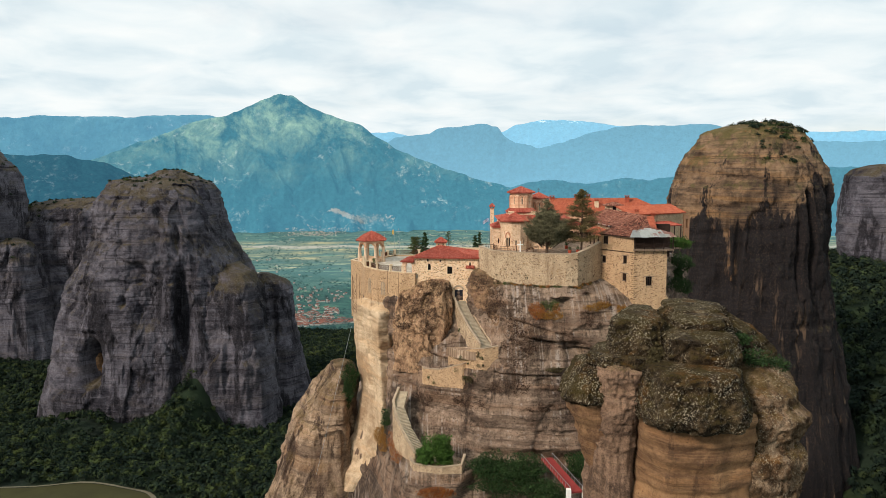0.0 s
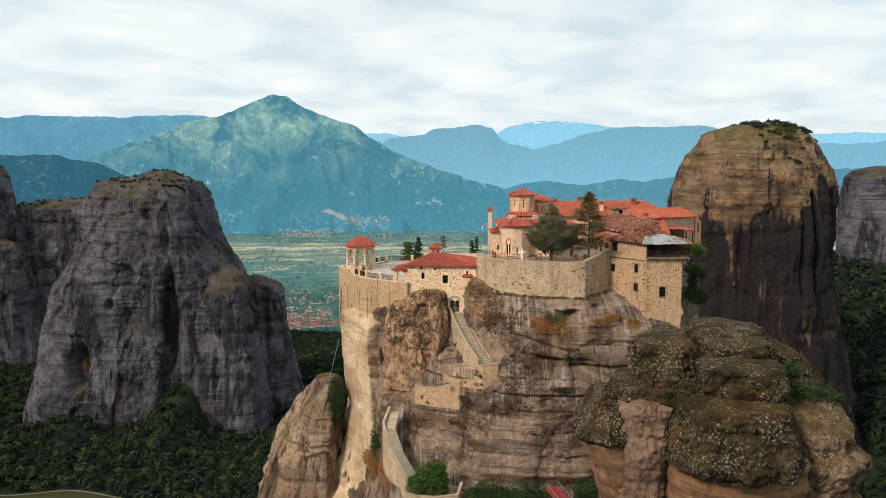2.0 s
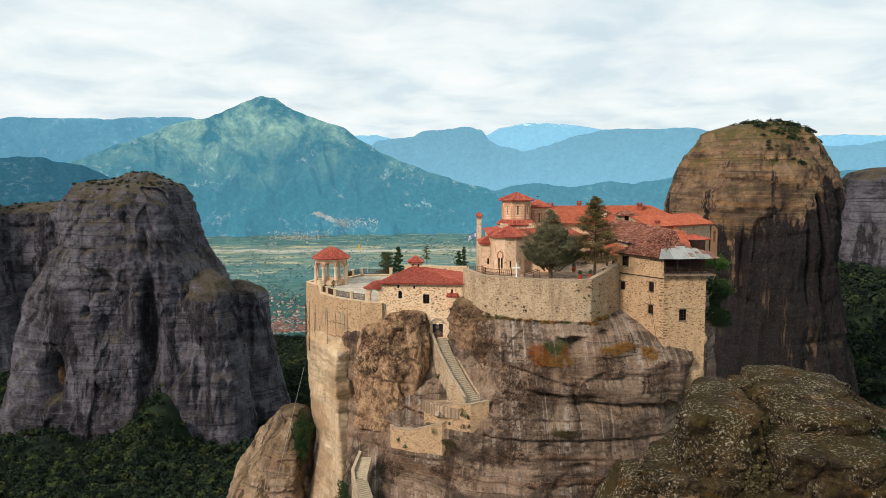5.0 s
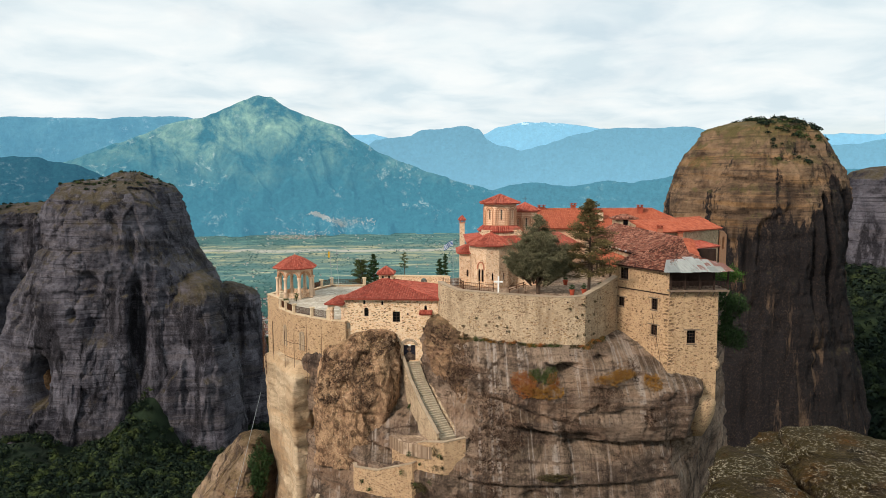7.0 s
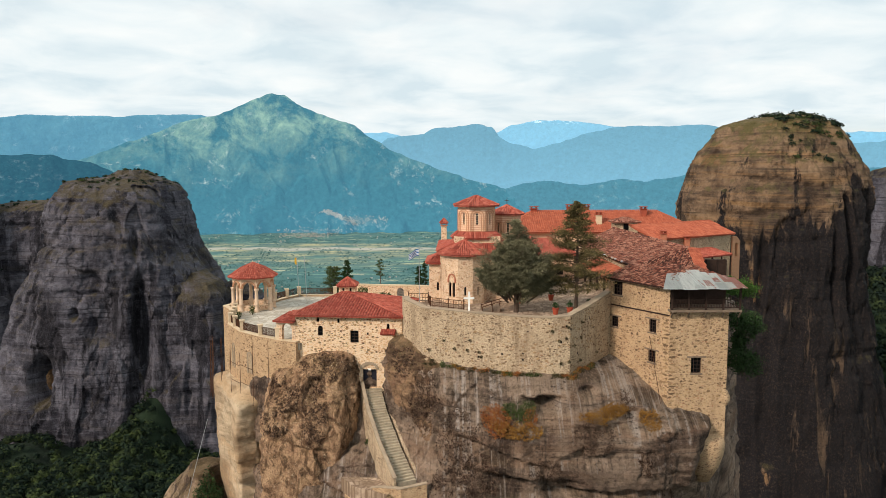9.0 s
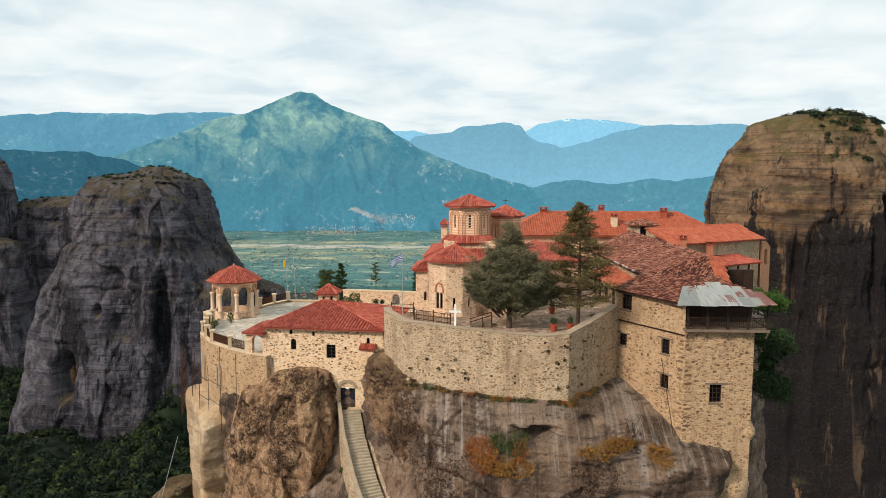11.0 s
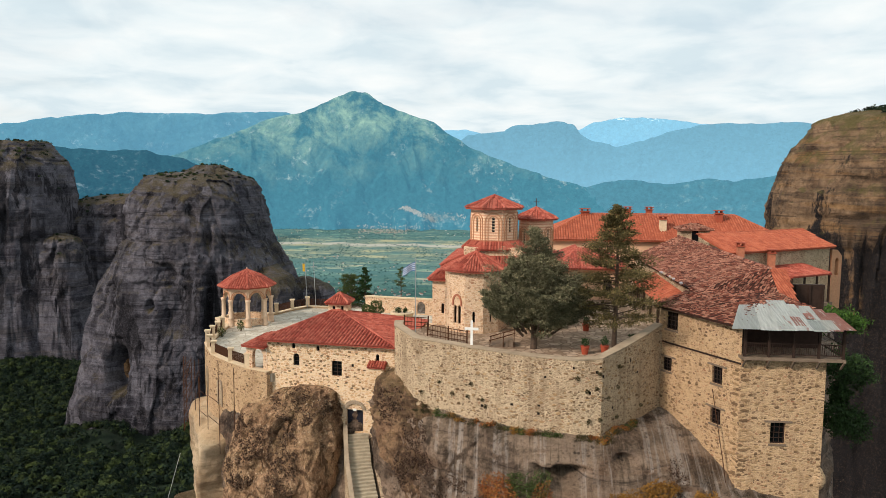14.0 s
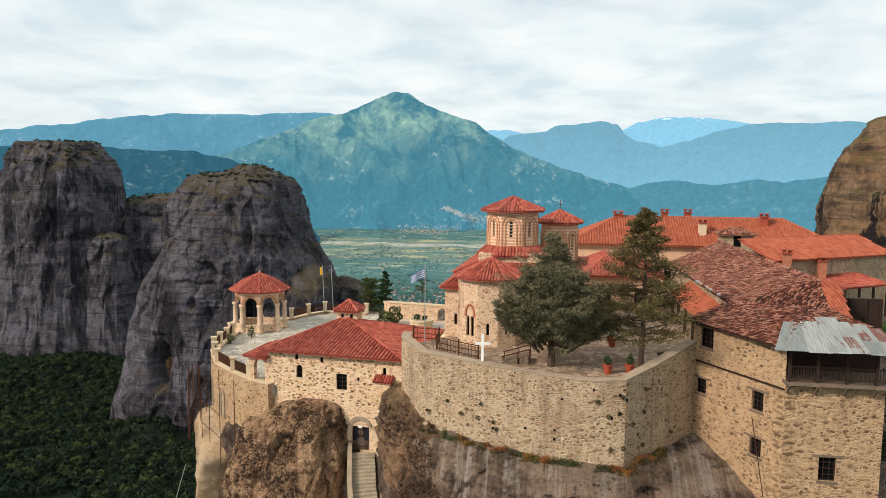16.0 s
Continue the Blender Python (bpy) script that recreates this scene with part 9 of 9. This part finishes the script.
# scrub on the brows of the cliffs
def scrub_on(name, rocks, boxes, label, seed, size):
    v, f = [], []
    for ob in rocks:
        n = len(v)
        v += [q.co + ORIGIN[ob.name] for q in ob.data.vertices]
        f += [tuple(i + n for i in q.vertices) for q in ob.data.polygons]
    tree = BVHTree.FromPolygons(v, f)
    rnd = random.Random(seed)
    kinds = [crown_arrays(60, 40 + k) for k in range(5)]
    out = []
    for x0, x1, y0, y1, low, count in boxes:
        for _ in range(count):
            x, y = rnd.uniform(x0, x1), rnd.uniform(y0, y1)
            hit = tree.ray_cast(Vector((x, y, 600)), Vector((0, 0, -1)))
            if hit[0] is None or hit[0].z < low or abs(hit[1].z) < 0.35:
                continue
            w = size * rnd.uniform(0.5, 1.3)
            q = kinds[rnd.randrange(5)].reshape(-1, 3)
            out.append(q * np.array((w, w, w * 0.7)) + np.array((x, y, hit[0].z + w * 0.2)))
    V = np.concatenate(out)
    return tagged(sheet(name, V, np.arange(len(V)).reshape(-1, 3), FOREST, None, "", False), label, "scrub", "", "stuff")


scrub_on("dome_scrub", list(dome.children), [(160, 200, 372, 412, 356, 45), (160, 188, 362, 382, 350, 55)], "dark scrub scattered over the grassy top of the rock dome", 9, 2.0)
scrub_on("cliff_scrub", list(cliff.children), [(-345, -250, 695, 790, 343, 130)], "dark scrub along the brow of the cliff", 5, 2.3)
scrub_on("far_scrub", list(back_cliffs.children), [(-720, -560, 870, 1000, 360, 90), (-600, -420, 930, 1080, 290, 80), (-600, -520, 880, 940, 240, 20)], "dark scrub on top of the far cliffs", 6, 3.0)

# the pale meadow with a track
MEADOW = plain("dry meadow grass", "383719", 0.95, 0.3, 0.05)
TRACK = plain("pale track", "6f6a58", 0.95, 0.2, 0.2)
mv, mf = [], []
nr, na = 8, 60
for i in range(nr + 1):
    for k in range(na):
        f, t = i / nr, 2 * math.pi * k / na
        x, y = -300 + 108 * f * math.cos(t), 449 + 56 * f * math.sin(t)
        mv.append((x, y, float(land(x, y)) + 0.5))
tagged(sheet("meadow", mv, grid_faces(nr + 1, na, True), MEADOW), "dry grass meadow among the woods", "meadow", "", "structure")
mv = []
for i in range(2):
    for k in range(na):
        f, t = 1.0 + 0.035 * i, 2 * math.pi * k / na
        x, y = -300 + 108 * f * math.cos(t), 449 + 56 * f * math.sin(t)
        mv.append((x, y, float(land(x, y)) + 0.9))
tagged(sheet("track", mv, grid_faces(2, na, True), TRACK), "pale dirt track round the meadow", "track", "", "structure")


def settlement(name, places, label, wall_mat, roof_mat):
    """Many small houses with pitched roofs, too far off to tell apart."""
    town = thing(name, (places[0][0], places[0][1], places[0][2]), label, "town")
    wv, wf, rv, rf = [], [], [], []
    rr = random.Random(3)
    for x, y, z, w in places:
        d, h = w * rr.uniform(0.7, 1.0), w * rr.uniform(0.45, 0.8)
        t = rr.uniform(-0.5, 0.5)
        ca, sa = math.cos(t), math.sin(t)

        def at(u, v, q):
            return (x + u * ca - v * sa, y + u * sa + v * ca, z + q)

        b = len(wv)
        wv += [at(-w / 2, -d / 2, -2), at(w / 2, -d / 2, -2), at(w / 2, d / 2, -2), at(-w / 2, d / 2, -2), at(-w / 2, -d / 2, h), at(w / 2, -d / 2, h), at(w / 2, d / 2, h), at(-w / 2, d / 2, h)]
        wf += [(b, b + 1, b + 5, b + 4), (b + 1, b + 2, b + 6, b + 5), (b + 2, b + 3, b + 7, b + 6), (b + 3, b, b + 4, b + 7)]
        b = len(rv)
        e = w * 0.08
        rv += [at(-w / 2 - e, -d / 2 - e, h), at(w / 2 + e, -d / 2 - e, h), at(w / 2 + e, 0, h + d * 0.24), at(-w / 2 - e, 0, h + d * 0.24), at(w / 2 + e, d / 2 + e, h), at(-w / 2 - e, d / 2 + e, h)]
        rf += [(b, b + 1, b + 2, b + 3), (b + 3, b + 2, b + 4, b + 5)]
    sheet("house_wall", wv, wf, wall_mat, town, "", False, "stuff")
    sheet("house_roof", rv, rf, roof_mat, town, "", False, "stuff")


WALL_FAR = plain("pale house walls", "b4b6b2", 0.9, 0.15, 0.05)
ROOF_FAR = plain("red house roofs", "80564a", 0.9, 0.35, 0.05)
ROOF_PALE = plain("pale house roofs", "b39a8a", 0.9, 0.3, 0.05)
# haze put into one pale colour, used for walls and roofs alike
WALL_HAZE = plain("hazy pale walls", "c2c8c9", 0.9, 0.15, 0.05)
rr = random.Random(8)
near_town = []
while len(near_town) < 760:
    a, dist = math.radians(rr.uniform(-14.5, -6.0)), 1430 + 760 * rr.random() ** 1.7
    x, y = dist * math.sin(a), dist * math.cos(a)
    if value_noise(np.array(x / 160), np.array(y / 160), 6) < -0.35 or rr.random() < (dist - 1450) / 800:
        continue
    near_town.append((x, y, float(land(x, y)), rr.uniform(3.8, 6.6)))
settlement("valley_town", near_town, "town of white houses with red roofs at the valley mouth", WALL_FAR, ROOF_FAR)
far_farms = []
for k in range(330):
    a, dist = math.radians(rr.uniform(-20, 14)), rr.uniform(2100, 4200)
    if k < 170:
        a, dist = math.radians(rr.gauss(-10.2, 1.1)), rr.uniform(3950, 4250)
    far_farms.append((dist * math.sin(a), dist * math.cos(a), PLAIN, rr.uniform(3.5, 6.5)))
settlement("plain_farms", far_farms, "scattered pale farm buildings across the plain", WALL_FAR, ROOF_PALE)
def on_slope(name, a, e):
    """Distance at which the sight line at azimuth a and elevation e meets a range."""
    u, az, z, r = SLOPES[name]
    k = int(np.argmin(np.abs(az - a)))
    hit = np.nonzero(z[:, k] > 350 + r[:, k] * math.tan(math.radians(e)))[0]
    return float(r[hit[0] if len(hit) else 0, k]) - 5.0


hill_village = []
for k in range(620):
    f = rr.random()
    if k < 380:
        a, e = -8.8 + 2.5 * f + rr.gauss(0, 0.16), -2.42 - 1.1 * f ** 1.2 + rr.gauss(0, 0.08)
    elif k < 520:
        a, e = rr.uniform(-7.2, -3.9), -3.15 + rr.gauss(0, 0.16)
    else:
        a, e = rr.uniform(-12.4, -6.6), -3.95 + rr.gauss(0, 0.12)
    dist = on_slope("backdrop_mountain", a, e)
    hill_village.append((dist * math.sin(math.radians(a)), dist * math.cos(math.radians(a)), 350 + dist * math.tan(math.radians(e)), rr.uniform(2.4, 5.0)))
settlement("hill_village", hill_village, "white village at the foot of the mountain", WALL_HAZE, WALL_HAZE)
